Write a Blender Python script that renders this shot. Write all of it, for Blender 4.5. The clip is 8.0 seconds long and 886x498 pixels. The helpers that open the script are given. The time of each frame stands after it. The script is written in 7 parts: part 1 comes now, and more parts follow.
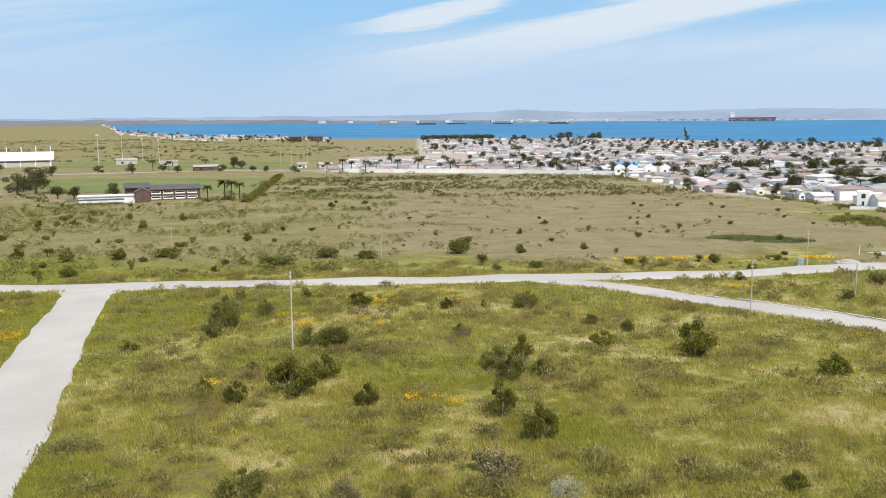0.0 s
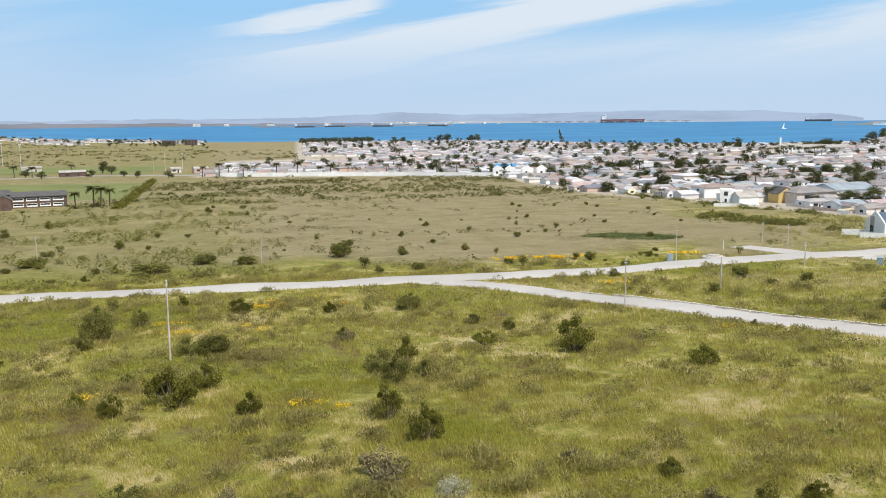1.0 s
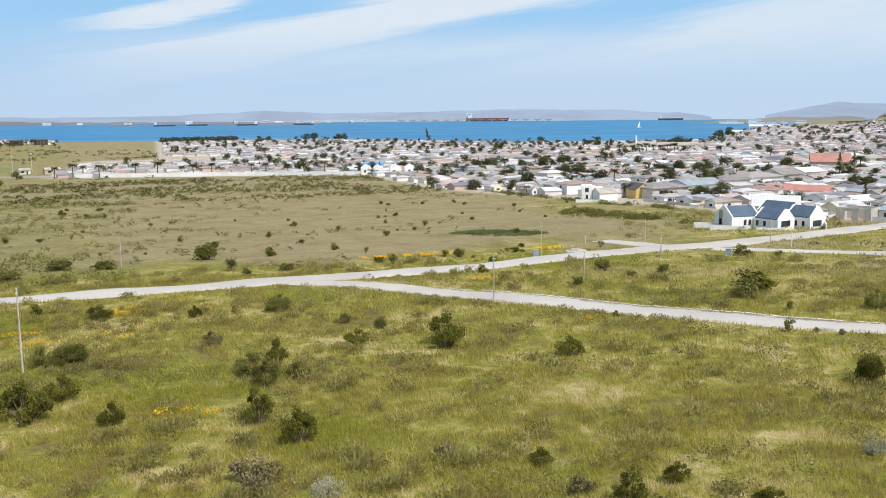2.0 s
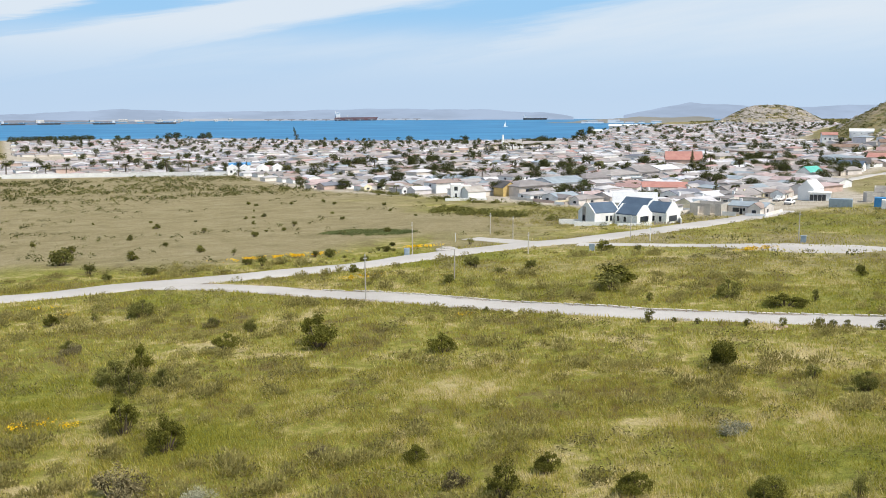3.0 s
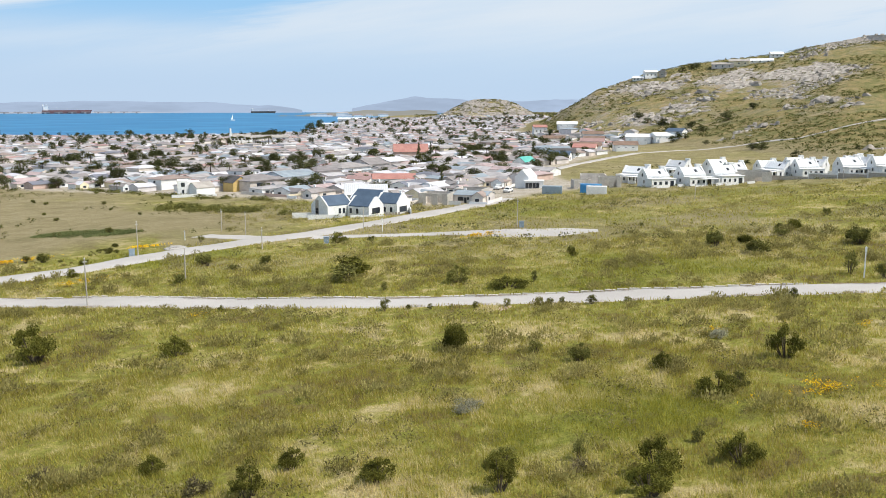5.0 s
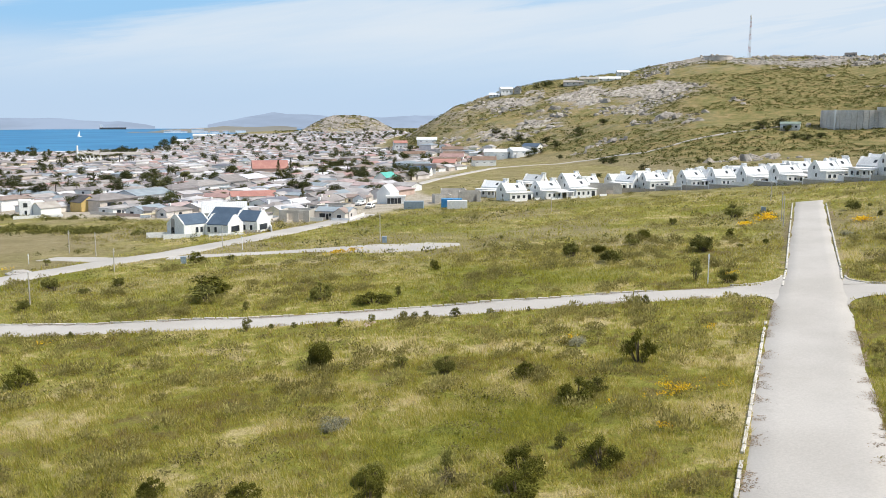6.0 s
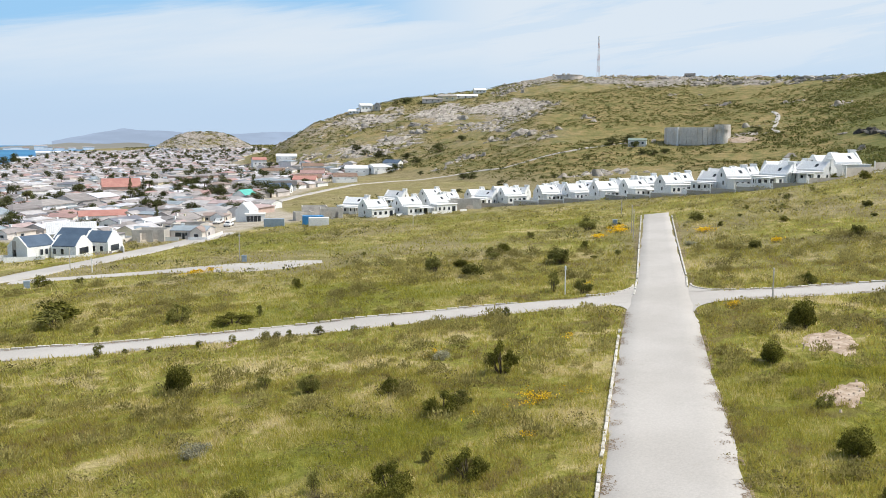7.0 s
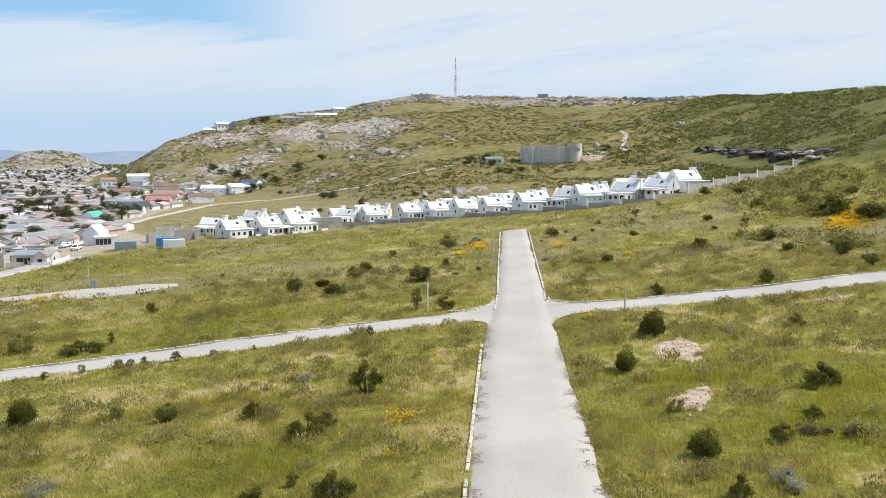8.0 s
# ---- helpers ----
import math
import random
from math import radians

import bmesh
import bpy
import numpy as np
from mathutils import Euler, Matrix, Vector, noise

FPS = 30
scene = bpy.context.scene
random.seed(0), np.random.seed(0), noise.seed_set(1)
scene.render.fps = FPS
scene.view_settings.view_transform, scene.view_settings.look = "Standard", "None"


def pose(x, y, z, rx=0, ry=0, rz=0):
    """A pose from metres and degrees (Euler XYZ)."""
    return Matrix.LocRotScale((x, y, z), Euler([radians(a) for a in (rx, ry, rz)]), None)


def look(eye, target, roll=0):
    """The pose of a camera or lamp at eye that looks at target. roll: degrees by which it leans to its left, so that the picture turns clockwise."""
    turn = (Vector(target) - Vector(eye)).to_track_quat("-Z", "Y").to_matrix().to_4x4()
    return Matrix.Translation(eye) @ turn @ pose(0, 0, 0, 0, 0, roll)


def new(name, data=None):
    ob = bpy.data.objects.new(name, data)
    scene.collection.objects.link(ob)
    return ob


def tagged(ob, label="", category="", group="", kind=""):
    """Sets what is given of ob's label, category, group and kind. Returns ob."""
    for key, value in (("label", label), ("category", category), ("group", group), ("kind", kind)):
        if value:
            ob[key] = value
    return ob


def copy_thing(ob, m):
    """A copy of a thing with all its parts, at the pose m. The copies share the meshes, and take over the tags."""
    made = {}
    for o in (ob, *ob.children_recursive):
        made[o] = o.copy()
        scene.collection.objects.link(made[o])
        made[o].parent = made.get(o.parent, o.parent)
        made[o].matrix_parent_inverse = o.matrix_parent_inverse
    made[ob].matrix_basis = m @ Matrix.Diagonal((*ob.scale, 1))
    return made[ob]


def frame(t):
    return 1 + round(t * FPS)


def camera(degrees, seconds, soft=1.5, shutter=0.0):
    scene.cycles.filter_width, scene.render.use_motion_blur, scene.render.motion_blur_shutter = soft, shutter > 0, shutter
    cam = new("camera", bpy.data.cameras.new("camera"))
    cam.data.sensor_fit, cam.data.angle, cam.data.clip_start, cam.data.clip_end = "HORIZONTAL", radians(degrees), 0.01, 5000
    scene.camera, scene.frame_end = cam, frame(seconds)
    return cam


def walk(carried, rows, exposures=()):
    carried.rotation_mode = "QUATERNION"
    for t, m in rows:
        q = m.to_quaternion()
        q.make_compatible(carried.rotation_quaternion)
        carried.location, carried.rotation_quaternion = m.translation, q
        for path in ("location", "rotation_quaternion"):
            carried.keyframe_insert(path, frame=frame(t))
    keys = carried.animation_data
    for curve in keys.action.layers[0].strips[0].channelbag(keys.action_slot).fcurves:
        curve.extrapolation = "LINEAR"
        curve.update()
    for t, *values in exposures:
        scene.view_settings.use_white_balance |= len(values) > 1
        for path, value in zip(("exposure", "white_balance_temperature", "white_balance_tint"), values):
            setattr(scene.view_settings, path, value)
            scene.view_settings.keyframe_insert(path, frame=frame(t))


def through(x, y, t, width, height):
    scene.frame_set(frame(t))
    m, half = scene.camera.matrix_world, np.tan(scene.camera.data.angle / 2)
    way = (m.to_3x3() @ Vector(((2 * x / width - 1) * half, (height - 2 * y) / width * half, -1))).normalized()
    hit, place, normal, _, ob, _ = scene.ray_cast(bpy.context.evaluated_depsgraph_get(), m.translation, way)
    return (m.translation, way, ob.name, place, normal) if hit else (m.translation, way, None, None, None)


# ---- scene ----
UNIT = 1.4          # metres to one unit of the plan below; everything is brought to true size at the end
EYE = 14.4          # the drone's height over the ground below it, in plan units
SEA = -23.6         # level of the bay
cam = camera(53.06, 8.0, soft=0.9)
TURNS = [           # seconds, yaw, pitch, roll: the drone hovers and turns on the spot
    (0.0, 0.000, -8.775, -0.419),
    (0.5, -3.740, -8.585, -0.469),
    (1.0, -7.691, -8.674, -0.528),
    (1.5, -11.954, -8.790, -0.514),
    (3.0, -24.593, -8.912, -0.210),
    (3.5, -28.910, -9.098, -0.181),
    (4.0, -33.192, -9.300, -0.199),
    (4.5, -37.425, -9.520, -0.064),
    (6.0, -50.732, -8.347, 0.047),
    (6.5, -55.107, -7.847, 0.064),
    (7.0, -59.658, -7.291, 0.091),
    (7.5, -64.150, -6.679, 0.028),
    (8.0, -68.600, -6.087, -0.012),
]
walk(cam, [(t, pose(0, 0, EYE * UNIT, 0, 0, yaw) @ pose(0, 0, 0, 90 + pitch, 0, 0) @ pose(0, 0, 0, 0, 0, roll))
           for t, yaw, pitch, roll in TURNS], exposures=[(0.0, 0.0), (8.0, 0.0)])

# ---- sky and sun ----
SUN_AZ, SUN_EL = 156.0, 54.0     # clockwise from +y
world = bpy.data.worlds.new("sky")
scene.world = world
world.use_nodes = True
W = world.node_tree
W.nodes.clear()


def link(tree, a, b):
    tree.links.new(a, b)


def wn(kind, operation=""):
    n = W.nodes.new(kind)
    if operation:
        n.operation = operation
    return n


sky = wn("ShaderNodeTexSky")
sky.sky_type, sky.sun_disc, sky.sun_elevation, sky.sun_rotation = "NISHITA", False, radians(SUN_EL), radians(SUN_AZ)
sky.altitude, sky.air_density, sky.dust_density, sky.ozone_density = 50.0, 1.0, 0.6, 1.6
coord = wn("ShaderNodeTexCoord")
sep = wn("ShaderNodeSeparateXYZ")
link(W, coord.outputs["Generated"], sep.inputs[0])


def wmath(op, a, b):
    n = wn("ShaderNodeMath", op)
    for v, k in ((a, 0), (b, 1)):
        if isinstance(v, bpy.types.NodeSocket):
            link(W, v, n.inputs[k])
        else:
            n.inputs[k].default_value = v
    return n.outputs[0]


def wspan(v, a, b, lo=0.0, hi=1.0):
    n = wn("ShaderNodeMapRange")
    n.interpolation_type = "SMOOTHSTEP"
    link(W, v, n.inputs["Value"])
    for k, x in (("From Min", a), ("From Max", b), ("To Min", lo), ("To Max", hi)):
        n.inputs[k].default_value = x
    return n.outputs[0]


def wmix(fac, a, b):
    n = wn("ShaderNodeMix")
    n.data_type = "RGBA"
    link(W, fac, n.inputs[0])
    for v, k in ((a, 6), (b, 7)):
        if isinstance(v, bpy.types.NodeSocket):
            link(W, v, n.inputs[k])
        else:
            n.inputs[k].default_value = (*v, 1)
    return n.outputs[2]


# clear sky, paler and bluer through the sea haze towards the horizon
shine = wn("ShaderNodeVectorMath", "SCALE")
shine.inputs["Scale"].default_value = 0.105
link(W, sky.outputs[0], shine.inputs[0])
height = sep.outputs[2]
clear_sky = wmix(wspan(height, 0.0, 0.12), (0.51, 0.665, 0.86), (0.335, 0.605, 0.90))
clear_sky = wmix(wspan(height, 0.12, 0.45), clear_sky, shine.outputs[0])
# high cloud in long bands that rise towards the east, with blue between them, and a veil over the ridge
bearing = wmath("MULTIPLY", wmath("ARCTAN2", sep.outputs[0], sep.outputs[1]), 57.2958)
rise = wmath("MULTIPLY", wmath("ARCSINE", height, 0.0), 57.2958)
comb = wn("ShaderNodeCombineXYZ")
link(W, wmath("MULTIPLY", bearing, 0.055), comb.inputs[0])
link(W, wmath("SUBTRACT", wmath("MULTIPLY", rise, 0.55), wmath("MULTIPLY", bearing, 0.075)), comb.inputs[1])
cloud = wn("ShaderNodeTexNoise")
cloud.inputs["Scale"].default_value = 1.0
cloud.inputs["Detail"].default_value = 8.0
cloud.inputs["Roughness"].default_value = 0.62
cloud.inputs["Distortion"].default_value = 0.3
link(W, comb.outputs[0], cloud.inputs["Vector"])
ragged = wmath("MULTIPLY", wmath("SUBTRACT", cloud.outputs["Fac"], 0.5), 4.2)
across = wmath("ADD", wmath("SUBTRACT", rise, wmath("MULTIPLY", wmath("MINIMUM", bearing, 43.0), 0.2)), ragged)


def between(v, a, b, soft_a, soft_b):
    return wmath("MULTIPLY", wspan(v, a - soft_a, a + soft_a), wspan(v, b - soft_b, b + soft_b, 1.0, 0.0))


lens_cloud = wmath("MULTIPLY", between(across, 5.65, 6.75, 0.3, 0.35), between(bearing, -5.0, 4.0, 3.0, 1.2))
long_band = wmath("MULTIPLY", between(across, 1.7, 4.5, 0.8, 0.55), wspan(bearing, -16.0, 0.0))
veil = wmath("MULTIPLY", wspan(across, -1.6, -0.2, 1.0, 0.0), wspan(cloud.outputs["Fac"], 0.3, 0.7, 0.78, 1.0))
veil = wmath("MAXIMUM", veil, wmath("MULTIPLY", wspan(bearing, 52.0, 64.0), wspan(cloud.outputs["Fac"], 0.32, 0.5, 0.55, 1.0)))
haze_veil = wmath("MULTIPLY", between(bearing, -40.0, -17.0, 6.0, 9.0), wspan(cloud.outputs["Fac"], 0.3, 0.65, 0.15, 0.6))
over = wmath("MULTIPLY", wspan(rise, 9.0, 16.0), wspan(cloud.outputs["Fac"], 0.42, 0.6, 0.0, 0.75))
amount = wmath("MAXIMUM", wmath("MAXIMUM", wmath("MAXIMUM", lens_cloud, long_band), wmath("MAXIMUM", veil, haze_veil)), over)
low_veil = wmath("MULTIPLY", wmath("MULTIPLY", wspan(rise, 3.4, 6.0, 1.0, 0.0), wspan(bearing, -14.0, 4.0)), wspan(cloud.outputs["Fac"], 0.3, 0.62, 0.45, 0.8))
amount = wmath("MAXIMUM", amount, low_veil)
amount = wmath("MULTIPLY", amount, wspan(rise, 0.6, 5.6, 0.10, 0.95))
full_sky = wmix(amount, clear_sky, (0.735, 0.815, 0.90))
back = wn("ShaderNodeBackground")
link(W, full_sky, back.inputs["Color"])
back.inputs["Strength"].default_value = 1.0
link(W, back.outputs[0], wn("ShaderNodeOutputWorld").inputs[0])

lamp = bpy.data.lights.new("sun", "SUN")
lamp.energy, lamp.angle, lamp.color = 4.6, radians(0.6), (1.0, 0.95, 0.87)
sun = new("sun", lamp)
s_dir = Vector((math.sin(radians(SUN_AZ)) * math.cos(radians(SUN_EL)), math.cos(radians(SUN_AZ)) * math.cos(radians(SUN_EL)), math.sin(radians(SUN_EL))))
sun.matrix_world = look(s_dir * 300, (0, 0, 0))

# ---- materials ----
class Nodes:
    """A material's tree with short calls."""

    def __init__(self, name):
        self.mat = bpy.data.materials.new(name)
        self.mat.use_nodes = True
        self.t = self.mat.node_tree
        self.bsdf = self.t.nodes["Principled BSDF"]
        self.geo = self.t.nodes.new("ShaderNodeNewGeometry")

    def node(self, kind, operation="", data_type="", blend_type="", interpolation_type="", layer_name=""):
        n = self.t.nodes.new(kind)
        if operation:
            n.operation = operation
        if data_type:
            n.data_type = data_type
        if blend_type:
            n.blend_type = blend_type
        if interpolation_type:
            n.interpolation_type = interpolation_type
        if layer_name:
            n.layer_name = layer_name
        return n

    def put(self, value, socket):
        if isinstance(value, bpy.types.NodeSocket):
            self.t.links.new(value, socket)
        elif isinstance(value, tuple) and len(value) == 3 and socket.type == "RGBA":
            socket.default_value = (*value, 1)
        else:
            socket.default_value = value

    def noise(self, scale, detail=4.0, rough=0.55, warp=0.0, stretch=(1, 1, 1)):
        n = self.node("ShaderNodeTexNoise")
        v = self.geo.outputs["Position"]
        if stretch != (1, 1, 1):
            m = self.node("ShaderNodeVectorMath", operation="MULTIPLY")
            self.put(v, m.inputs[0])
            m.inputs[1].default_value = stretch
            v = m.outputs[0]
        self.put(v, n.inputs["Vector"])
        n.inputs["Scale"].default_value, n.inputs["Detail"].default_value = scale / UNIT, detail
        n.inputs["Roughness"].default_value, n.inputs["Distortion"].default_value = rough, warp
        return n.outputs["Fac"]

    def ramp(self, fac, stops, mode="LINEAR"):
        n = self.node("ShaderNodeValToRGB")
        n.color_ramp.interpolation = mode
        e = n.color_ramp.elements
        while len(e) < len(stops):
            e.new(0.5)
        for el, (p, c) in zip(e, stops):
            el.position, el.color = p, (*c, 1)
        self.put(fac, n.inputs[0])
        return n.outputs[0]

    def span(self, v, a, b, lo=0.0, hi=1.0):
        n = self.node("ShaderNodeMapRange", interpolation_type="SMOOTHSTEP")
        self.put(v, n.inputs["Value"])
        for k, x in (("From Min", a), ("From Max", b), ("To Min", lo), ("To Max", hi)):
            n.inputs[k].default_value = x
        return n.outputs[0]

    def mix(self, fac, a, b, mode="MIX"):
        n = self.node("ShaderNodeMix", data_type="RGBA", blend_type=mode)
        self.put(fac, n.inputs[0])
        self.put(a, n.inputs[6])
        self.put(b, n.inputs[7])
        return n.outputs[2]

    def math(self, op, a, b=0.0):
        n = self.node("ShaderNodeMath", operation=op)
        self.put(a, n.inputs[0])
        self.put(b, n.inputs[1])
        return n.outputs[0]

    def grey(self, v):
        n = self.node("ShaderNodeCombineColor")
        for i in range(3):
            self.put(v, n.inputs[i])
        return n.outputs[0]

    def done(self, colour, rough=0.85, spec=0.25, metal=0.0, bump=None, depth=0.1, strength=0.5):
        self.put(colour, self.bsdf.inputs["Base Color"])
        self.put(rough, self.bsdf.inputs["Roughness"])
        self.bsdf.inputs["Specular IOR Level"].default_value = spec
        self.bsdf.inputs["Metallic"].default_value = metal
        if bump is not None:
            b = self.node("ShaderNodeBump")
            b.inputs["Distance"].default_value, b.inputs["Strength"].default_value = depth * UNIT, strength
            self.put(bump, b.inputs["Height"])
            self.put(b.outputs[0], self.bsdf.inputs["Normal"])
        return self.mat

    def leafy(self, colour, rough=0.75, through=0.3):
        """Leaves and blades: part of the light passes through them."""
        self.done(colour, rough, 0.08)
        t = self.node("ShaderNodeBsdfTranslucent")
        self.put(colour, t.inputs["Color"])
        m = self.node("ShaderNodeMixShader")
        m.inputs[0].default_value = through
        self.t.links.new(self.bsdf.outputs[0], m.inputs[1])
        self.t.links.new(t.outputs[0], m.inputs[2])
        self.t.links.new(m.outputs[0], self.t.nodes["Material Output"].inputs["Surface"])
        return self.mat


def surface(name, a, b, scale=0.6, fine=9.0, rough=0.85, spec=0.25, metal=0.0, depth=0.02, vary=0.0, strength=0.4):
    """Two tones by coarse noise, a fine grain over them and, with vary, a shift of tone from one object to the next."""
    n = Nodes(name)
    c = n.mix(n.span(n.noise(scale, 5), 0.32, 0.68), a, b)
    g = n.noise(fine, 4)
    c = n.mix(1.0, c, n.grey(n.span(g, 0.2, 0.8, 0.82, 1.15)), "MULTIPLY")
    if vary:
        info = n.node("ShaderNodeObjectInfo")
        c = n.mix(1.0, c, n.grey(n.span(info.outputs["Random"], 0, 1, 1 - vary, 1 + vary)), "MULTIPLY")
    return n.done(c, rough, spec, metal, g, depth, strength)


def palette(name, tones, scale=0.5, fine=6.0, rough=0.85, spec=0.25, depth=0.02, island=False):
    """One tone of a list for each object (or each joined piece), with stains and grain."""
    n = Nodes(name)
    pick = n.geo.outputs["Random Per Island"] if island else n.node("ShaderNodeObjectInfo").outputs["Random"]
    c = n.ramp(pick, [(i / len(tones), t) for i, t in enumerate(tones)], "CONSTANT")
    c = n.mix(1.0, c, n.grey(n.span(n.noise(scale, 5), 0.25, 0.75, 0.8, 1.1)), "MULTIPLY")
    g = n.noise(fine, 4)
    c = n.mix(1.0, c, n.grey(n.span(g, 0.2, 0.8, 0.86, 1.1)), "MULTIPLY")
    return n.done(c, rough, spec, 0.0, g, depth)


def foliage(name, dark, mid, light, scale=0.35, rough=0.7, through=0.42):
    """Leaves: a tone for each leaf, patches of tone over the plant, some light through the blade."""
    n = Nodes(name)
    isl = n.geo.outputs["Random Per Island"]
    c = n.ramp(isl, [(0.0, dark), (0.5, mid), (1.0, light)])
    info = n.node("ShaderNodeObjectInfo")
    c = n.mix(1.0, c, n.grey(n.span(n.noise(scale, 3), 0.25, 0.75, 0.72, 1.28)), "MULTIPLY")
    c = n.mix(1.0, c, n.grey(n.span(info.outputs["Random"], 0, 1, 0.82, 1.18)), "MULTIPLY")
    return n.leafy(c, rough, through)


M = {}
n = Nodes("calcrete_road")
big, mid, fin = n.noise(0.12, 4), n.noise(0.9, 5), n.noise(7.0, 6, 0.65)
c = n.mix(n.span(big, 0.3, 0.7), (0.430, 0.404, 0.376), (0.500, 0.474, 0.446))
c = n.mix(n.span(mid, 0.58, 0.85, 0.0, 0.4), c, (0.37, 0.335, 0.285))
c = n.mix(1.0, c, n.grey(n.span(fin, 0.25, 0.75, 0.92, 1.06)), "MULTIPLY")
M["road"] = n.done(c, 0.92, 0.15, 0, fin, 0.03)

n = Nodes("veld")
zone = n.node("ShaderNodeVertexColor", layer_name="zone")
zs = n.node("ShaderNodeSeparateColor")
n.put(zone.outputs[0], zs.inputs[0])
dry, sand, hill = zs.outputs[0], zs.outputs[1], zs.outputs[2]
rocky = zone.outputs[1]
big, mid, fin, grain = n.noise(0.03, 4), n.noise(0.16, 5, 0.6, 0.6), n.noise(1.1, 5, 0.62), n.noise(7.5, 4, 0.7)
mixd = n.math("ADD", n.math("MULTIPLY", mid, 0.62), n.math("MULTIPLY", fin, 0.38))
place = n.node("ShaderNodeSeparateXYZ")
n.put(n.geo.outputs["Position"], place.inputs[0])
# tones shift towards straw farther east and ahead
straw_shift = n.math("MULTIPLY", n.span(place.outputs[0], 5.0, 38.0), n.span(place.outputs[1], 12.0, 32.0))
near = n.ramp(n.math("ADD", mixd, n.math("MULTIPLY", straw_shift, 0.024)), [(0.36, (0.118, 0.094, 0.039)), (0.44, (0.188, 0.157, 0.051)), (0.50, (0.196, 0.198, 0.035)), (0.555, (0.280, 0.250, 0.070)), (0.62, (0.415, 0.345, 0.170))])
lush = n.mix(n.span(fin, 0.3, 0.7), (0.120, 0.138, 0.020), (0.225, 0.222, 0.036))
west = n.math("ADD", big, n.span(place.outputs[0], 2.0, -34.0, 0.0, 0.10))
near = n.mix(n.span(west, 0.52, 0.62, 0.0, 0.75), near, lush)
dryc = n.ramp(mixd, [(0.32, (0.180, 0.150, 0.074)), (0.50, (0.255, 0.214, 0.116)), (0.66, (0.305, 0.260, 0.155))])
hillc = n.ramp(mixd, [(0.32, (0.092, 0.100, 0.036)), (0.43, (0.150, 0.150, 0.052)), (0.50, (0.215, 0.188, 0.078)), (0.57, (0.290, 0.215, 0.090)), (0.66, (0.300, 0.255, 0.165))])
sandc = n.ramp(mixd, [(0.3, (0.22, 0.20, 0.14)), (0.5, (0.42, 0.37, 0.30)), (0.7, (0.50, 0.45, 0.38))])
c = n.mix(dry, near, dryc)
ridgec = n.ramp(mixd, [(0.34, (0.085, 0.090, 0.032)), (0.5, (0.140, 0.145, 0.050)), (0.64, (0.200, 0.185, 0.070))])
c = n.mix(hill, c, n.mix(dry, ridgec, hillc))
c = n.mix(n.math("MULTIPLY", rocky, n.span(n.noise(0.09, 6, 0.68), 0.42, 0.58)), c, n.mix(n.span(fin, 0.35, 0.65), (0.24, 0.20, 0.155), (0.42, 0.365, 0.31)))
c = n.mix(sand, c, sandc)
c = n.mix(1.0, c, n.grey(n.span(grain, 0.25, 0.75, 0.70, 1.28)), "MULTIPLY")
M["veld"] = n.done(c, 0.95, 0.1, 0, n.math("ADD", fin, n.math("MULTIPLY", grain, 0.35)), 0.35, 0.8)

n = Nodes("bay_water")
wv = n.noise(0.05, 6, 0.6, 0.0, (1, 3.5, 1))
c = n.mix(n.span(n.noise(0.004, 3, 0.5, 0.0, (1, 4, 1)), 0.35, 0.7), (0.022, 0.150, 0.320), (0.050, 0.225, 0.415))
M["water"] = n.done(c, 0.45, 0.12, 0, wv, 0.4, 0.3)

WALL_TONES = [(0.66, 0.63, 0.57), (0.58, 0.52, 0.43), (0.72, 0.70, 0.67), (0.50, 0.44, 0.37), (0.62, 0.57, 0.50), (0.74, 0.73, 0.70), (0.64, 0.59, 0.50), (0.54, 0.49, 0.43), (0.70, 0.68, 0.64), (0.46, 0.34, 0.27), (0.72, 0.71, 0.69), (0.70, 0.67, 0.63), (0.64, 0.56, 0.37), (0.56, 0.52, 0.48)]
ROOF_TONES = [(0.26, 0.235, 0.21), (0.33, 0.305, 0.275), (0.22, 0.20, 0.185), (0.37, 0.345, 0.32), (0.28, 0.22, 0.18), (0.42, 0.40, 0.375), (0.31, 0.285, 0.255), (0.17, 0.175, 0.19), (0.27, 0.245, 0.22), (0.33, 0.215, 0.185), (0.40, 0.31, 0.28), (0.46, 0.445, 0.425), (0.30, 0.275, 0.25), (0.26, 0.30, 0.31), (0.35, 0.33, 0.305), (0.24, 0.22, 0.20), (0.55, 0.54, 0.53)]
# blue raised most, so the tones carry the town's bluish haze
WALL_TONES = [(min(t[0] * 1.28, 0.83), min(t[1] * 1.31, 0.84), min(t[2] * 1.42, 0.84)) for t in WALL_TONES]
ROOF_TONES = [(t[0] * 1.14, t[1] * 1.15, t[2] * 1.24) for t in ROOF_TONES]
M["wall"] = palette("painted_plaster", WALL_TONES)
M["roof"] = palette("roof_tiles", ROOF_TONES, rough=0.8)
M["wall_far"] = palette("painted_plaster_far", WALL_TONES, 0.1, 1.0, island=True)
M["roof_far"] = palette("roof_tiles_far", ROOF_TONES, 0.1, 1.0, island=True)
M["white"] = surface("white_limewash", (0.86, 0.86, 0.85), (0.80, 0.80, 0.79), 0.5, 5, 0.8, depth=0.01, vary=0.04)
M["grey_wall"] = surface("raw_concrete_block", (0.50, 0.465, 0.42), (0.58, 0.545, 0.50), 0.8, 5, 0.92, depth=0.02, vary=0.12)
M["fence_wall"] = surface("weathered_precast_concrete", (0.36, 0.33, 0.30), (0.46, 0.43, 0.39), 0.5, 6, 0.92, depth=0.02, vary=0.1)
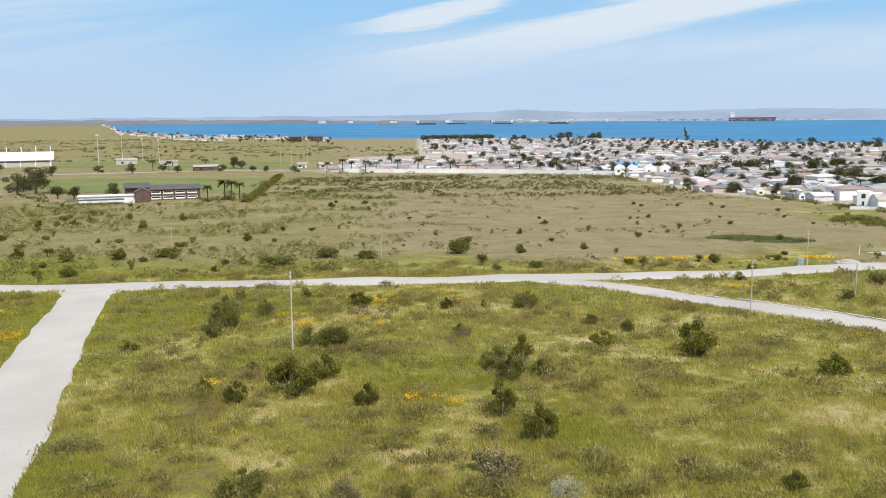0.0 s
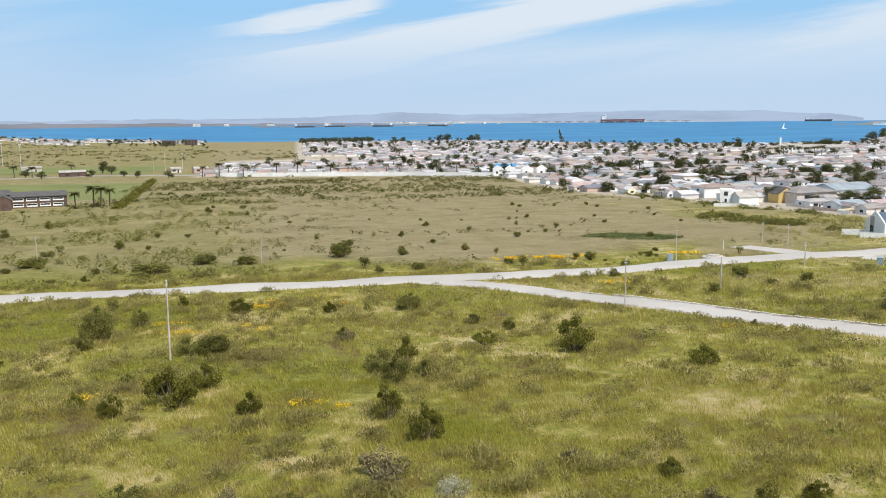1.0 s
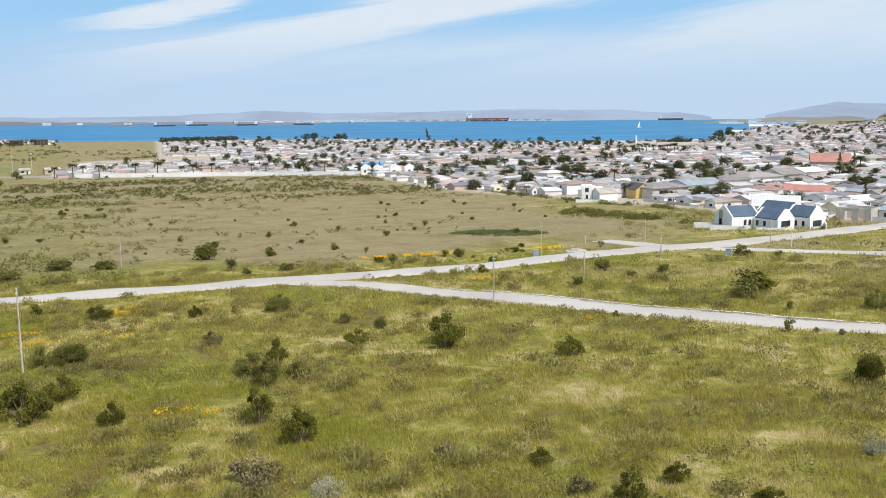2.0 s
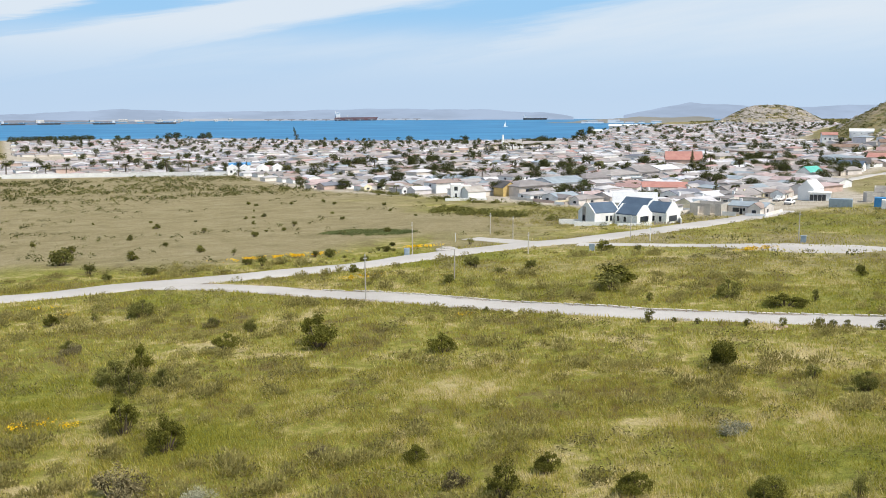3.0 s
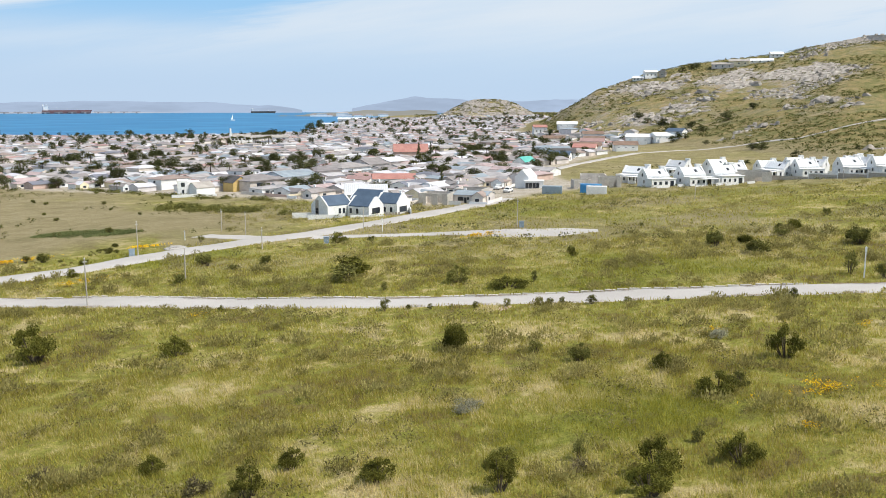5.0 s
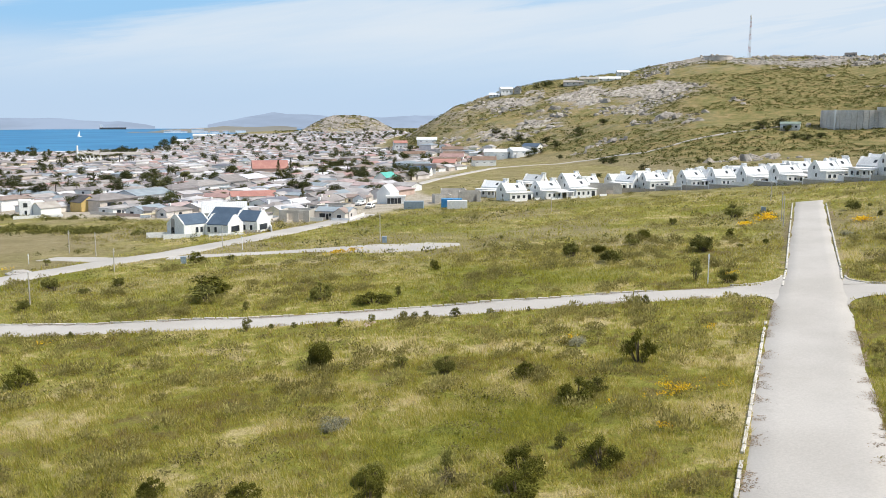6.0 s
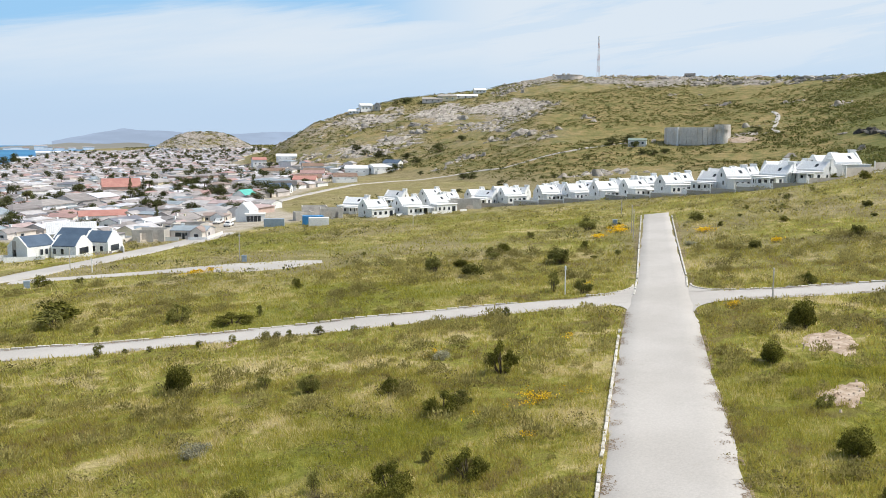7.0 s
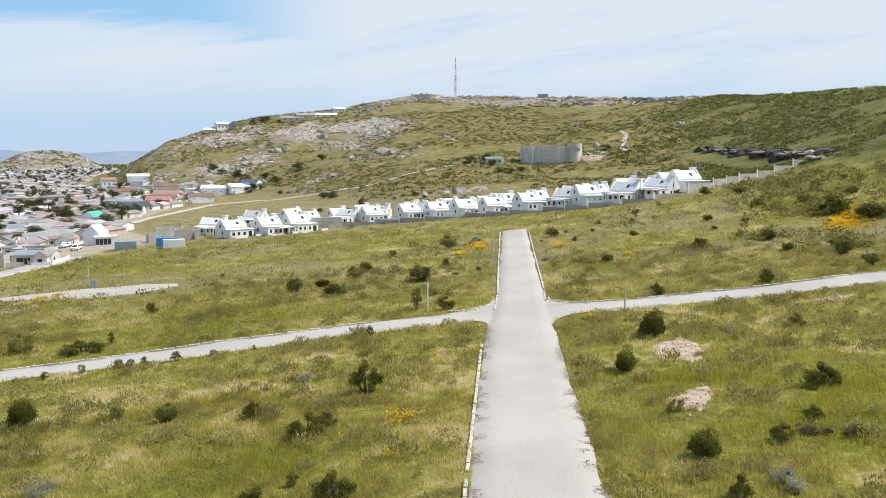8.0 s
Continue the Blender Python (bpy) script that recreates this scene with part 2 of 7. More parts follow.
M["slate"] = surface("blue_grey_sheet_roof", (0.066, 0.102, 0.155), (0.088, 0.130, 0.188), 0.6, 5, 0.55, 0.4, depth=0.01)
M["cottage_roof"] = surface("pale_grey_sheet_roof", (0.60, 0.62, 0.64), (0.68, 0.69, 0.70), 0.4, 5, 0.6, 0.35, depth=0.01, vary=0.1)
M["pale_roof"] = surface("white_sheet_roof", (0.82, 0.82, 0.81), (0.77, 0.77, 0.77), 0.4, 5, 0.6, 0.35, depth=0.01)
M["brown_roof"] = surface("brown_tiled_roof", (0.20, 0.135, 0.10), (0.27, 0.19, 0.145), 0.4, 5, 0.85)
M["teal"] = surface("sea_green_roof", (0.10, 0.42, 0.36), (0.13, 0.47, 0.40), 0.5, 5, 0.7)
M["red_roof"] = surface("faded_red_roof", (0.40, 0.19, 0.16), (0.46, 0.24, 0.20), 0.4, 5, 0.8)
M["blue"] = surface("blue_sheet", (0.05, 0.24, 0.52), (0.07, 0.30, 0.58), 1.0, 6, 0.6, 0.4)
M["kiosk"] = surface("blue_grey_steel_box", (0.24, 0.31, 0.38), (0.30, 0.37, 0.43), 2.0, 12, 0.5, 0.4)
M["glass"] = surface("dark_window_glass", (0.025, 0.03, 0.04), (0.05, 0.06, 0.07), 0.3, 3, 0.12, 0.6, depth=0.0)
M["frame"] = surface("dark_frame", (0.06, 0.06, 0.065), (0.09, 0.09, 0.09), 1, 9, 0.5)
M["reed_roof"] = surface("dull_green_roof", (0.20, 0.26, 0.22), (0.26, 0.32, 0.27), 0.5, 5, 0.8)
M["ochre"] = surface("ochre_plaster", (0.56, 0.40, 0.15), (0.62, 0.46, 0.19), 0.5, 6, 0.85)
M["wood"] = surface("weathered_pole_wood", (0.38, 0.35, 0.31), (0.48, 0.45, 0.41), 1.5, 12, 0.9, depth=0.01, vary=0.15)
M["steel"] = surface("galvanised_steel", (0.55, 0.56, 0.57), (0.62, 0.63, 0.64), 1.5, 12, 0.5, 0.5)
M["bark"] = surface("bark", (0.10, 0.075, 0.05), (0.15, 0.12, 0.09), 2, 14, 0.95, depth=0.03)
M["bush"] = foliage("bush_leaves", (0.085, 0.085, 0.026), (0.170, 0.168, 0.046), (0.290, 0.275, 0.080), through=0.3)
M["bush_green"] = foliage("fresh_bush_leaves", (0.058, 0.058, 0.013), (0.132, 0.130, 0.026), (0.260, 0.250, 0.050), through=0.32)
M["bush_brown"] = foliage("brown_twiggy_leaves", (0.120, 0.098, 0.052), (0.200, 0.168, 0.086), (0.300, 0.255, 0.135), through=0.25)
M["bush_grey"] = foliage("silver_scrub_leaves", (0.24, 0.23, 0.15), (0.42, 0.41, 0.29), (0.56, 0.54, 0.40))
M["scrub"] = foliage("dry_scrub", (0.210, 0.182, 0.066), (0.315, 0.275, 0.098), (0.430, 0.380, 0.145), 0.12, through=0.5)
M["mound"] = foliage("olive_brown_shrub", (0.130, 0.112, 0.044), (0.225, 0.196, 0.074), (0.335, 0.295, 0.116), 0.12, through=0.4)
M["hill_scrub"] = foliage("hillside_scrub", (0.084, 0.092, 0.030), (0.155, 0.158, 0.052), (0.270, 0.240, 0.090), 0.03)
M["tree"] = foliage("tree_leaves", (0.036, 0.044, 0.016), (0.080, 0.090, 0.032), (0.150, 0.152, 0.056), 0.1)
M["palm"] = foliage("palm_fronds", (0.08, 0.085, 0.03), (0.14, 0.145, 0.05), (0.24, 0.22, 0.09), 0.1)
M["flower"] = foliage("orange_daisies", (0.60, 0.34, 0.01), (0.72, 0.46, 0.016), (0.76, 0.57, 0.05), 0.3)
M["rock"] = surface("granite", (0.25, 0.222, 0.190), (0.43, 0.392, 0.345), 0.25, 1.2, 0.9, depth=0.15, vary=0.18)
M["kerb"] = surface("concrete_kerb", (0.50, 0.47, 0.42), (0.60, 0.57, 0.52), 1.5, 9, 0.9, vary=0.12)
M["lawn"] = surface("sports_lawn", (0.155, 0.180, 0.062), (0.200, 0.215, 0.085), 0.05, 1.5, 0.95, 0.1, depth=0.05)
M["brick"] = surface("face_brick", (0.105, 0.070, 0.058), (0.14, 0.095, 0.08), 0.7, 8, 0.9)
M["earth"] = surface("bare_pink_earth", (0.33, 0.245, 0.175), (0.53, 0.43, 0.345), 1.3, 5, 0.95, 0.1, depth=0.08)
# dark red hull, muted so the colour carries the bay's haze
M["rust"] = surface("ship_hull_red", (0.14, 0.085, 0.095), (0.18, 0.10, 0.11), 0.05, 1, 0.7)
M["ship"] = surface("ship_white", (0.70, 0.72, 0.74), (0.6, 0.62, 0.64), 0.05, 1, 0.6)
# quarry rock with the face's shade put into its colour
M["shade_rock"] = surface("dark_ironstone", (0.045, 0.040, 0.038), (0.125, 0.112, 0.10), 0.3, 1.5, 0.95, depth=0.2, vary=0.2)
M["litter"] = foliage("dry_litter", (0.17, 0.125, 0.085), (0.28, 0.21, 0.145), (0.38, 0.30, 0.215), 0.5, through=0.1)
M["dark_sheet"] = surface("dark_grey_sheet", (0.09, 0.085, 0.085), (0.13, 0.12, 0.115), 0.5, 5, 0.7, depth=0.01)
M["tar"] = surface("old_grey_tar", (0.26, 0.25, 0.24), (0.34, 0.33, 0.31), 0.1, 2.0, 0.95, depth=0.02)
M["reed"] = foliage("fresh_reeds", (0.13, 0.16, 0.06), (0.20, 0.235, 0.09), (0.28, 0.30, 0.12), 0.2)
M["ridge"] = foliage("ridge_bush", (0.100, 0.112, 0.036), (0.175, 0.186, 0.056), (0.275, 0.265, 0.090), 0.04)
M["pale_concrete"] = surface("pale_concrete", (0.58, 0.545, 0.505), (0.70, 0.665, 0.63), 0.25, 2, 0.9, vary=0.03)
# ---- building tools ----
def mesh_of(name, verts, faces, mat, smooth=False):
    me = bpy.data.meshes.new(name)
    me.from_pydata([tuple(v) for v in verts], [], [tuple(f) for f in faces])
    for m in (mat if isinstance(mat, (list, tuple)) else [mat]):
        me.materials.append(m)
    if smooth:
        me.polygons.foreach_set("use_smooth", [True] * len(me.polygons))
    me.update()
    return me


def quick_mesh(name, verts, quads, mat, smooth=False):
    """A mesh of triangles or quads from arrays."""
    me = bpy.data.meshes.new(name)
    k = quads.shape[1]
    me.vertices.add(len(verts))
    me.vertices.foreach_set("co", np.asarray(verts, np.float32).ravel())
    me.loops.add(quads.size)
    me.loops.foreach_set("vertex_index", np.asarray(quads, np.int32).ravel())
    me.polygons.add(len(quads))
    me.polygons.foreach_set("loop_start", np.arange(0, quads.size, k, dtype=np.int32))
    me.polygons.foreach_set("loop_total", np.full(len(quads), k, dtype=np.int32))
    me.polygons.foreach_set("use_smooth", np.full(len(quads), smooth))
    me.materials.append(mat)
    me.update(calc_edges=True)
    return me


def child(name, me, parent, label="", at=None):
    ob = new(name, me)
    ob.parent = parent
    if at is not None:
        ob.matrix_basis = at
    if label:
        tagged(ob, label)
    return ob


def part(name, bm, material, parent, label="", smooth=False):
    me = bpy.data.meshes.new(name)
    bm.to_mesh(me)
    bm.free()
    me.materials.append(material)
    if smooth:
        me.polygons.foreach_set("use_smooth", [True] * len(me.polygons))
    return child(name, me, parent, label)


class Solid:
    """Boxes, prisms and tubes gathered into one mesh."""

    def __init__(self):
        self.v, self.f = [], []

    def add(self, verts, faces):
        k = len(self.v)
        self.v += [tuple(p) for p in verts]
        self.f += [tuple(i + k for i in f) for f in faces]
        return self

    def box(self, x0, y0, z0, x1, y1, z1):
        return self.add([(x, y, z) for z in (z0, z1) for y in (y0, y1) for x in (x0, x1)],
                        [(0, 2, 3, 1), (4, 5, 7, 6), (0, 1, 5, 4), (2, 6, 7, 3), (0, 4, 6, 2), (1, 3, 7, 5)])

    def tube(self, a, b, ra, rb, sides=8):
        a, b = Vector(a), Vector(b)
        w = (b - a).normalized()
        u = w.orthogonal().normalized()
        t = w.cross(u)
        ring = [(math.cos(2 * math.pi * i / sides), math.sin(2 * math.pi * i / sides)) for i in range(sides)]
        v = [a + ra * (c * u + s * t) for c, s in ring] + [b + rb * (c * u + s * t) for c, s in ring]
        f = [(i, (i + 1) % sides, sides + (i + 1) % sides, sides + i) for i in range(sides)]
        return self.add(v, f + [tuple(range(sides))[::-1], tuple(range(sides, 2 * sides))])

    def prism(self, outline, y0, y1):
        """An outline in x and z drawn out along y."""
        k = len(outline)
        v = [(x, y0, z) for x, z in outline] + [(x, y1, z) for x, z in outline]
        return self.add(v, [tuple(range(k))[::-1], tuple(range(k, 2 * k))] + [(i, (i + 1) % k, k + (i + 1) % k, k + i) for i in range(k)][::1])

    def mesh(self, name, mat, bevel=0.0):
        me = mesh_of(name, self.v, self.f, mat)
        bm = bmesh.new()
        bm.from_mesh(me)
        bmesh.ops.recalc_face_normals(bm, faces=bm.faces)
        if bevel:
            bmesh.ops.bevel(bm, geom=bm.edges[:], offset=bevel, segments=1, affect="EDGES")
        bm.to_mesh(me)
        bm.free()
        return me


def thing(name, label, category, m=None, group=""):
    ob = tagged(new(name), label, category, group)
    if m is not None:
        ob.matrix_basis = m
    return ob


# ---- the lie of the land ----
def smooth_step(s):
    s = np.clip(s, 0, 1)
    return s * s * (3 - 2 * s)


def lattice(x, y, seed=0):
    """Smooth noise between -1 and 1 on a lattice of step 1."""
    ix, iy = np.floor(x), np.floor(y)
    fx, fy = smooth_step(x - ix), smooth_step(y - iy)

    def h(a, b):
        v = np.sin(a * 127.1 + b * 311.7 + seed * 74.7) * 43758.5453
        return (v - np.floor(v)) * 2 - 1
    return (h(ix, iy) * (1 - fx) + h(ix + 1, iy) * fx) * (1 - fy) + (h(ix, iy + 1) * (1 - fx) + h(ix + 1, iy + 1) * fx) * fy


def fbm(x, y, seed=0, octaves=4):
    return sum(lattice(x * 2 ** k, y * 2 ** k, seed + k) * 0.5 ** k for k in range(octaves))


# the ridge by compass bearing: its skyline's rise, where it starts and where its crest runs
RISE_AT, RISE = [40, 47, 48.7, 49.6, 51.5, 54.6, 57.1, 62, 67, 74.6, 83, 90, 95, 130, 180], [-2, -1.6, -.95, -.39, .78, 1.8, 2.3, 2.87, 3.72, 3.55, 3.5, 3.55, 3.86, 4.2, 4]
FOOT_AT, FOOT = [40, 47, 55, 60, 66, 72, 80, 88, 95, 130, 180], [700, 560, 450, 380, 262, 232, 222, 190, 105, 80, 80]
CREST_AT, CREST = [40, 50, 55, 62, 67, 75, 85, 95, 130, 180], [800, 650, 700, 720, 760, 760, 620, 480, 400, 400]
SHORE_AT = [-60, -21.5, -19.8, -16.9, -12.6, -6.6, 2.8, 11.4, 26.2, 32.6, 34, 36.7, 38.8, 41, 60]
SHORE = [4850, 4850, 2100, 1674, 1451, 1244, 1128, 1072, 1072, 1130, 1360, 1860, 2250, 2300, 2300]


def lie(x, y):
    """Height of the ground and how much of it is hillside."""
    x, y = np.asarray(x, float), np.asarray(y, float)
    r, az = np.hypot(x, y), np.degrees(np.arctan2(x, y))
    a = np.where(az < -120, az + 360, az)
    z = np.where(x > 0, 12 * np.tanh(.0097 * x / 12), 3 * np.tanh(.0097 * x / 3)) - 20 * (1 - np.exp(-.0603 * np.maximum(y, 0) / 20)) + 12 * np.tanh(-.0603 * np.minimum(y, 0) / 12)
    ac = np.clip(a, 40, 180)
    rc, r0 = np.interp(ac, CREST_AT, CREST), np.interp(ac, FOOT_AT, FOOT)
    top = EYE + rc * np.tan(np.radians(np.interp(ac, RISE_AT, RISE)))
    s = np.clip((r - r0) / (rc - r0), 0, 1)
    up = np.where(r < rc, 1.25 * s ** 1.8 - .25 * s ** 4, np.exp(-(np.maximum(r - rc, 0) / 450) ** 2))
    up = up * smooth_step((a - 44) / 5) * smooth_step((200 - a) / 20) * (top > z)
    raised = (top - z) * up
    z = z + raised
    z = z + 8 * np.exp(-((x - 200) ** 2 + (y + 22) ** 2) / (2 * 55 ** 2))
    kx, ky = 1500 * math.sin(radians(44.7)), 1500 * math.cos(radians(44.7))
    u, v = (x - kx) * .711 - (y - ky) * .703, (x - kx) * .703 + (y - ky) * .711
    knoll = np.exp(-np.abs(u / 66) ** 3.2 - (v / 110) ** 2)
    z = z + 30 * knoll
    hill = np.maximum(smooth_step(raised / 5.5), smooth_step(knoll * 3))
    rough = np.minimum(raised / 12, 1) * np.clip(1.15 - s, 0.25, 1)
    z = z + rough * 2.6 * fbm(x / 55, y / 55, 3) + 0.10 * fbm(x / 9, y / 9, 9, 2) * (r < 400)
    sea = smooth_step((r - np.interp(az, SHORE_AT, SHORE)) / 60) * (az > -60) * (az < 60)
    shore = np.interp(az, SHORE_AT, SHORE)
    low = smooth_step((r - shore + 460) / 400) * smooth_step((az - 8) / 12) * smooth_step((42.5 - az) / 2.5)
    z = z + (np.minimum(z, SEA + 2.0) - z) * low
    return z + (-30 - z) * sea, hill


def ground_z(x, y):
    return lie(x, y)[0]


def at_ground(x, y, turn=0.0, sink=0.0):
    """A pose on the ground at x, y."""
    return pose(x, y, float(ground_z(x, y)) - sink, 0, 0, turn)


def town_zone(x, y):
    """1 inside the built-up area."""
    front = np.interp(x, [-70, -64, 30, 75, 78, 99, 106, 112, 128, 145, 168, 178, 205, 240, 290, 376, 414, 480], [2000, 452, 410, 378, 268, 208, 166, 130, 124, 129, 126, 152, 180, 203, 230, 283, 297, 350])
    r, az = np.hypot(x, y), np.degrees(np.arctan2(x, y))
    return smooth_step((y - front) / 6 + 0.5) * (az < 49.5 + (r < 640) * 5.4) * (r < 1480) * ((r < 665) | (az > -1.5))


# ---- ground, water and far coast ----
RIB_AT, RIB = [54, 58, 61, 63.4, 66.3, 70], [640, 628, 600, 545, 476, 430]      # the rocky rib that runs down the hill


def rocky_ground(x, y, hill):
    """Where bare rock and stony soil show on the hill; the knoll is greyed for haze as well."""
    r, az = np.hypot(x, y), np.degrees(np.arctan2(x, y))
    face = 0.55 * smooth_step((az - 47.6) / 2) * smooth_step((69 - az) / 4) * smooth_step((r - 430) / 60) * smooth_step((720 - r) / 60)
    cliff = 1.25 * np.exp(-((az - 57.0) / 1.8) ** 2 - ((r - 578) / 34) ** 2) + 0.72 * np.exp(-((az - 62) / 4.2) ** 2 - ((r - np.interp(az, RIB_AT, RIB)) / 17) ** 2)
    crest = smooth_step((az - 62) / 3) * smooth_step((85.5 - az) / 3) * smooth_step((r - np.interp(az, CREST_AT, CREST) + 95) / 60) * 0.66
    # rock grey over the whole knoll: its rocks, and haze put into the colour
    knoll = 0.95 * ((az > 41) & (az < 48.2) & (r > 1250))
    patchy = 0.7 + 1.1 * fbm(x / 50, y / 50, 77, 4)
    return np.clip(hill * np.maximum(np.maximum(face, crest) * patchy, np.maximum(cliff * (0.6 + 0.4 * patchy), knoll)), 0, 1)


def build_ground():
    radii = np.concatenate([[0.0], np.geomspace(2, 3560, 300)])
    bearings = np.radians(np.concatenate([np.arange(-31, 99.01, 0.34), np.arange(102, 329, 3.0)]))
    rr, bb = np.meshgrid(radii, bearings, indexing="ij")
    x, y = (rr * np.sin(bb)).ravel(), (rr * np.cos(bb)).ravel()
    z, hill = lie(x, y)
    n, m = len(radii), len(bearings)
    i, j = np.meshgrid(np.arange(n - 1), np.arange(m), indexing="ij")
    jn = (j + 1) % m
    quads = np.stack([i * m + j, (i + 1) * m + j, (i + 1) * m + jn, i * m + jn], -1).reshape(-1, 4)[:, ::-1]
    me = quick_mesh("ground", np.stack([x, y, z], 1), quads, M["veld"], True)
    town = town_zone(x, y)
    wander = 14 * fbm(x / 30, y / 30, 5)
    dry = smooth_step((y + wander * 0.8 - 119) / 14) * (1 - smooth_step((x - 78 + wander) / 20))
    dry = np.maximum(dry, smooth_step((np.hypot(x, y) - 150) / 60) * 0.55 * (fbm(x / 25, y / 25, 8) > 0.1))
    r, az = np.hypot(x, y), np.degrees(np.arctan2(x, y))
    dry = np.maximum(dry, smooth_step((r - 165) / 50) * (az > 30) * (0.75 + 0.25 * fbm(x / 20, y / 20, 6, 2)))
    dry = np.maximum(dry, smooth_step((r - 78) / 50) * (az > 24) * np.clip(0.42 + 0.9 * fbm(x / 14, y / 9, 26, 4), 0, 0.85))
    dry = dry * (1 - 0.3 * smooth_step((-3 - az) / 4) * (r < 300))
    dry = dry * (1 - 0.2 * smooth_step((r - 300) / 120) * (az < -7))
    dry = np.where(hill > 0.02, smooth_step((87 + 4 * fbm(x / 60, y / 60, 13, 3) - az) / 5), dry)
    town = town * (1 - hill)
    # little hill tone here: the far plain's paleness stands in for haze
    hill = np.maximum(hill, 0.25 * smooth_step((r - 430) / 120) * (az < -6.5))
    rocky = rocky_ground(x, y, hill)
    rgba = np.stack([np.clip(dry, 0, 1), np.clip(town, 0, 1), hill, rocky], 1).astype(np.float32)
    me.color_attributes.new("zone", "FLOAT_COLOR", "POINT").data.foreach_set("color", rgba.ravel())
    return tagged(new("ground", me), "rolling green and straw-coloured coastal veld", "ground", kind="structure")


build_ground()

bm = bmesh.new()
bmesh.ops.create_circle(bm, cap_ends=True, segments=96, radius=3560)
me = bpy.data.meshes.new("water")
bm.to_mesh(me)
bm.free()
me.materials.append(M["water"])
sea = tagged(new("water", me), "calm blue water of a wide bay", "sea", kind="structure")
sea.location.z = SEA


def strip(name, line, width, mat, lift=0.06, ragged=0.25, step=0.8, seed=1):
    """A draped band along a line of plan points (x, y and, where it differs, the width), with ragged edges."""
    pts = [Vector((p[0], p[1], p[2] if len(p) > 2 else width)) for p in line]
    path = []
    for a, b in zip(pts, pts[1:]):
        k = max(1, int((b - a).length / step))
        path += [a.lerp(b, i / k) for i in range(k)]
    path.append(pts[-1])
    verts, faces = [], []
    across = (-1.0, -0.92, -0.5, 0.0, 0.5, 0.92, 1.0)
    for i, p in enumerate(path):
        d = path[min(i + 1, len(path) - 1)] - path[max(i - 1, 0)]
        side = Vector((d.y, -d.x, 0)).normalized()
        for j, s in enumerate(across):
            jag = fbm(i * step / 3.4 + (50 if s < 0 else 0), seed * 7.7, seed, 4) if abs(s) > 0.6 else 0.0
            q = p + side * (s * p.z / 2 + math.copysign(ragged, s) * float(jag))
            z = float(ground_z(q.x, q.y)) + (lift if abs(s) < 0.95 else -0.08)
            verts.append((q.x, q.y, z))
    k = len(across)
    for i in range(len(path) - 1):
        faces += [(i * k + j, i * k + j + 1, (i + 1) * k + j + 1, (i + 1) * k + j) for j in range(k - 1)]
    return new(name, mesh_of(name, verts, faces, mat, True))


ROADS = {
    "main": ([(-90, -31), (-2, -2.5), (20, 4.6), (35.4, 9.6), (60, 17.4), (72, 21.1, 5.6), (88, 25.8, 5.0), (112, 33.4, 4.6), (147, 44.4, 4.2)], 6.1),
    "cross": ([(11, 103.5), (15, 100.2), (19, 96.5), (30, 82.2), (38, 70.5), (45.5, 60.3), (58.2, 47.3), (68.3, 36.6), (73, 30.6, 4.8), (76.2, 26.2, 5.4), (81.2, 15.2, 5.4), (83.4, 10.5, 4.8), (86.5, 4.6), (94.6, -8.7), (112, -38)], 4.6),
    "north": ([(-90, 102), (-44, 102.6), (-19.5, 103.7), (8, 104.2), (35, 104.9), (53, 109), (63, 110.5), (74, 110.5), (84.6, 113), (100, 117), (114, 120.5), (130, 127)], 6.0),
    "west": ([(-40.7, 101, 8.5), (-39.6, 96.5, 5.4), (-33, 74, 5.4), (-28.4, 59, 5.4), (-24, 45, 5.6), (-21, 34, 5.6), (-14.5, 12, 5.6), (-8, -10, 5.6), (8, -60, 5.6)], 5.5),
    "spur": ([(61.6, 124.2), (64.5, 114.5), (67, 110)], 4.0),
    "close": ([(70, 106.5), (77, 100), (84, 93), (87, 88, 7.0), (89.5, 84, 10.0), (93, 79, 9.0), (96, 75.5, 3.0)], 3.8),
}
for key, (line, width) in ROADS.items():
    ob = strip("road", line, width, M["road"], {"main": 0.08, "north": 0.07, "west": 0.06}.get(key, 0.05), 0.16 if key == "main" else 0.2, seed=len(key))
    tagged(ob, "pale calcrete gravel road with ragged grassy edges", "road", kind="structure")
    ROADS[key] = (line, width, ob)


# the crossing's rounded corners: where the edges would meet, the way along each road, how far the curve reaches
ALONG, ACROSS = Vector((.959, .283)), Vector((.414, -.910))
SPLAY = []


def splay(s_main, s_cross, reach, lift=.066):
    c = Vector((77.9, 22.8))
    n_main, n_cross = Vector((-.283, .959)) * s_main, Vector((.910, .414)) * s_cross
    # the corner lies 2.7 units off the main road's middle and 2.5 off the other's
    k = 1 / (ALONG.x * ACROSS.y - ALONG.y * ACROSS.x)
    p = c + n_main * 2.7
    a = -((p - c).dot(n_cross) - 2.5) / ALONG.dot(n_cross)
    corner = p + ALONG * a
    d1, d2 = ALONG * (1 if s_cross > 0 else -1), ACROSS * (-1 if s_main > 0 else 1)
    curve = []
    for i in range(15):
        f = i / 14
        curve.append((corner + d1 * reach) * (1 - f) ** 2 + (corner) * 2 * f * (1 - f) + (corner + d2 * reach) * f * f)
    inner = corner - n_main * .6 - n_cross * .6
    verts = [(inner.x, inner.y, float(ground_z(inner.x, inner.y)) + lift)] + [(q.x, q.y, float(ground_z(q.x, q.y)) + lift) for q in curve]
    faces = [(0, i, i + 1) if s_main * s_cross < 0 else (0, i + 1, i) for i in range(1, 15)]
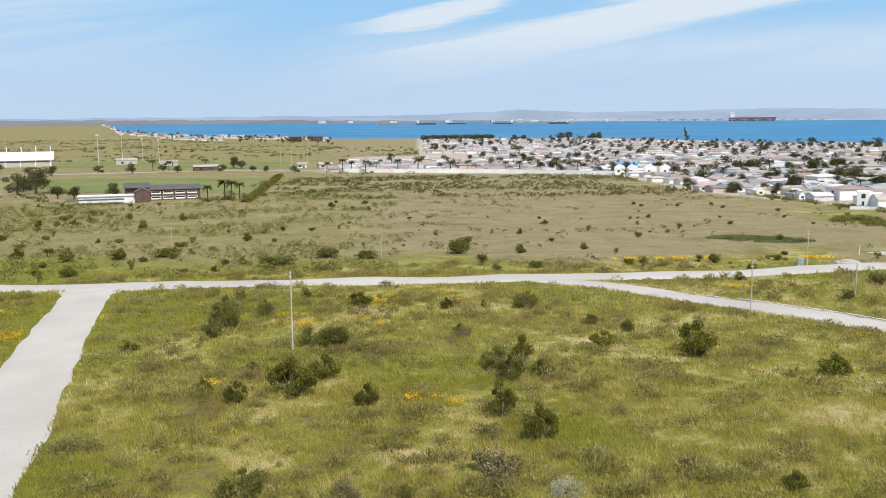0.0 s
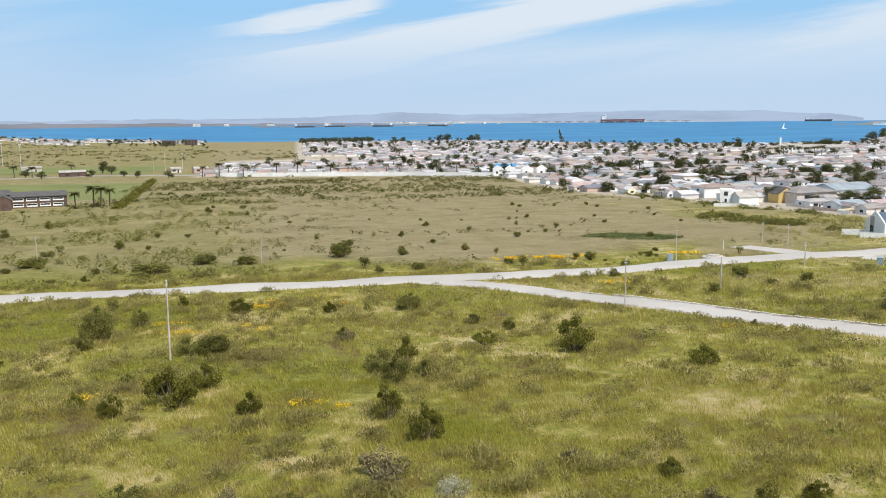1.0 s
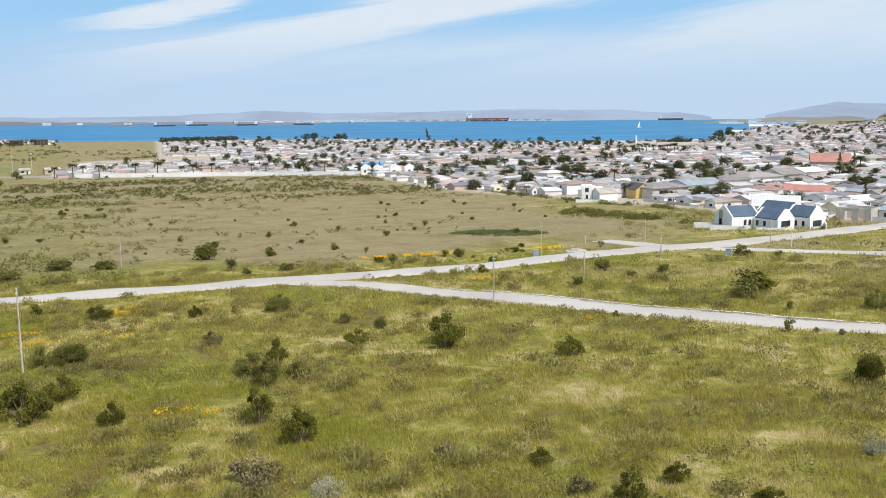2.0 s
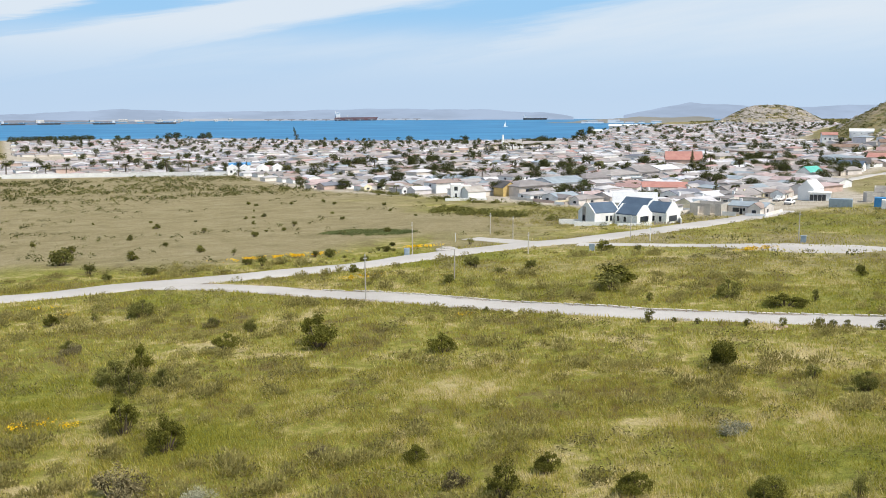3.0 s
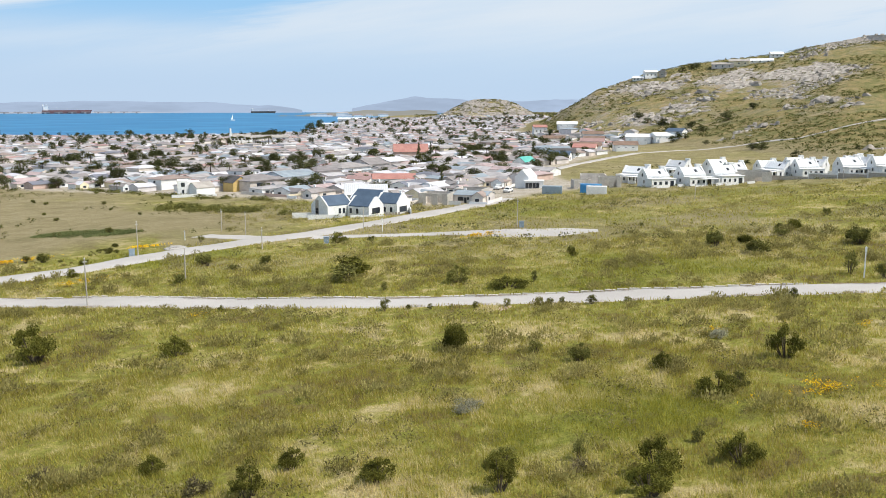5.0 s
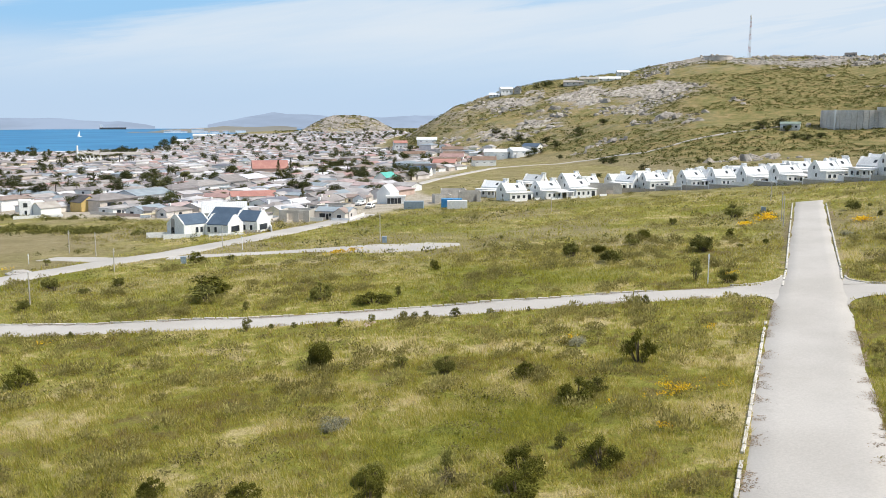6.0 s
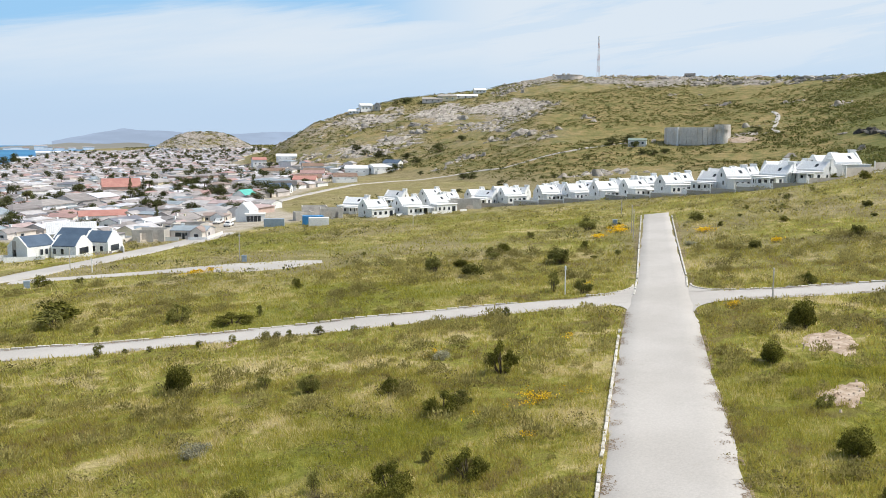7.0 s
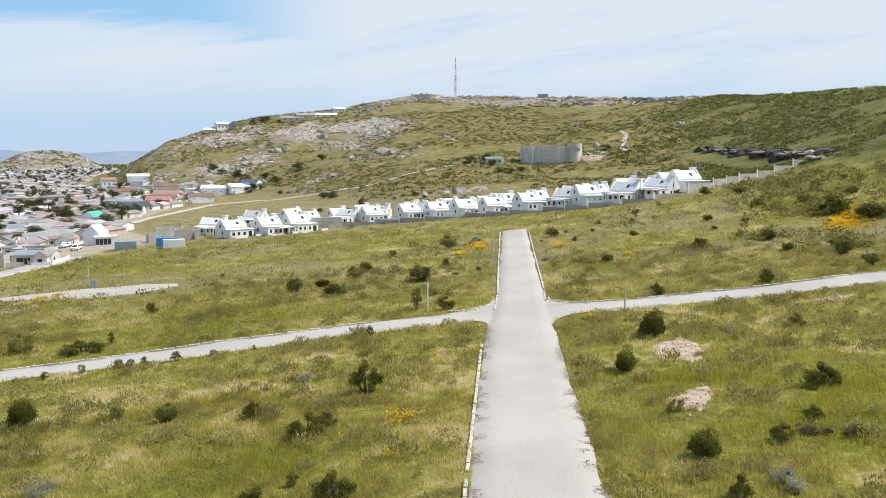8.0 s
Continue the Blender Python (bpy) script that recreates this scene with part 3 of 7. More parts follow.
    tagged(new("road", mesh_of("road", verts, faces, M["road"], True)), "pale gravel at the rounded corner of the crossing", "road", kind="structure")
    SPLAY.append((corner, reach))
    return curve


CORNERS = [splay(1, 1, 4.2), splay(1, -1, 4.2), splay(-1, 1, 4.0), splay(-1, -1, 5.0)]


def near_road(x, y, margin=0.4):
    for line, width, road in ROADS.values():
        for (ax, ay, *_), (bx, by, *_) in zip(line, line[1:]):
            dx, dy = bx - ax, by - ay
            t = np.clip(((x - ax) * dx + (y - ay) * dy) / (dx * dx + dy * dy), 0, 1)
            if (x - ax - t * dx) ** 2 + (y - ay - t * dy) ** 2 < (width / 2 + margin) ** 2:
                return True
    return False


def off_road(x, y, margin=0.4):
    """A mask over arrays: clear of every road."""
    ok = np.ones(len(x), bool)
    for line, width, road in ROADS.values():
        for (ax, ay, *_), (bx, by, *_) in zip(line, line[1:]):
            dx, dy = bx - ax, by - ay
            t = np.clip(((x - ax) * dx + (y - ay) * dy) / (dx * dx + dy * dy), 0, 1)
            ok &= (x - ax - t * dx) ** 2 + (y - ay - t * dy) ** 2 > (width / 2 + margin) ** 2
    for corner, reach in SPLAY:
        ok &= np.hypot(x - corner.x, y - corner.y) > reach * .42 + margin
    return ok


# far shores of the bay: low land whose haze is painted as glow
def haze_glow_mat(name, tone, glow):
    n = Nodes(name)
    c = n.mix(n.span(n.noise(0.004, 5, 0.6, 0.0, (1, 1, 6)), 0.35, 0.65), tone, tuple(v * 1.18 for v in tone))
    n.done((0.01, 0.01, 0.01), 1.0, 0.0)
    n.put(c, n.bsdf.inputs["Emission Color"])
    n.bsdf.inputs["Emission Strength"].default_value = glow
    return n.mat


def far_ridge(name, r, az0, az1, rise, mat, seed, base=None, depth=120):
    """Low land from one bearing to another; rise gives its skyline over the eye in degrees by bearing."""
    az = np.arange(az0, az1 + 0.01, 0.15)
    top = EYE + r * np.tan(np.radians(np.interp(az, *rise) + 0.035 * fbm(az * 0.9, az * 0 + seed, seed, 4)))
    foot = SEA - 1 if base is None else base
    top = np.maximum(top, foot + 0.5)
    s, c = np.sin(np.radians(az)), np.cos(np.radians(az))
    rows = [(r - depth, np.full_like(top, foot)), (r - depth * .6, foot + (top - foot) * .45), (r, top), (r + depth, np.full_like(top, foot))]
    v = np.concatenate([np.stack([rad * s, rad * c, z], 1) for rad, z in rows])
    k = len(az)
    i, j = np.meshgrid(np.arange(3), np.arange(k - 1), indexing="ij")
    q = np.stack([i * k + j, i * k + j + 1, (i + 1) * k + j + 1, (i + 1) * k + j], -1).reshape(-1, 4)
    return tagged(new(name, quick_mesh(name, v, q, mat, True)), "low land across the bay, its haze a glowing colour", "distant land", kind="structure")


# glowing haze tones, no light falls on them
M["haze_far"] = haze_glow_mat("hazy_far_hills", (0.36, 0.45, 0.60), 1.0)
M["haze_mid"] = haze_glow_mat("hazy_far_shore", (0.46, 0.50, 0.57), 1.0)
M["haze_near"] = haze_glow_mat("dull_far_shore", (0.255, 0.27, 0.315), 1.0)
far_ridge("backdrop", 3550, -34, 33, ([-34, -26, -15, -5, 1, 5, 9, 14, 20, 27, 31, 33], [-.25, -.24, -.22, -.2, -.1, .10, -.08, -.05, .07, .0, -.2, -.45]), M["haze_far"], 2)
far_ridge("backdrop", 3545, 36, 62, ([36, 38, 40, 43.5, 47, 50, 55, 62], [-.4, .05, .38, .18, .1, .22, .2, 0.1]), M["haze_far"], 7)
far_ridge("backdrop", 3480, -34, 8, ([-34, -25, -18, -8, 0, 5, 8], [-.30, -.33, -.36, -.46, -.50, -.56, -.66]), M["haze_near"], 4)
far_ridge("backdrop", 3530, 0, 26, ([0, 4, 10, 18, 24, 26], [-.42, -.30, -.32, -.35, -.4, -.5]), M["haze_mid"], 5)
# ---- plants ----
def cards(rng, centres, size, up=0.35):
    """Small leaf-shaped quads at the centres, turned at random: vertices and faces."""
    k = len(centres)
    nrm = rng.normal(size=(k, 3)) + [0, 0, up]
    nrm /= np.linalg.norm(nrm, axis=1, keepdims=True)
    a = np.cross(nrm, rng.normal(size=(k, 3)))
    a /= np.linalg.norm(a, axis=1, keepdims=True)
    b = np.cross(nrm, a)
    s = size * rng.uniform(0.6, 1.3, (k, 1))
    v = np.stack([centres - a * s, centres - b * s * 0.45, centres + a * s, centres + b * s * 0.45], 1).reshape(-1, 3)
    return v, np.arange(4 * k).reshape(-1, 4)


def leaf_cloud(rng, clumps, per, size, up=0.35):
    """Leaves over the shells of clumps, each clump a centre and radii."""
    pts = []
    for (cx, cy, cz), (rx, ry, rz), in clumps:
        d = rng.normal(size=(per, 3))
        d /= np.linalg.norm(d, axis=1, keepdims=True)
        d *= rng.uniform(0.25, 1.0, (per, 1)) ** 0.5 * (1 + rng.normal(0, 0.17, (per, 1)))
        d = d[d[:, 2] > -0.75]
        pts.append(d * [rx, ry, rz] + [cx, cy, cz])
    return cards(rng, np.concatenate(pts), size, up)


def make_bush(seed, style, mat, label, near=True):
    """A bush one metre wide: stems and foliage; those far off have fewer, larger leaves."""
    rng = np.random.default_rng(seed)
    root = thing("bush", label, "bush")
    clumps, stems = [], Solid()
    count, tall, spread = {"round": (22, 0.74, 0.34), "open": (17, 0.85, 0.42), "upright": (9, 1.15, 0.26), "low": (12, 0.46, 0.42), "tall": (16, 1.45, 0.36)}[style]
    for i in range(count):
        ang, rad = rng.uniform(0, 2 * math.pi), spread * math.sqrt(rng.uniform(0, 1))
        h = tall * (0.25 + 0.62 * rng.uniform(0, 1) * (1 - 0.7 * (rad / spread) ** 2))
        c = (rad * math.cos(ang), rad * math.sin(ang), h)
        r = rng.uniform(0.07, 0.21) if style != "round" else rng.uniform(0.10, 0.22)
        clumps.append((c, (r * 1.1, r * 1.1, r * rng.uniform(0.75, 1.2))))
        stems.tube((c[0] * 0.15, c[1] * 0.15, -0.08), (c[0] * 0.9, c[1] * 0.9, c[2] * 0.95), 0.022, 0.008, 4)
    per = {"round": 420, "open": 380, "upright": 330, "low": 330, "tall": 330}[style]
    v, q = leaf_cloud(rng, clumps, per if near else per // 5, 0.024 if near else 0.047, 0.5)
    child("foliage", quick_mesh("foliage", v, q, mat), root)
    child("stem", stems.mesh("stem", M["bark"]), root, "dark bare stems")
    return root


def scaled(m, sx, sy=None, sz=None):
    return m @ Matrix.Diagonal((sx, sy or sx, sz or sx, 1))


bush_kinds = [
    make_bush(11, "round", M["bush_green"], "dense rounded dark green bush on the grass"),
    make_bush(12, "open", M["bush"], "open olive-green bush with dark stems"),
    make_bush(13, "upright", M["bush"], "loose upright olive bush in the grass"),
    make_bush(14, "round", M["bush"], "rounded dull green bush in the veld"),
    make_bush(15, "open", M["bush_green"], "sprawling dark green bush in the veld"),
    make_bush(16, "low", M["bush_grey"], "low silvery grey shrub in the grass"),
    make_bush(17, "open", M["bush"], "open olive-green bush with dark stems", False),
    make_bush(18, "upright", M["bush"], "loose upright olive bush in the grass", False),
    make_bush(19, "round", M["bush"], "rounded dull green bush in the veld", False),
    make_bush(20, "open", M["bush_green"], "sprawling dark green bush in the veld", False),
    make_bush(21, "tall", M["bush_green"], "tall ragged dark green bush"),
    make_bush(22, "low", M["bush_brown"], "low brown twiggy shrub in the grass"),
]
for ob in bush_kinds:
    ob["group"] = "veld bushes"
# plan places and widths of the bushes that stand out, by bearing from west to south-east
BUSHES_W = [(-64.4, 132.4, 2.8), (-49.9, 107.8, 1.5), (-55.0, 127.8, 2.7), (-48.4, 112.5, 2.4), (-48.2, 130.2, 3.6), (-24.7, 67.8, 1.2), (-41.9, 132.8, 4.5), (-15.5, 54.3, 1.1), (-19.4, 72.2, 2.0), (-19.5, 77.1, 4.2), (-9.2, 37.4, 2.1), (-12.8, 52.2, 1.4), (-21.1, 90.3, 1.8), (-13.5, 60.5, 1.0), (-22.9, 120.5, 4.8), (-10.0, 54.0, 2.6), (-14.5, 91.4, 1.5), (-8.0, 57.4, 2.3), (-17.0, 129.4, 4.2), (-8.8, 68.7, 2.7), (-4.4, 36.8, 1.8), (-20.4, 172.9, 1.1), (-8.2, 87.3, 2.3), (-4.6, 51.0, 2.1), (-11.0, 127.2, 3.3), (-2.2, 37.1, 1.3), (-1.0, 58.8, 1.0), (0.3, 84.8, 1.7)]
BUSHES_N = [(2.3, 130.1, 2.9), (1.4, 72.3, 1.4), (4.1, 145.6, 1.7), (5.0, 116.8, 2.6), (3.9, 84.5, 1.1), (3.3, 58.5, 1.9), (2.4, 38.2, 2.4), (3.2, 48.2, 2.0), (13.8, 157.2, 1.2), (11.4, 130.2, 1.7), (5.7, 61.7, 1.8), (5.8, 63.5, 2.1), (8.1, 85.7, 2.2), (8.0, 84.3, 2.8), (11.8, 113.1, 1.8), (5.0, 44.5, 2.6), (6.6, 57.0, 2.3), (26.9, 163.4, 1.5), (13.0, 76.3, 1.0), (12.2, 66.6, 2.0), (25.0, 126.9, 1.3), (15.4, 72.3, 1.0), (33.2, 150.0, 1.4), (43.8, 163.7, 1.7), (17.9, 62.6, 2.8), (35.9, 115.7, 1.7), (19.7, 63.4, 2.2), (34.0, 100.3, 1.7)]
BUSHES_NE = [(15.5, 36.9, 1.7), (25.5, 56.6, 2.5), (39.9, 85.7, 1.5), (48.1, 96.3, 2.1), (47.4, 94.2, 1.4), (35.5, 68.3, 0.8), (48.2, 89.2, 1.3), (17.0, 31.0, 2.0), (52.9, 90.4, 1.5), (19.8, 32.2, 1.3), (69.1, 98.7, 2.3), (53.4, 74.6, 4.2), (51.5, 71.8, 4.0), (70.9, 93.4, 1.5), (21.1, 27.5, 1.9), (44.7, 58.0, 1.9), (50.5, 64.7, 1.1), (46.3, 56.9, 1.4), (104.9, 115.3, 2.0), (39.0, 42.4, 2.5), (57.3, 61.9, 2.7), (50.2, 52.1, 1.4), (25.8, 25.0, 1.5), (52.6, 50.9, 1.4), (58.3, 56.1, 3.2), (61.6, 55.9, 1.1), (42.6, 38.5, 1.1), (41.5, 37.4, 1.5)]
BUSHES_E = [(54.1, 48.7, 1.9), (55.2, 46.8, 1.4), (78.1, 65.2, 1.0), (76.9, 63.8, 1.2), (41.9, 33.9, 1.6), (28.2, 22.6, 1.5), (56.6, 45.1, 1.9), (59.1, 43.5, 1.0), (43.5, 29.6, 1.4), (29.2, 19.3, 1.2), (90.8, 54.6, 2.4), (89.2, 53.3, 2.0), (41.1, 24.4, 1.9), (93.0, 51.9, 1.7), (33.3, 18.3, 1.6), (87.3, 47.2, 2.6), (100.3, 51.1, 1.8), (50.5, 25.4, 2.2), (105.4, 52.4, 1.9), (67.2, 33.2, 0.9), (121.2, 55.7, 1.4), (79.9, 34.2, 2.2), (98.0, 41.3, 2.7), (96.8, 40.5, 2.7), (79.4, 30.8, 2.2), (108.3, 41.9, 1.9), (128.8, 49.5, 2.6), (103.7, 35.9, 0.8)]
BUSHES_SE = [(134.5, 34.4, 2.2), (108.2, 20.7, 1.8), (58.2, 10.1, 2.3), (68.5, 9.9, 1.8), (86.9, 11.6, 1.1), (49.4, 5.7, 1.0), (115.7, 10.4, 2.2), (42.2, 3.4, 1.7), (149.7, 5.8, 1.9), (93.3, 2.0, 1.8), (120.1, 2.5, 2.7), (45.8, 0.2, 1.8), (111.2, 0.1, 1.8), (38.9, -0.0, 1.6), (73.1, -0.8, 1.2), (46.6, -1.5, 1.5), (55.9, -2.1, 2.2), (138.9, -5.4, 5.3), (108.3, -5.6, 2.8), (45.6, -3.5, 1.5), (100.9, -7.9, 1.9), (132.5, -10.4, 5.1), (91.5, -8.2, 1.5), (63.4, -5.7, 1.2)]
rng = np.random.default_rng(5)
first_used = set()


def place_bush(kind, x, y, w, tall=1.0):
    if math.hypot(x, y) > 88 and 1 <= kind <= 4:
        kind += 5
    m = scaled(at_ground(x, y, rng.uniform(0, 360), 0.05), w * rng.uniform(0.85, 1.45), w * rng.uniform(0.75, 1.2), w * tall * rng.uniform(0.75, 1.2))
    if kind not in first_used:
        first_used.add(kind)
        bush_kinds[kind].matrix_basis = m
    else:
        base = bush_kinds[kind]
        keep = base.matrix_basis.copy()
        base.matrix_basis = Matrix.Identity(4)
        copy_thing(base, m)
        base.matrix_basis = keep


DENSE = {(93.0, 51.9), (105.4, 52.4)}
for bushes in (BUSHES_W, BUSHES_N, BUSHES_NE, BUSHES_E, BUSHES_SE):
    for x, y, w in bushes:
        if math.hypot(x, y) < 69 or near_road(x, y, 0.9):
            continue
        kind = 0 if (x, y) in DENSE else int(rng.choice([1, 2, 3, 4], p=[.35, .2, .25, .2]))
        place_bush(kind, x, y, w, 1.1 if w < 1.5 else 1.0 if w < 3 else 0.6)
# bushes near the drone, kind by kind: plan place and width
NEAR_BUSHES = {
    0: [(39.0, 42.4, 2.6), (68.4, 9.5, 2.5), (57.8, 9.7, 2.3), (41.8, 3.3, 2.0)],
    1: [(3.7, 60.1, 2.8), (4.4, 56.5, 2.2), (6.6, 57.5, 1.9), (-19.4, 77.1, 3.9), (-8.9, 36.6, 2.2), (-10.5, 68.4, 2.7), (-16.9, 82.2, 2.2), (-1.7, 36.5, 1.0), (41.9, 34.1, 1.6), (43.1, 24.0, 1.5), (26.4, 25.6, 1.3), (49.2, 5.5, 1.2)],
    2: [(15.4, 72.3, 1.3), (41.5, 37.4, 1.4), (41.8, 33.9, 1.3), (34.2, 20.8, 0.9), (29.0, 23.5, 1.1)],
    4: [(-9.4, 53.7, 3.2), (-8.0, 57.5, 2.3), (-4.6, 51.0, 2.0), (-15.3, 54.2, 1.5), (-12.7, 51.9, 1.6), (-13.6, 60.7, 0.9), (5.7, 62.1, 2.0), (5.0, 44.3, 2.4), (12.2, 66.7, 2.0), (18.7, 63.4, 3.4), (25.9, 56.9, 2.3), (15.2, 36.4, 1.4), (-8.3, 68.7, 1.8), (19.8, 32.3, 1.3), (21.6, 28.4, 1.8), (26.0, 25.3, 1.5), (43.6, 29.3, 1.2), (50.1, 24.9, 2.3), (40.9, 24.0, 2.1), (33.2, 18.1, 1.9), (28.1, 19.1, 1.7), (38.9, 28.7, 0.5), (29.6, 19.7, 2.0), (55.6, -2.1, 2.3), (48.8, -1.5, 1.1), (44.5, 0.0, 1.6), (36.9, 1.4, 1.2), (86.8, 11.9, 1.7), (92.9, 1.9, 1.8)],
    5: [(5.3, 36.3, 1.8), (30.9, 32.6, 1.9), (38.9, -0.3, 1.9)],
    10: [(3.3, 48.1, 2.3), (16.8, 30.7, 2.0), (24.3, 23.7, 1.4)],
    11: [(2.2, 38.7, 2.8), (-4.2, 36.5, 1.8), (13.0, 76.4, 1.8), (1.6, 71.2, 1.9), (15.5, 33.0, 1.5), (28.2, 22.6, 1.3), (11.5, 39.7, 1.5), (46.1, -1.5, 1.6), (46.0, -3.4, 1.4)],
}
for kind, spots in NEAR_BUSHES.items():
    for x, y, w in spots:
        place_bush(kind, x, y, w * 0.88, {0: 1.45, 1: 1.0, 2: 1.2, 4: 1.3, 10: 1.0}.get(kind, 1.1))
# small upright shrubs along the edge of the side road
for x, y, w in [(49.5, 51.3, 1.0), (51.6, 49.8, 1.2), (53.4, 47.8, 1.6), (54.2, 47.3, 1.0), (54.8, 46.6, 1.1), (56.5, 44.9, 1.6), (58.6, 42.8, 1.0), (60.7, 40.4, 0.7), (66.5, 32.7, 1.3), (44.3, 56.7, 1.6), (45.7, 55.4, 0.9), (46.8, 53.9, 0.8), (48.1, 52.8, 0.6)]:
    place_bush(2, x, y, w * 0.8, 1.0)
for x, y, w in ((52.0, 30.5, 1.3), (110.8, 28.9, 1.5), (70.8, 3.9, 1.4)):
    place_bush(5, x, y, w)
# the bushy stretch below the school and the sparse ones over the dry field
made = 0
while made < 58:
    x, y = rng.uniform(-135, -18), rng.uniform(114, 262)
    if x < -0.50 * y - 4 or x > -0.07 * y - 3 or rng.uniform() < 0.35 * (y > 200):
        continue
    place_bush(int(rng.choice([1, 2, 3, 4])), x, y, rng.uniform(0.8, 2.3), 0.9)
    made += 1
made = 0
while made < 34:
    x, y = rng.uniform(-20, 95), rng.uniform(118, 250)
    if x > 0.44 * y + 10 or town_zone(x, y) > 0.01:
        continue
    place_bush(int(rng.choice([1, 3, 4])), x, y, rng.uniform(0.7, 1.4), 0.9)
    made += 1
for k in range(26):
    x, y = rng.uniform(-70, 60), rng.uniform(109, 123)
    place_bush(int(rng.choice([1, 2, 3, 4])), x, y, rng.uniform(0.7, 1.9), 0.9)
made = 0
while made < 42:
    x, y = rng.uniform(95, 220), rng.uniform(-30, 80)
    if float(off_road(np.array([x]), np.array([y]))[0]) < 1 or np.hypot(x, y) > 188 or y < -0.12 * x or (35 < y and x > 150):
        continue
    place_bush(int(rng.choice([1, 2, 3, 4])), x, y, rng.uniform(0.6, 2.4) if y < 25 else rng.uniform(0.6, 1.2), 0.8)
    made += 1


def scatter(rng, count, r0, r1, az0, az1):
    r = np.sqrt(rng.uniform(r0 ** 2, r1 ** 2, count))
    a = np.radians(rng.uniform(az0, az1, count))
    return r * np.sin(a), r * np.cos(a)


def stuff(name, v, q, mat, label, category):
    return tagged(new(name, quick_mesh(name, v, q, mat)), label, category, kind="stuff")


def hummocks(rng, x, y, width, per, size, flat=0.42):
    """Low mounds of leaves at plan places."""
    z = ground_z(x, y)
    k = len(x)
    d = rng.normal(size=(k, per, 3))
    d /= np.linalg.norm(d, axis=2, keepdims=True)
    d *= rng.uniform(0.35, 1.0, (k, per, 1)) ** 0.5
    d[..., 2] = np.abs(d[..., 2])
    w = width[:, None]
    skew = rng.uniform(0.7, 1.35, (k, 1))
    c = np.stack([x[:, None] + d[..., 0] * w * 0.5 * skew, y[:, None] + d[..., 1] * w * 0.5 / skew, z[:, None] + d[..., 2] * w * flat + 0.02], -1).reshape(-1, 3)
    return cards(rng, c, size * np.repeat(width, per)[:, None], 1.3)


def twigs(rng, x, y, width, per, flat=0.34):
    """Low domes of fine upright twigs and blades at plan places."""
    z = ground_z(x, y)
    k = len(x)
    d = rng.normal(size=(k, per, 3))
    d[..., 2] = np.abs(d[..., 2]) + 0.25
    d /= np.linalg.norm(d, axis=2, keepdims=True)
    skew = rng.uniform(0.7, 1.4, (k, 1, 1))
    size = width[:, None, None] * np.concatenate([0.5 * skew, 0.5 / skew, np.full_like(skew, flat)], 2)
    centre = np.stack([x, y, z], 1)[:, None]
    root = centre + d * size * rng.uniform(0.3, 0.95, (k, per, 1))
    tip = root + (d * [0.7, 0.7, 1.0] + [0, 0, 0.45]) * width[:, None, None] * rng.uniform(0.03, 0.08, (k, per, 1))
    side = np.cross(d, rng.normal(size=(k, per, 3))) * 0.024 * np.sqrt(width)[:, None, None]
    return np.stack([root - side, root + side, tip], 2).reshape(-1, 3), np.arange(3 * k * per).reshape(-1, 3)


def grass(rng, x, y, height, width):
    """Blades: thin triangles that lean with the wind."""
    k = len(x)
    z = ground_z(x, y)
    a = rng.uniform(0, 2 * math.pi, k)
    lean = rng.normal(0, 0.35, (k, 2)) + [-0.12, 0.05]
    h = height * rng.uniform(0.5, 1.25, k)
    w = width * rng.uniform(0.6, 1.3, k)
    base = np.stack([x, y, z - 0.03], 1)
    side = np.stack([np.cos(a) * w, np.sin(a) * w, 0 * a], 1)
    tip = base + np.stack([lean[:, 0] * h, lean[:, 1] * h, h], 1)
    return np.stack([base - side, base + side, tip], 1).reshape(-1, 3), np.arange(3 * k).reshape(-1, 3)


def quarry_clear(x, y):
    """Clear of the ground below the old quarry's face."""
    t = np.clip(((x - 386) * -119 + (y - 37) * -48) / (119 ** 2 + 48 ** 2), 0, 1)
    return np.hypot(x - 386 + 119 * t, y - 37 + 48 * t) > 9


def clear(x, y, margin):
    m = off_road(x, y, margin) & (town_zone(x, y) < 0.02)
    return m & (np.hypot((x - 64) / 3.7, (y - 6.9) / 1.9) > 0.8 + 0.5 * fbm(x / 1.5, y / 1.5, 14, 2)) & (np.hypot((x - 51.8) / 2.6, (y - 4.8) / 1.3) > 0.8 + 0.5 * fbm(x / 1.5, y / 1.5, 15, 2))


n = Nodes("grass_blades")
isl = n.geo.outputs["Random Per Island"]
mid, fin = n.noise(0.16, 5, 0.6, 0.6), n.noise(1.1, 5, 0.62)
big = n.noise(0.03, 4)
mixd = n.math("ADD", n.math("MULTIPLY", mid, 0.62), n.math("MULTIPLY", fin, 0.38))
mixd = n.math("ADD", mixd, n.math("MULTIPLY", n.math("SUBTRACT", isl, 0.5), 0.16))
place = n.node("ShaderNodeSeparateXYZ")
n.put(n.geo.outputs["Position"], place.inputs[0])
# blades shift towards straw over the same ground
straw_shift = n.math("MULTIPLY", n.span(place.outputs[0], 5.0, 38.0), n.span(place.outputs[1], 12.0, 32.0))
mixd = n.math("ADD", mixd, n.math("MULTIPLY", straw_shift, 0.024))
c = n.ramp(mixd, [(0.36, (0.288, 0.218, 0.086)), (0.44, (0.380, 0.312, 0.090)), (0.50, (0.398, 0.366, 0.062)), (0.555, (0.510, 0.444, 0.124)), (0.62, (0.700, 0.590, 0.315))])
lush = n.mix(isl, (0.255, 0.262, 0.032), (0.420, 0.392, 0.062))
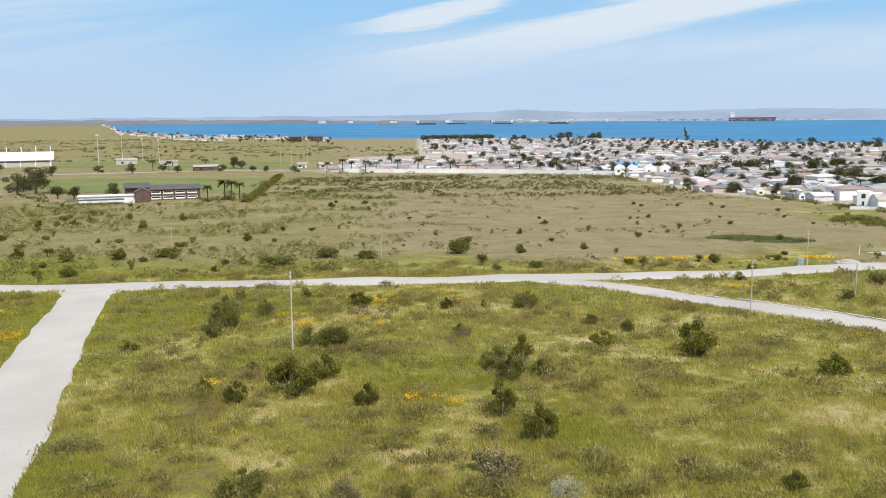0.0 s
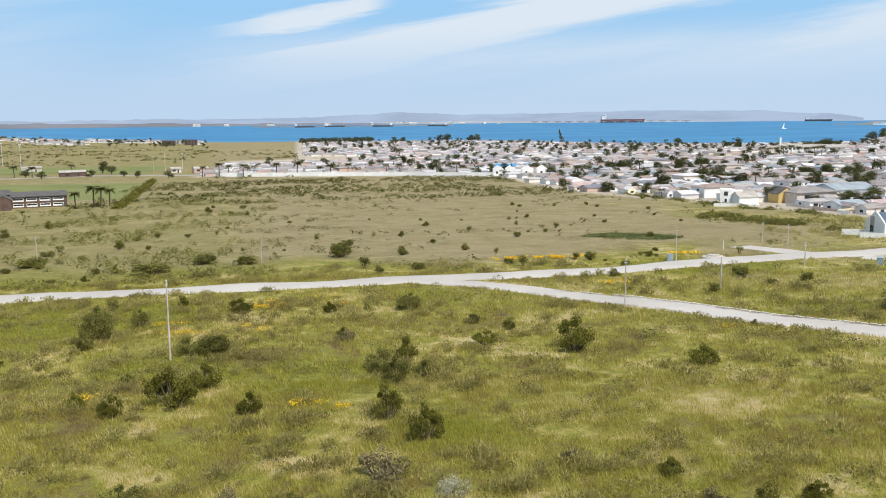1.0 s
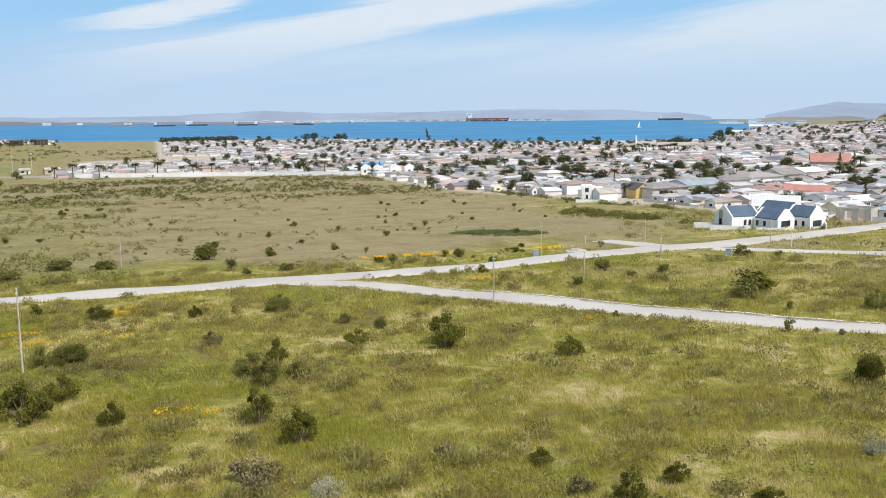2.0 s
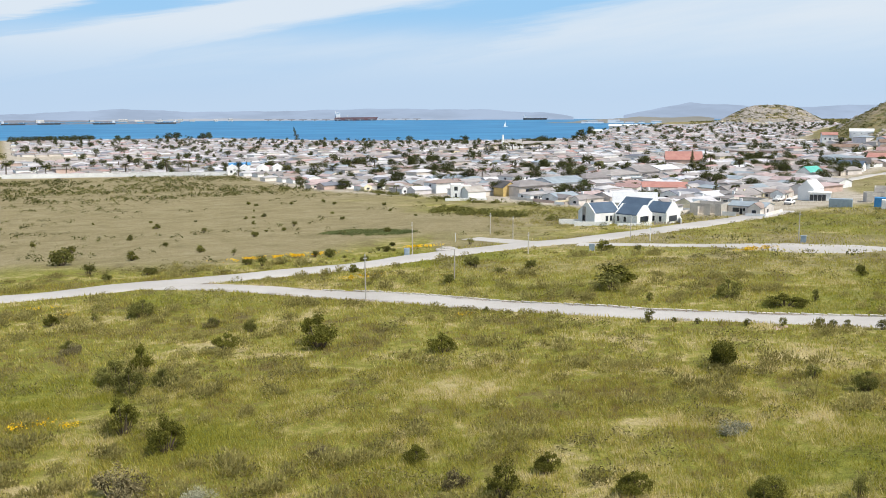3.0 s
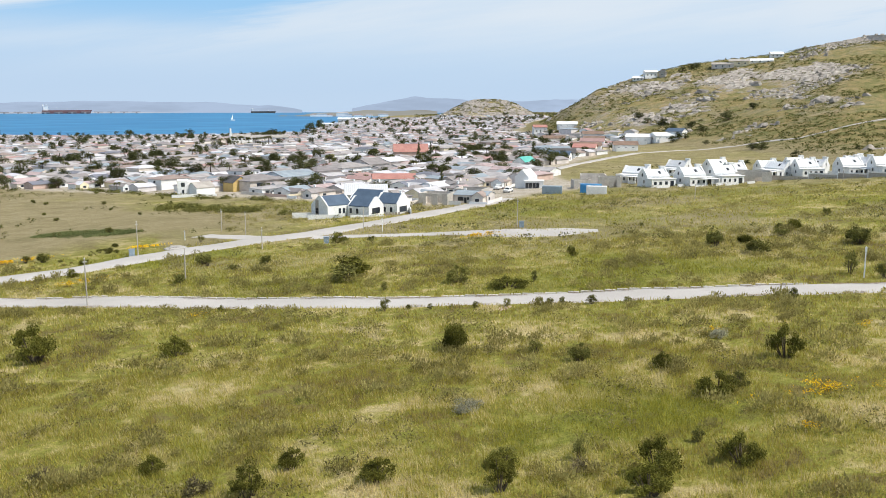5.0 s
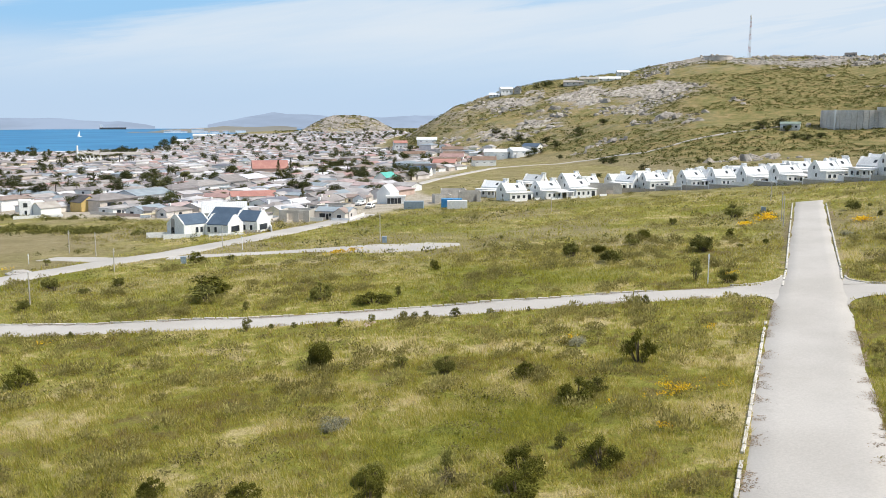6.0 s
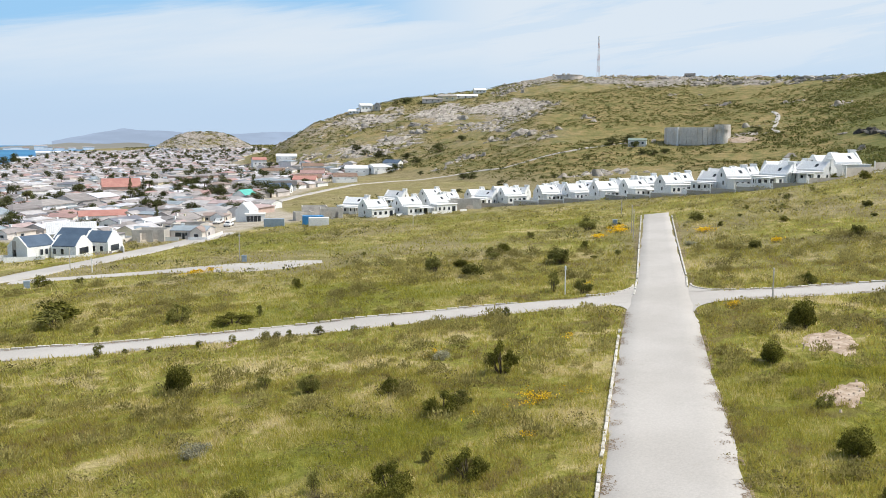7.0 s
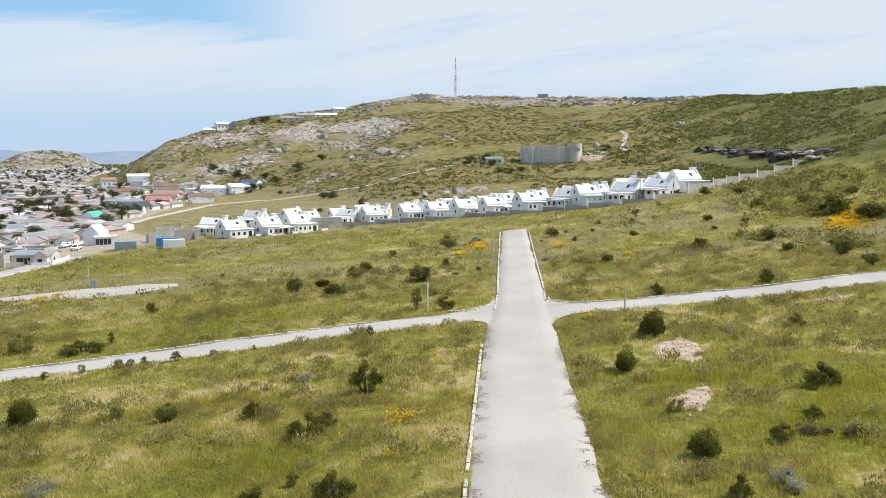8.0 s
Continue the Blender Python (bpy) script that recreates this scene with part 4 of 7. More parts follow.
west = n.math("ADD", big, n.span(place.outputs[0], 2.0, -34.0, 0.0, 0.10))
c = n.mix(n.span(west, 0.52, 0.62, 0.0, 0.75), c, lush)
M["grass"] = n.leafy(c, 0.8, 0.58)

rng = np.random.default_rng(21)
sets = []
for count, r0, r1, h, w in ((230000, 30, 58, 0.34, 0.026), (200000, 56, 112, 0.36, 0.05), (90000, 108, 190, 0.36, 0.09)):
    x, y = scatter(rng, count, r0, r1, -30, 98)
    tuft = fbm(x / 1.6, y / 1.6, 31, 3)
    keep = clear(x, y, -0.14) & (tuft > -0.55 + rng.uniform(-0.3, 0.3, count)) & ~((y > 116) & (x < 80))
    x, y, t = x[keep], y[keep], tuft[keep]
    sets.append(grass(rng, x, y, h * (0.85 + 0.35 * t), np.full(len(x), w)))
for v, q in sets:
    stuff("grass", v, q, M["grass"], "knee-high green and straw-coloured veld grass", "grass")

rng = np.random.default_rng(22)
x, y = scatter(rng, 3300, 31, 118, -30, 98)
keep = clear(x, y, 0.7) & (fbm(x / 9, y / 9, 41, 3) > np.where((x > 50) & (y < 22) | (x < -1), -0.6, np.where(x > 15, 0.05, -0.12)))
x, y = x[keep], y[keep]
v, q = twigs(rng, x, y, 0.6 + 2.2 * rng.uniform(0, 1, len(x)) ** 1.5, 250, 0.36)
stuff("scrub", v, q, M["scrub"], "low olive-brown scrub mounds in the grass", "scrub")
x, y = scatter(rng, 2400, 31, 122, -30, 98)
keep = clear(x, y, 0.8) & (fbm(x / 8, y / 8, 48, 3) > -0.12)
x, y = x[keep], y[keep]
v, q = hummocks(rng, x, y, 0.8 + 1.9 * rng.uniform(0, 1, len(x)) ** 1.5, 170, 0.034, 0.3)
stuff("scrub", v, q, M["mound"], "soft olive-brown shrub domes in the grass", "scrub")
x, y = scatter(rng, 2600, 116, 205, 28, 98)
keep = clear(x, y, 0.7) & (fbm(x / 11, y / 11, 44, 3) > -0.05) & (lie(x, y)[1] < 0.3)
x, y = x[keep], y[keep]
v, q = twigs(rng, x, y, rng.uniform(0.9, 2.8, len(x)), 70, 0.28)
stuff("scrub", v, q, M["scrub"], "low olive-brown scrub mounds on the slope", "scrub")
x, y = scatter(rng, 5200, 112, 300, -30, 98)
field = (x < 82)
keep = clear(x, y, 0.7) & (field | (rng.uniform(size=len(x)) < 0.8)) & (fbm(x / 16, y / 16, 43, 3) > np.where(field & (y < 245) & (x > -0.1 * y), 0.35, -0.1))
x, y = x[keep], y[keep]
v, q = hummocks(rng, x, y, rng.uniform(0.6, 2.0, len(x)), 26, 0.10)
stuff("scrub", v, q, M["hill_scrub"], "scattered dry scrub over the field", "scrub")
# olive scrub below the school
x, y = scatter(rng, 4200, 112, 275, -30, -3)
keep = clear(x, y, 0.7) & (fbm(x / 14, y / 14, 45, 3) > 0.0)
x, y = x[keep], y[keep]
v, q = hummocks(rng, x, y, 0.6 + 1.7 * rng.uniform(0, 1, len(x)) ** 2, 62, 0.080, 0.62)
stuff("scrub", v, q, M["bush"], "olive scrub in the dry grass below the school", "scrub")
# bands of scrub over the plain towards the far beach
x, y = scatter(rng, 6200, 300, 1400, -29, -1)
keep = (fbm(x / 40, y / 22, 46, 3) > 0.0) & (np.hypot(x, y) < np.interp(np.degrees(np.arctan2(x, y)), SHORE_AT, SHORE) - 330)
keep &= ~((x > -275) & (y > 300) & (y < 640) & (x < -60)) & (town_zone(x, y) < 0.1)
x, y = x[keep], y[keep]
v, q = hummocks(rng, x, y, rng.uniform(1.5, 5.0, len(x)), 14, 0.18, 0.3)
stuff("scrub", v, q, M["hill_scrub"], "bands of scrub over the coastal plain", "scrub")
# the dark band of scrub before the town
x, y = rng.uniform(-75, 78, 2600), rng.uniform(262, 398, 2600)
keep = (town_zone(x, y) < 0.01) & (fbm(x / 22, y / 22, 47, 3) > -0.2)
x, y = x[keep], y[keep]
v, q = hummocks(rng, x, y, rng.uniform(1.0, 2.8, len(x)), 18, 0.15, 0.45)
stuff("scrub", v, q, M["hill_scrub"], "dense low green scrub below the town", "scrub")
# hillside scrub
x, y = scatter(rng, 34000, 215, 800, 48, 90)
z, h = lie(x, y)
keep = (h > 0.15) & quarry_clear(x, y) & (fbm(x / 35, y / 35, 51, 4) > -0.2)
x, y = x[keep], y[keep]
v, q = hummocks(rng, x, y, 0.8 + 2.6 * rng.uniform(0, 1, len(x)) ** 1.6, 15, 0.16, 0.32)
stuff("scrub", v, q, M["hill_scrub"], "green and ochre fynbos scrub on the hillside", "scrub")

# bushes over the slope below the quarry
x, y = scatter(rng, 1500, 92, 215, 85.5, 99)
keep = clear(x, y, 0.6) & (fbm(x / 13, y / 13, 57, 3) > -0.25) & (np.degrees(np.arctan2(x, y)) > 85.5 + 3 * rng.uniform(size=1500) + 4 * (np.hypot(x, y) < 120))
x, y = x[keep], y[keep]
v, q = hummocks(rng, x, y, 0.7 + 2.2 * rng.uniform(0, 1, len(x)) ** 2, 70, 0.075, 0.5)
stuff("scrub", v, q, M["bush"], "olive bushes crowding the slope below the quarry", "scrub")

# dense scrub in the field's corner and along the first gardens
f = rng.uniform(0, 1, 900)
x, y = 79.5 + 10 * f + rng.normal(0, 2.2, 900), 178 - 35 * f + rng.normal(0, 2.0, 900)
keep = fbm(x / 5, y / 5, 58, 3) > -0.25
g = rng.uniform(0, 1, 420)
ex = np.interp(g, [0, .35, .65, 1], [89, 94, 98, 105]) + rng.normal(0, .7, 420)
ey = np.interp(g, [0, .35, .65, 1], [254, 214, 190, 163]) + rng.normal(0, 1.2, 420)
keep_e = fbm(ex / 4, ey / 4, 59, 2) > -0.1
x, y = np.concatenate([x[keep], ex[keep_e]]), np.concatenate([y[keep], ey[keep_e]])
v, q = hummocks(rng, x, y, rng.uniform(0.7, 2.2, len(x)), 44, 0.09, 0.5)
stuff("scrub", v, q, M["bush"], "dense green scrub along the first gardens of the town", "scrub")

# orange daisies in drifts
rng = np.random.default_rng(23)
DRIFTS = [(-14.8, 81, 1.0, 0.6), (-13.2, 80.6, 0.8, 0.5), (-11.5, 76, 1.3, 0.7), (-6.6, 88.3, 2.4, 0.9), (-5.2, 91.8, 1.6, 0.7), (-7, 78, 0.7, 0.4), (-5.4, 76.2, 0.7, 0.5), (45.3, 19.6, 1.5, 0.6), (46.4, 17.8, 0.8, 0.5), (40.3, 21.7, 0.5, 0.4), (123.2, 30.2, 2.0, 1.2), (112.7, 19, 1.4, 0.8), (126, 43.9, 2.2, 1.2), (120, 44.4, 1.4, 1.0), (129.5, 45.4, 2.0, 1.2), (74.5, 15.8, 1.5, 0.6), (49.5, 116.8, 3, 1.0), (28, 118.6, 6, 1.3), (33, 118, 5, 1.2), (-36, 73, 3.5, 2.6), (-1.6, 51.5, 1.6, 0.6), (0.6, 50.2, 0.7, 0.4), (-6.6, 88.9, 3, 1.2), (-32.2, 81, 1.6, 1.2), (32.2, 67.4, 1.2, 0.5), (84, 85.7, 3, 1.2), (74.9, 15.7, 1.2, 0.6), (129, -6.5, 6, 2.4), (136, -8.5, 7, 2.4), (125.2, 43.3, 1.5, 1.5), (44.7, 20.4, 2.2, 1.0), (-38, 66, 2.4, 2.0), (-34, 60, 1.6, 1.2), (-44, 84, 2.5, 1.6), (52.5, 31.5, 0.8, 0.5), (38.4, 17.8, 0.6, 0.5), (83, 32, 1.2, 0.7), (60.5, 24.5, 0.7, 0.4), (40.4, 21.7, 0.5, 0.4), (-12, 76.4, 3, 0.8), (-0.9, 93.8, 2.5, 0.7), (2, 88, 2, 0.6), (31.5, 94.1, 3, 1.0), (-15, 55.9, 0.9, 0.6)]
xs, ys = [], []
for cx, cy, rx, ry in DRIFTS:
    k = int(190 * rx * ry) + 60
    xs.append(rng.normal(cx, rx * 0.5, k))
    ys.append(rng.normal(cy, ry * 0.5, k))
x, y = np.concatenate(xs), np.concatenate(ys)
keep = off_road(x, y, 0.1) & (fbm(x / 0.9, y / 0.9, 61, 2) > np.where((y > 112) & (x < 90), 0.22, -0.2))
x, y = x[keep], y[keep]
c = np.stack([x, y, ground_z(x, y) + rng.uniform(0.22, 0.5, len(x))], 1)
v, q = cards(rng, c, np.where(np.hypot(x, y) > 100, 0.14, 0.066)[:, None], 2.0)
stuff("daisies", v, q, M["flower"], "drifts of orange daisies in the grass", "flowers")
# ---- houses ----
def slab_roof(w, d, h, rise, eave, thick=0.16):
    """Two roof slopes over a plan w by d, ridge along x, and the wall's outline below them in y and z."""
    s = Solid()
    for sg in (-1, 1):
        a = (sg * (d / 2 + eave), h - eave * rise / (d / 2))
        b = (0.0, h + rise)
        v = [(x, y, z + t) for t in (0.02, thick) for x in (-w / 2 - eave * .6, w / 2 + eave * .6) for y, z in (a, b)]
        s.add(v, [(0, 1, 3, 2), (4, 6, 7, 5), (0, 4, 5, 1), (2, 3, 7, 6), (0, 2, 6, 4), (1, 5, 7, 3)])
    return s


def hip_roof(w, d, h, rise, eave):
    a, b, k = w / 2 + eave, d / 2 + eave, max(w / 2 - d / 2, 0.2)
    v = [(-a, -b, h), (a, -b, h), (a, b, h), (-a, b, h), (-a, -b, h + .15), (a, -b, h + .15), (a, b, h + .15), (-a, b, h + .15), (-k, 0, h + rise), (k, 0, h + rise)]
    return Solid().add(v, [(3, 2, 1, 0), (0, 1, 5, 4), (1, 2, 6, 5), (2, 3, 7, 6), (3, 0, 4, 7), (4, 5, 9, 8), (5, 6, 9), (6, 7, 8, 9), (7, 4, 8)])


def gable_walls(w, d, h, rise):
    """Walls with gables at both ends of x."""
    o = [(-d / 2, -0.6), (d / 2, -0.6), (d / 2, h), (0, h + rise), (-d / 2, h)]
    k = len(o)
    v = [(-w / 2, y, z) for y, z in o] + [(w / 2, y, z) for y, z in o]
    return Solid().add(v, [tuple(range(k)), tuple(range(2 * k - 1, k - 1, -1))] + [(i, k + i, k + (i + 1) % k, (i + 1) % k) for i in range(k)])


def pane(w, h):
    """A window in its frame, standing 4 cm off the wall, in x and z, facing -y."""
    return Solid().box(-w / 2, -0.04, -h / 2, w / 2, 0.02, h / 2)


PANES = {k: pane(*k).mesh("window", M["glass"]) for k in ((1.5, 1.1), (0.8, 1.0), (0.7, 0.9), (2.2, 1.3), (0.9, 2.0), (2.4, 2.0), (0.5, 0.9), (2.4, 1.0), (0.9, 1.0))}
SURROUND = {k: Solid().box(-k[0] / 2 - .08, -.02, -k[1] / 2 - .08, k[0] / 2 + .08, .01, k[1] / 2 + .08).mesh("frame", M["white"]) for k in PANES}


def window(root, size, x, y, z, turn, name="window"):
    ob = child(name, PANES[size], root, at=pose(x, y, z, 0, 0, turn))
    child("frame", SURROUND[size], ob)
    return ob


def town_house(seed, rich):
    """A one-storey town house with its front to -y; rich ones have a wing, a chimney, doors and a yard wall."""
    rg = np.random.default_rng(seed)
    w, d, h, rise = rg.uniform(9.5, 14), rg.uniform(7, 9.5), 2.75, rg.uniform(0.9, 1.7)
    hip = rg.uniform() < 0.3
    label = "plastered one-storey house with a %s roof in the town" % ("hipped tiled" if hip else "gabled tiled")
    roof_solid = hip_roof(w, d, h, rise, 0.45) if hip else slab_roof(w, d, h, rise, 0.4)
    body = Solid().box(-w / 2, -d / 2, -0.6, w / 2, d / 2, h) if hip else gable_walls(w, d, h, rise)
    if rich == 0:
        root = tagged(new("house", body.mesh("house", M["wall"])), label, "house", "town houses")
        child("roof", roof_solid.mesh("roof", M["roof"]), root)
        child("window", PANES[(2.2, 1.3)], root, at=pose(-w * .22, -d / 2, 1.55))
        return root
    root = thing("house", label, "house", group="town houses")
    wing = rg.uniform() < 0.7
    child("wall", body.mesh("wall", M["wall"]), root)
    child("roof", roof_solid.mesh("roof", M["roof"]), root)
    if wing:
        ww, wd, wr = rg.uniform(3.8, 5.2), rg.uniform(2.5, 4), rg.uniform(1.1, 1.5)
        off = rg.choice([-1, 1]) * (w / 2 - ww / 2 - 0.3)
        turn = pose(off, -d / 2 - wd / 2 + 1.2, 0, 0, 0, 90)
        child("wing_wall", gable_walls(wd + 2.4, ww, h, wr).mesh("wing_wall", M["wall"]), root, at=turn)
        child("wing_roof", slab_roof(wd + 2.2, ww, h, wr, 0.3).mesh("wing_roof", M["roof"]), root, at=turn)
        window(root, (1.5, 1.1), off, -d / 2 - wd, 1.55, 0)
        side = -1 if off > 0 else 1
    else:
        side = 1
        window(root, (1.5, 1.1), -w * .3, -d / 2, 1.55, 0)
    if rich > 1:
        window(root, (2.2, 1.3), side * w * .28, -d / 2, 1.5, 0)
        window(root, (0.8, 1.0), side * w * .06, -d / 2, 1.65, 0)
        child("door", PANES[(0.9, 2.0)], root, "dark front door", at=pose(side * w * .14, -d / 2, 1.0))
        window(root, (1.5, 1.1), w / 2, -d * .2, 1.55, 90)
        window(root, (1.5, 1.1), -w / 2, d * .15, 1.55, -90)
        if rg.uniform() < 0.6:
            child("chimney", Solid().box(-.4, -.3, 1.5, .4, .3, h + rise + .7).box(-.48, -.38, h + rise + .55, .48, .38, h + rise + .75).mesh("chimney", M["wall"]), root, at=pose(side * w * .3, .9, 0))
        y0 = -d / 2 - 5.5
        for x0, ya, x1, yb, top in ((-w / 2 - 2, y0, -1.6, y0 + .15, 1.3), (1.6, y0, w / 2 + 2, y0 + .15, 1.3), (-w / 2 - 2, y0 + .15, -w / 2 - 1.85, d / 2 + 3, 1.5), (w / 2 + 1.85, y0 + .15, w / 2 + 2, d / 2 + 3, 1.5)):
            child("yard_wall", Solid().box(x0, ya, -.8, x1, yb, top).mesh("yard_wall", M["wall"]), root, "painted yard wall")
    else:
        window(root, (2.2, 1.3), side * w * .25, -d / 2, 1.5, 0)
    return root


def storey_house(seed):
    """A two-storey house with a balcony."""
    rg = np.random.default_rng(seed)
    w, d = rg.uniform(11, 16), rg.uniform(9, 11)
    root = thing("house", "white two-storey house with a balcony in the town", "house", group="town houses")
    child("wall", Solid().box(-w / 2, -d / 2, -.8, w / 2, d / 2, 5.4).mesh("wall", M["white"]), root)
    child("roof", hip_roof(w, d, 5.4, 1.6, .5).mesh("roof", M["roof"]), root)
    child("balcony", Solid().box(-w * .42, -d / 2 - 1.6, 2.7, w * .2, -d / 2, 2.9).box(-w * .42, -d / 2 - 1.6, 2.9, w * .2, -d / 2 - 1.5, 3.8).box(-w * .42, -d / 2 - 1.5, -.6, -w * .40, -d / 2 - 1.3, 2.7).mesh("balcony", M["white"]), root)
    for i in (-.3, 0.02, .34):
        window(root, (1.5, 1.1), i * w, -d / 2, 4.1, 0)
        window(root, (2.4, 2.0) if i < 0 else (1.5, 1.1), i * w, -d / 2, 1.4, 0)
    window(root, (1.5, 1.1), w / 2, 0, 4.1, 90)
    window(root, (1.5, 1.1), -w / 2, 0, 4.1, -90)
    return root


rng = np.random.default_rng(31)
near_houses = [town_house(100 + i, 2) for i in range(8)]
mid_houses = [town_house(140 + i, 1) for i in range(7)]
far_houses = [town_house(180 + i, 0) for i in range(6)]
tall_houses = [storey_house(200 + i) for i in range(2)]
used = set()


def put_copy(base, m):
    """The first use moves the thing itself, later ones copy it."""
    if base.name not in used:
        used.add(base.name)
        base.matrix_basis = m
        return base
    keep = base.matrix_basis.copy()
    base.matrix_basis = Matrix.Identity(4)
    ob = copy_thing(base, m)
    base.matrix_basis = keep
    return ob


HOUSES = []
REST = []           # what stands past the first rows, joined into one
SKIP = [(91, 124, 17), (115, 130, 17), (128, 138, 11), (-20, 640, 60), (150, 128, 12), (248, 298, 12), (147, 183, 9), (216, 200, 7), (100, 203, 7), (112, 206, 6), (398, 276, 17), (448, 380, 10), (455, 410, 9), (404, 338, 15), (330, 256, 14),
        (312, 254, 8), (369, 295, 13), (265, 227, 12), (284, 246, 8), (88, 424, 8), (80, 384, 7), (92, 380, 7), (290, 540, 34)]


def town_grid():
    """Rows of plots along streets that follow the slope; each plot's place and front."""
    plots = []
    ang = radians(14)
    ca, sa = math.cos(ang), math.sin(ang)
    for row in range(-16, 112):
        street = (row // 2) * 3.2
        for col in range(-84, 130):
            u, v = col * 8.3 + (row * 3.7) % 5, row * 9.2 + street + 116
            x, y = u * ca - v * sa * -0.15, v * ca + u * sa * 0.6
            plots.append((x, y, row))
    return plots


for x, y, row in town_grid():
    r, az = math.hypot(x, y), math.degrees(math.atan2(x, y))
    shore = float(np.interp(az, SHORE_AT, SHORE))
    jit = rng.uniform(-1, 1, 3)
    if town_zone(x - 3.5, y - 4) < 0.5 or town_zone(x + 4, y) < 0.5 or r > min(shore - 55, 1500) or az < -9.5 or az > 54.8 or (y < 150 and x > 108):
        continue
    if any((x - a) ** 2 + (y - b) ** 2 < c * c for a, b, c in SKIP) or float(lie(x, y)[1]) > (0.97 if r < 640 and az < 54.8 else 0.6 if r > 800 and az < 49.5 else 0.25) or rng.uniform() < 0.07:
        continue
    if az < -1 and r > 640:
        continue
    if r > 800 and az < 38 and rng.uniform() < 0.2:
        continue
    if r < 225:
        base = near_houses[rng.integers(len(near_houses))]
    elif r < 300:
        base = mid_houses[rng.integers(len(mid_houses))]
    else:
        base = far_houses[rng.integers(len(far_houses))]
    if rng.uniform() < 0.035 and r < 700:
        base = tall_houses[rng.integers(2)]
    turn = (12 if row % 2 else 192) + jit[2] * 4 + (90 if rng.uniform() < 0.16 else 0)
    if r < 300 and turn > 150 and turn < 230:
        turn -= 180 if rng.uniform() < 0.6 else 0
    big = float(np.interp(az, [36, 43], [0.60, 0.68]))
    m = scaled(at_ground(x + jit[0] * 0.9, y + jit[1] * 0.9, turn, 0.1), big + 0.09 * jit[0], big + 0.07 * jit[1], big - 0.05)
    HOUSES.append((x, y))
    if r < 300:
        put_copy(base, m)
    else:
        REST.append((base, m))
# the strip of houses along the far beach
for k in range(330):
    az = rng.uniform(-25, -7.5)
    r = float(np.interp(az, SHORE_AT, SHORE)) - rng.uniform(70, 330) * (0.4 + 0.6 * (az < -14))
    x, y = r * math.sin(radians(az)), r * math.cos(radians(az))
    REST.append((far_houses[rng.integers(len(far_houses))], scaled(at_ground(x, y, rng.uniform(0, 180), 0.1), 0.8)))


def join_rest():
    verts, faces, slots = [], [], []
    for base, m in REST:
        for ob in (base, *base.children):
            slot = 0 if ob is base or ob.name.startswith(("wall", "wing_wall", "balcony")) else 1 if "roof" in ob.name else 2
            if ob.data is None:
                continue
            mm = m if ob is base else m @ ob.matrix_local
            k = len(verts)
            verts += [tuple(mm @ v.co) for v in ob.data.vertices]
            for p in ob.data.polygons:
                faces.append(tuple(i + k for i in p.vertices))
                slots.append(slot)
    me = mesh_of("houses", verts, faces, [M["wall_far"], M["roof_far"], M["glass"]])
    me.polygons.foreach_set("material_index", slots)
    tagged(new("houses", me), "crowded pale one-storey houses down to the shore", "houses", kind="stuff")


for base in far_houses:
    base.matrix_basis = Matrix.Identity(4)
join_rest()
# the patterns that only the joined part uses stand among the first rows
for i, base in enumerate(far_houses + tall_houses):
    if base.name not in used:
        put_copy(base, at_ground(118 + 16 * i, 205 + 9 * i, 12, 0.1))

# ---- trees of the town ----
def make_tree(seed, style, label):
    rg = np.random.default_rng(seed)
    root = thing("tree", label, "tree", group="town trees")
    trunk, clumps = Solid(), []
    if style == "broad":
        trunk.tube((0, 0, -.3), (0.1, 0.05, 1.5), .3, .2, 8)
        for i in range(13):
            a, rad = rg.uniform(0, 6.283), 2.2 * math.sqrt(rg.uniform(0, 1))
            c = (rad * math.cos(a), rad * math.sin(a), rg.uniform(1.7, 4.3) - rad * .3)
            clumps.append((c, (rg.uniform(.8, 1.4),) * 2 + (rg.uniform(.6, 1.0),)))
            trunk.tube((0.1, 0.05, 1.3), (c[0] * .8, c[1] * .8, c[2]), .12, .04, 5)
        v, q = leaf_cloud(rg, clumps, 190, 0.15)
    else:
        trunk.tube((0, 0, -.3), (0, 0, 7.5), .25, .05, 8)
        for i in range(12):
            z = 1.4 + i * .55
            rr = 1.5 * (1 - i / 13)
            for k in range(3):
                a = rg.uniform(0, 6.283)
                clumps.append(((rr * .6 * math.cos(a), rr * .6 * math.sin(a), z), (rr * .6, rr * .6, .4)))
                trunk.tube((0, 0, z - .1), (rr * .8 * math.cos(a), rr * .8 * math.sin(a), z), .05, .02, 4)
        v, q = leaf_cloud(rg, clumps, 40, 0.16)
    child("crown", quick_mesh("crown", v, q, M["tree"]), root)
    child("trunk", trunk.mesh("trunk", M["bark"]), root)
    return root


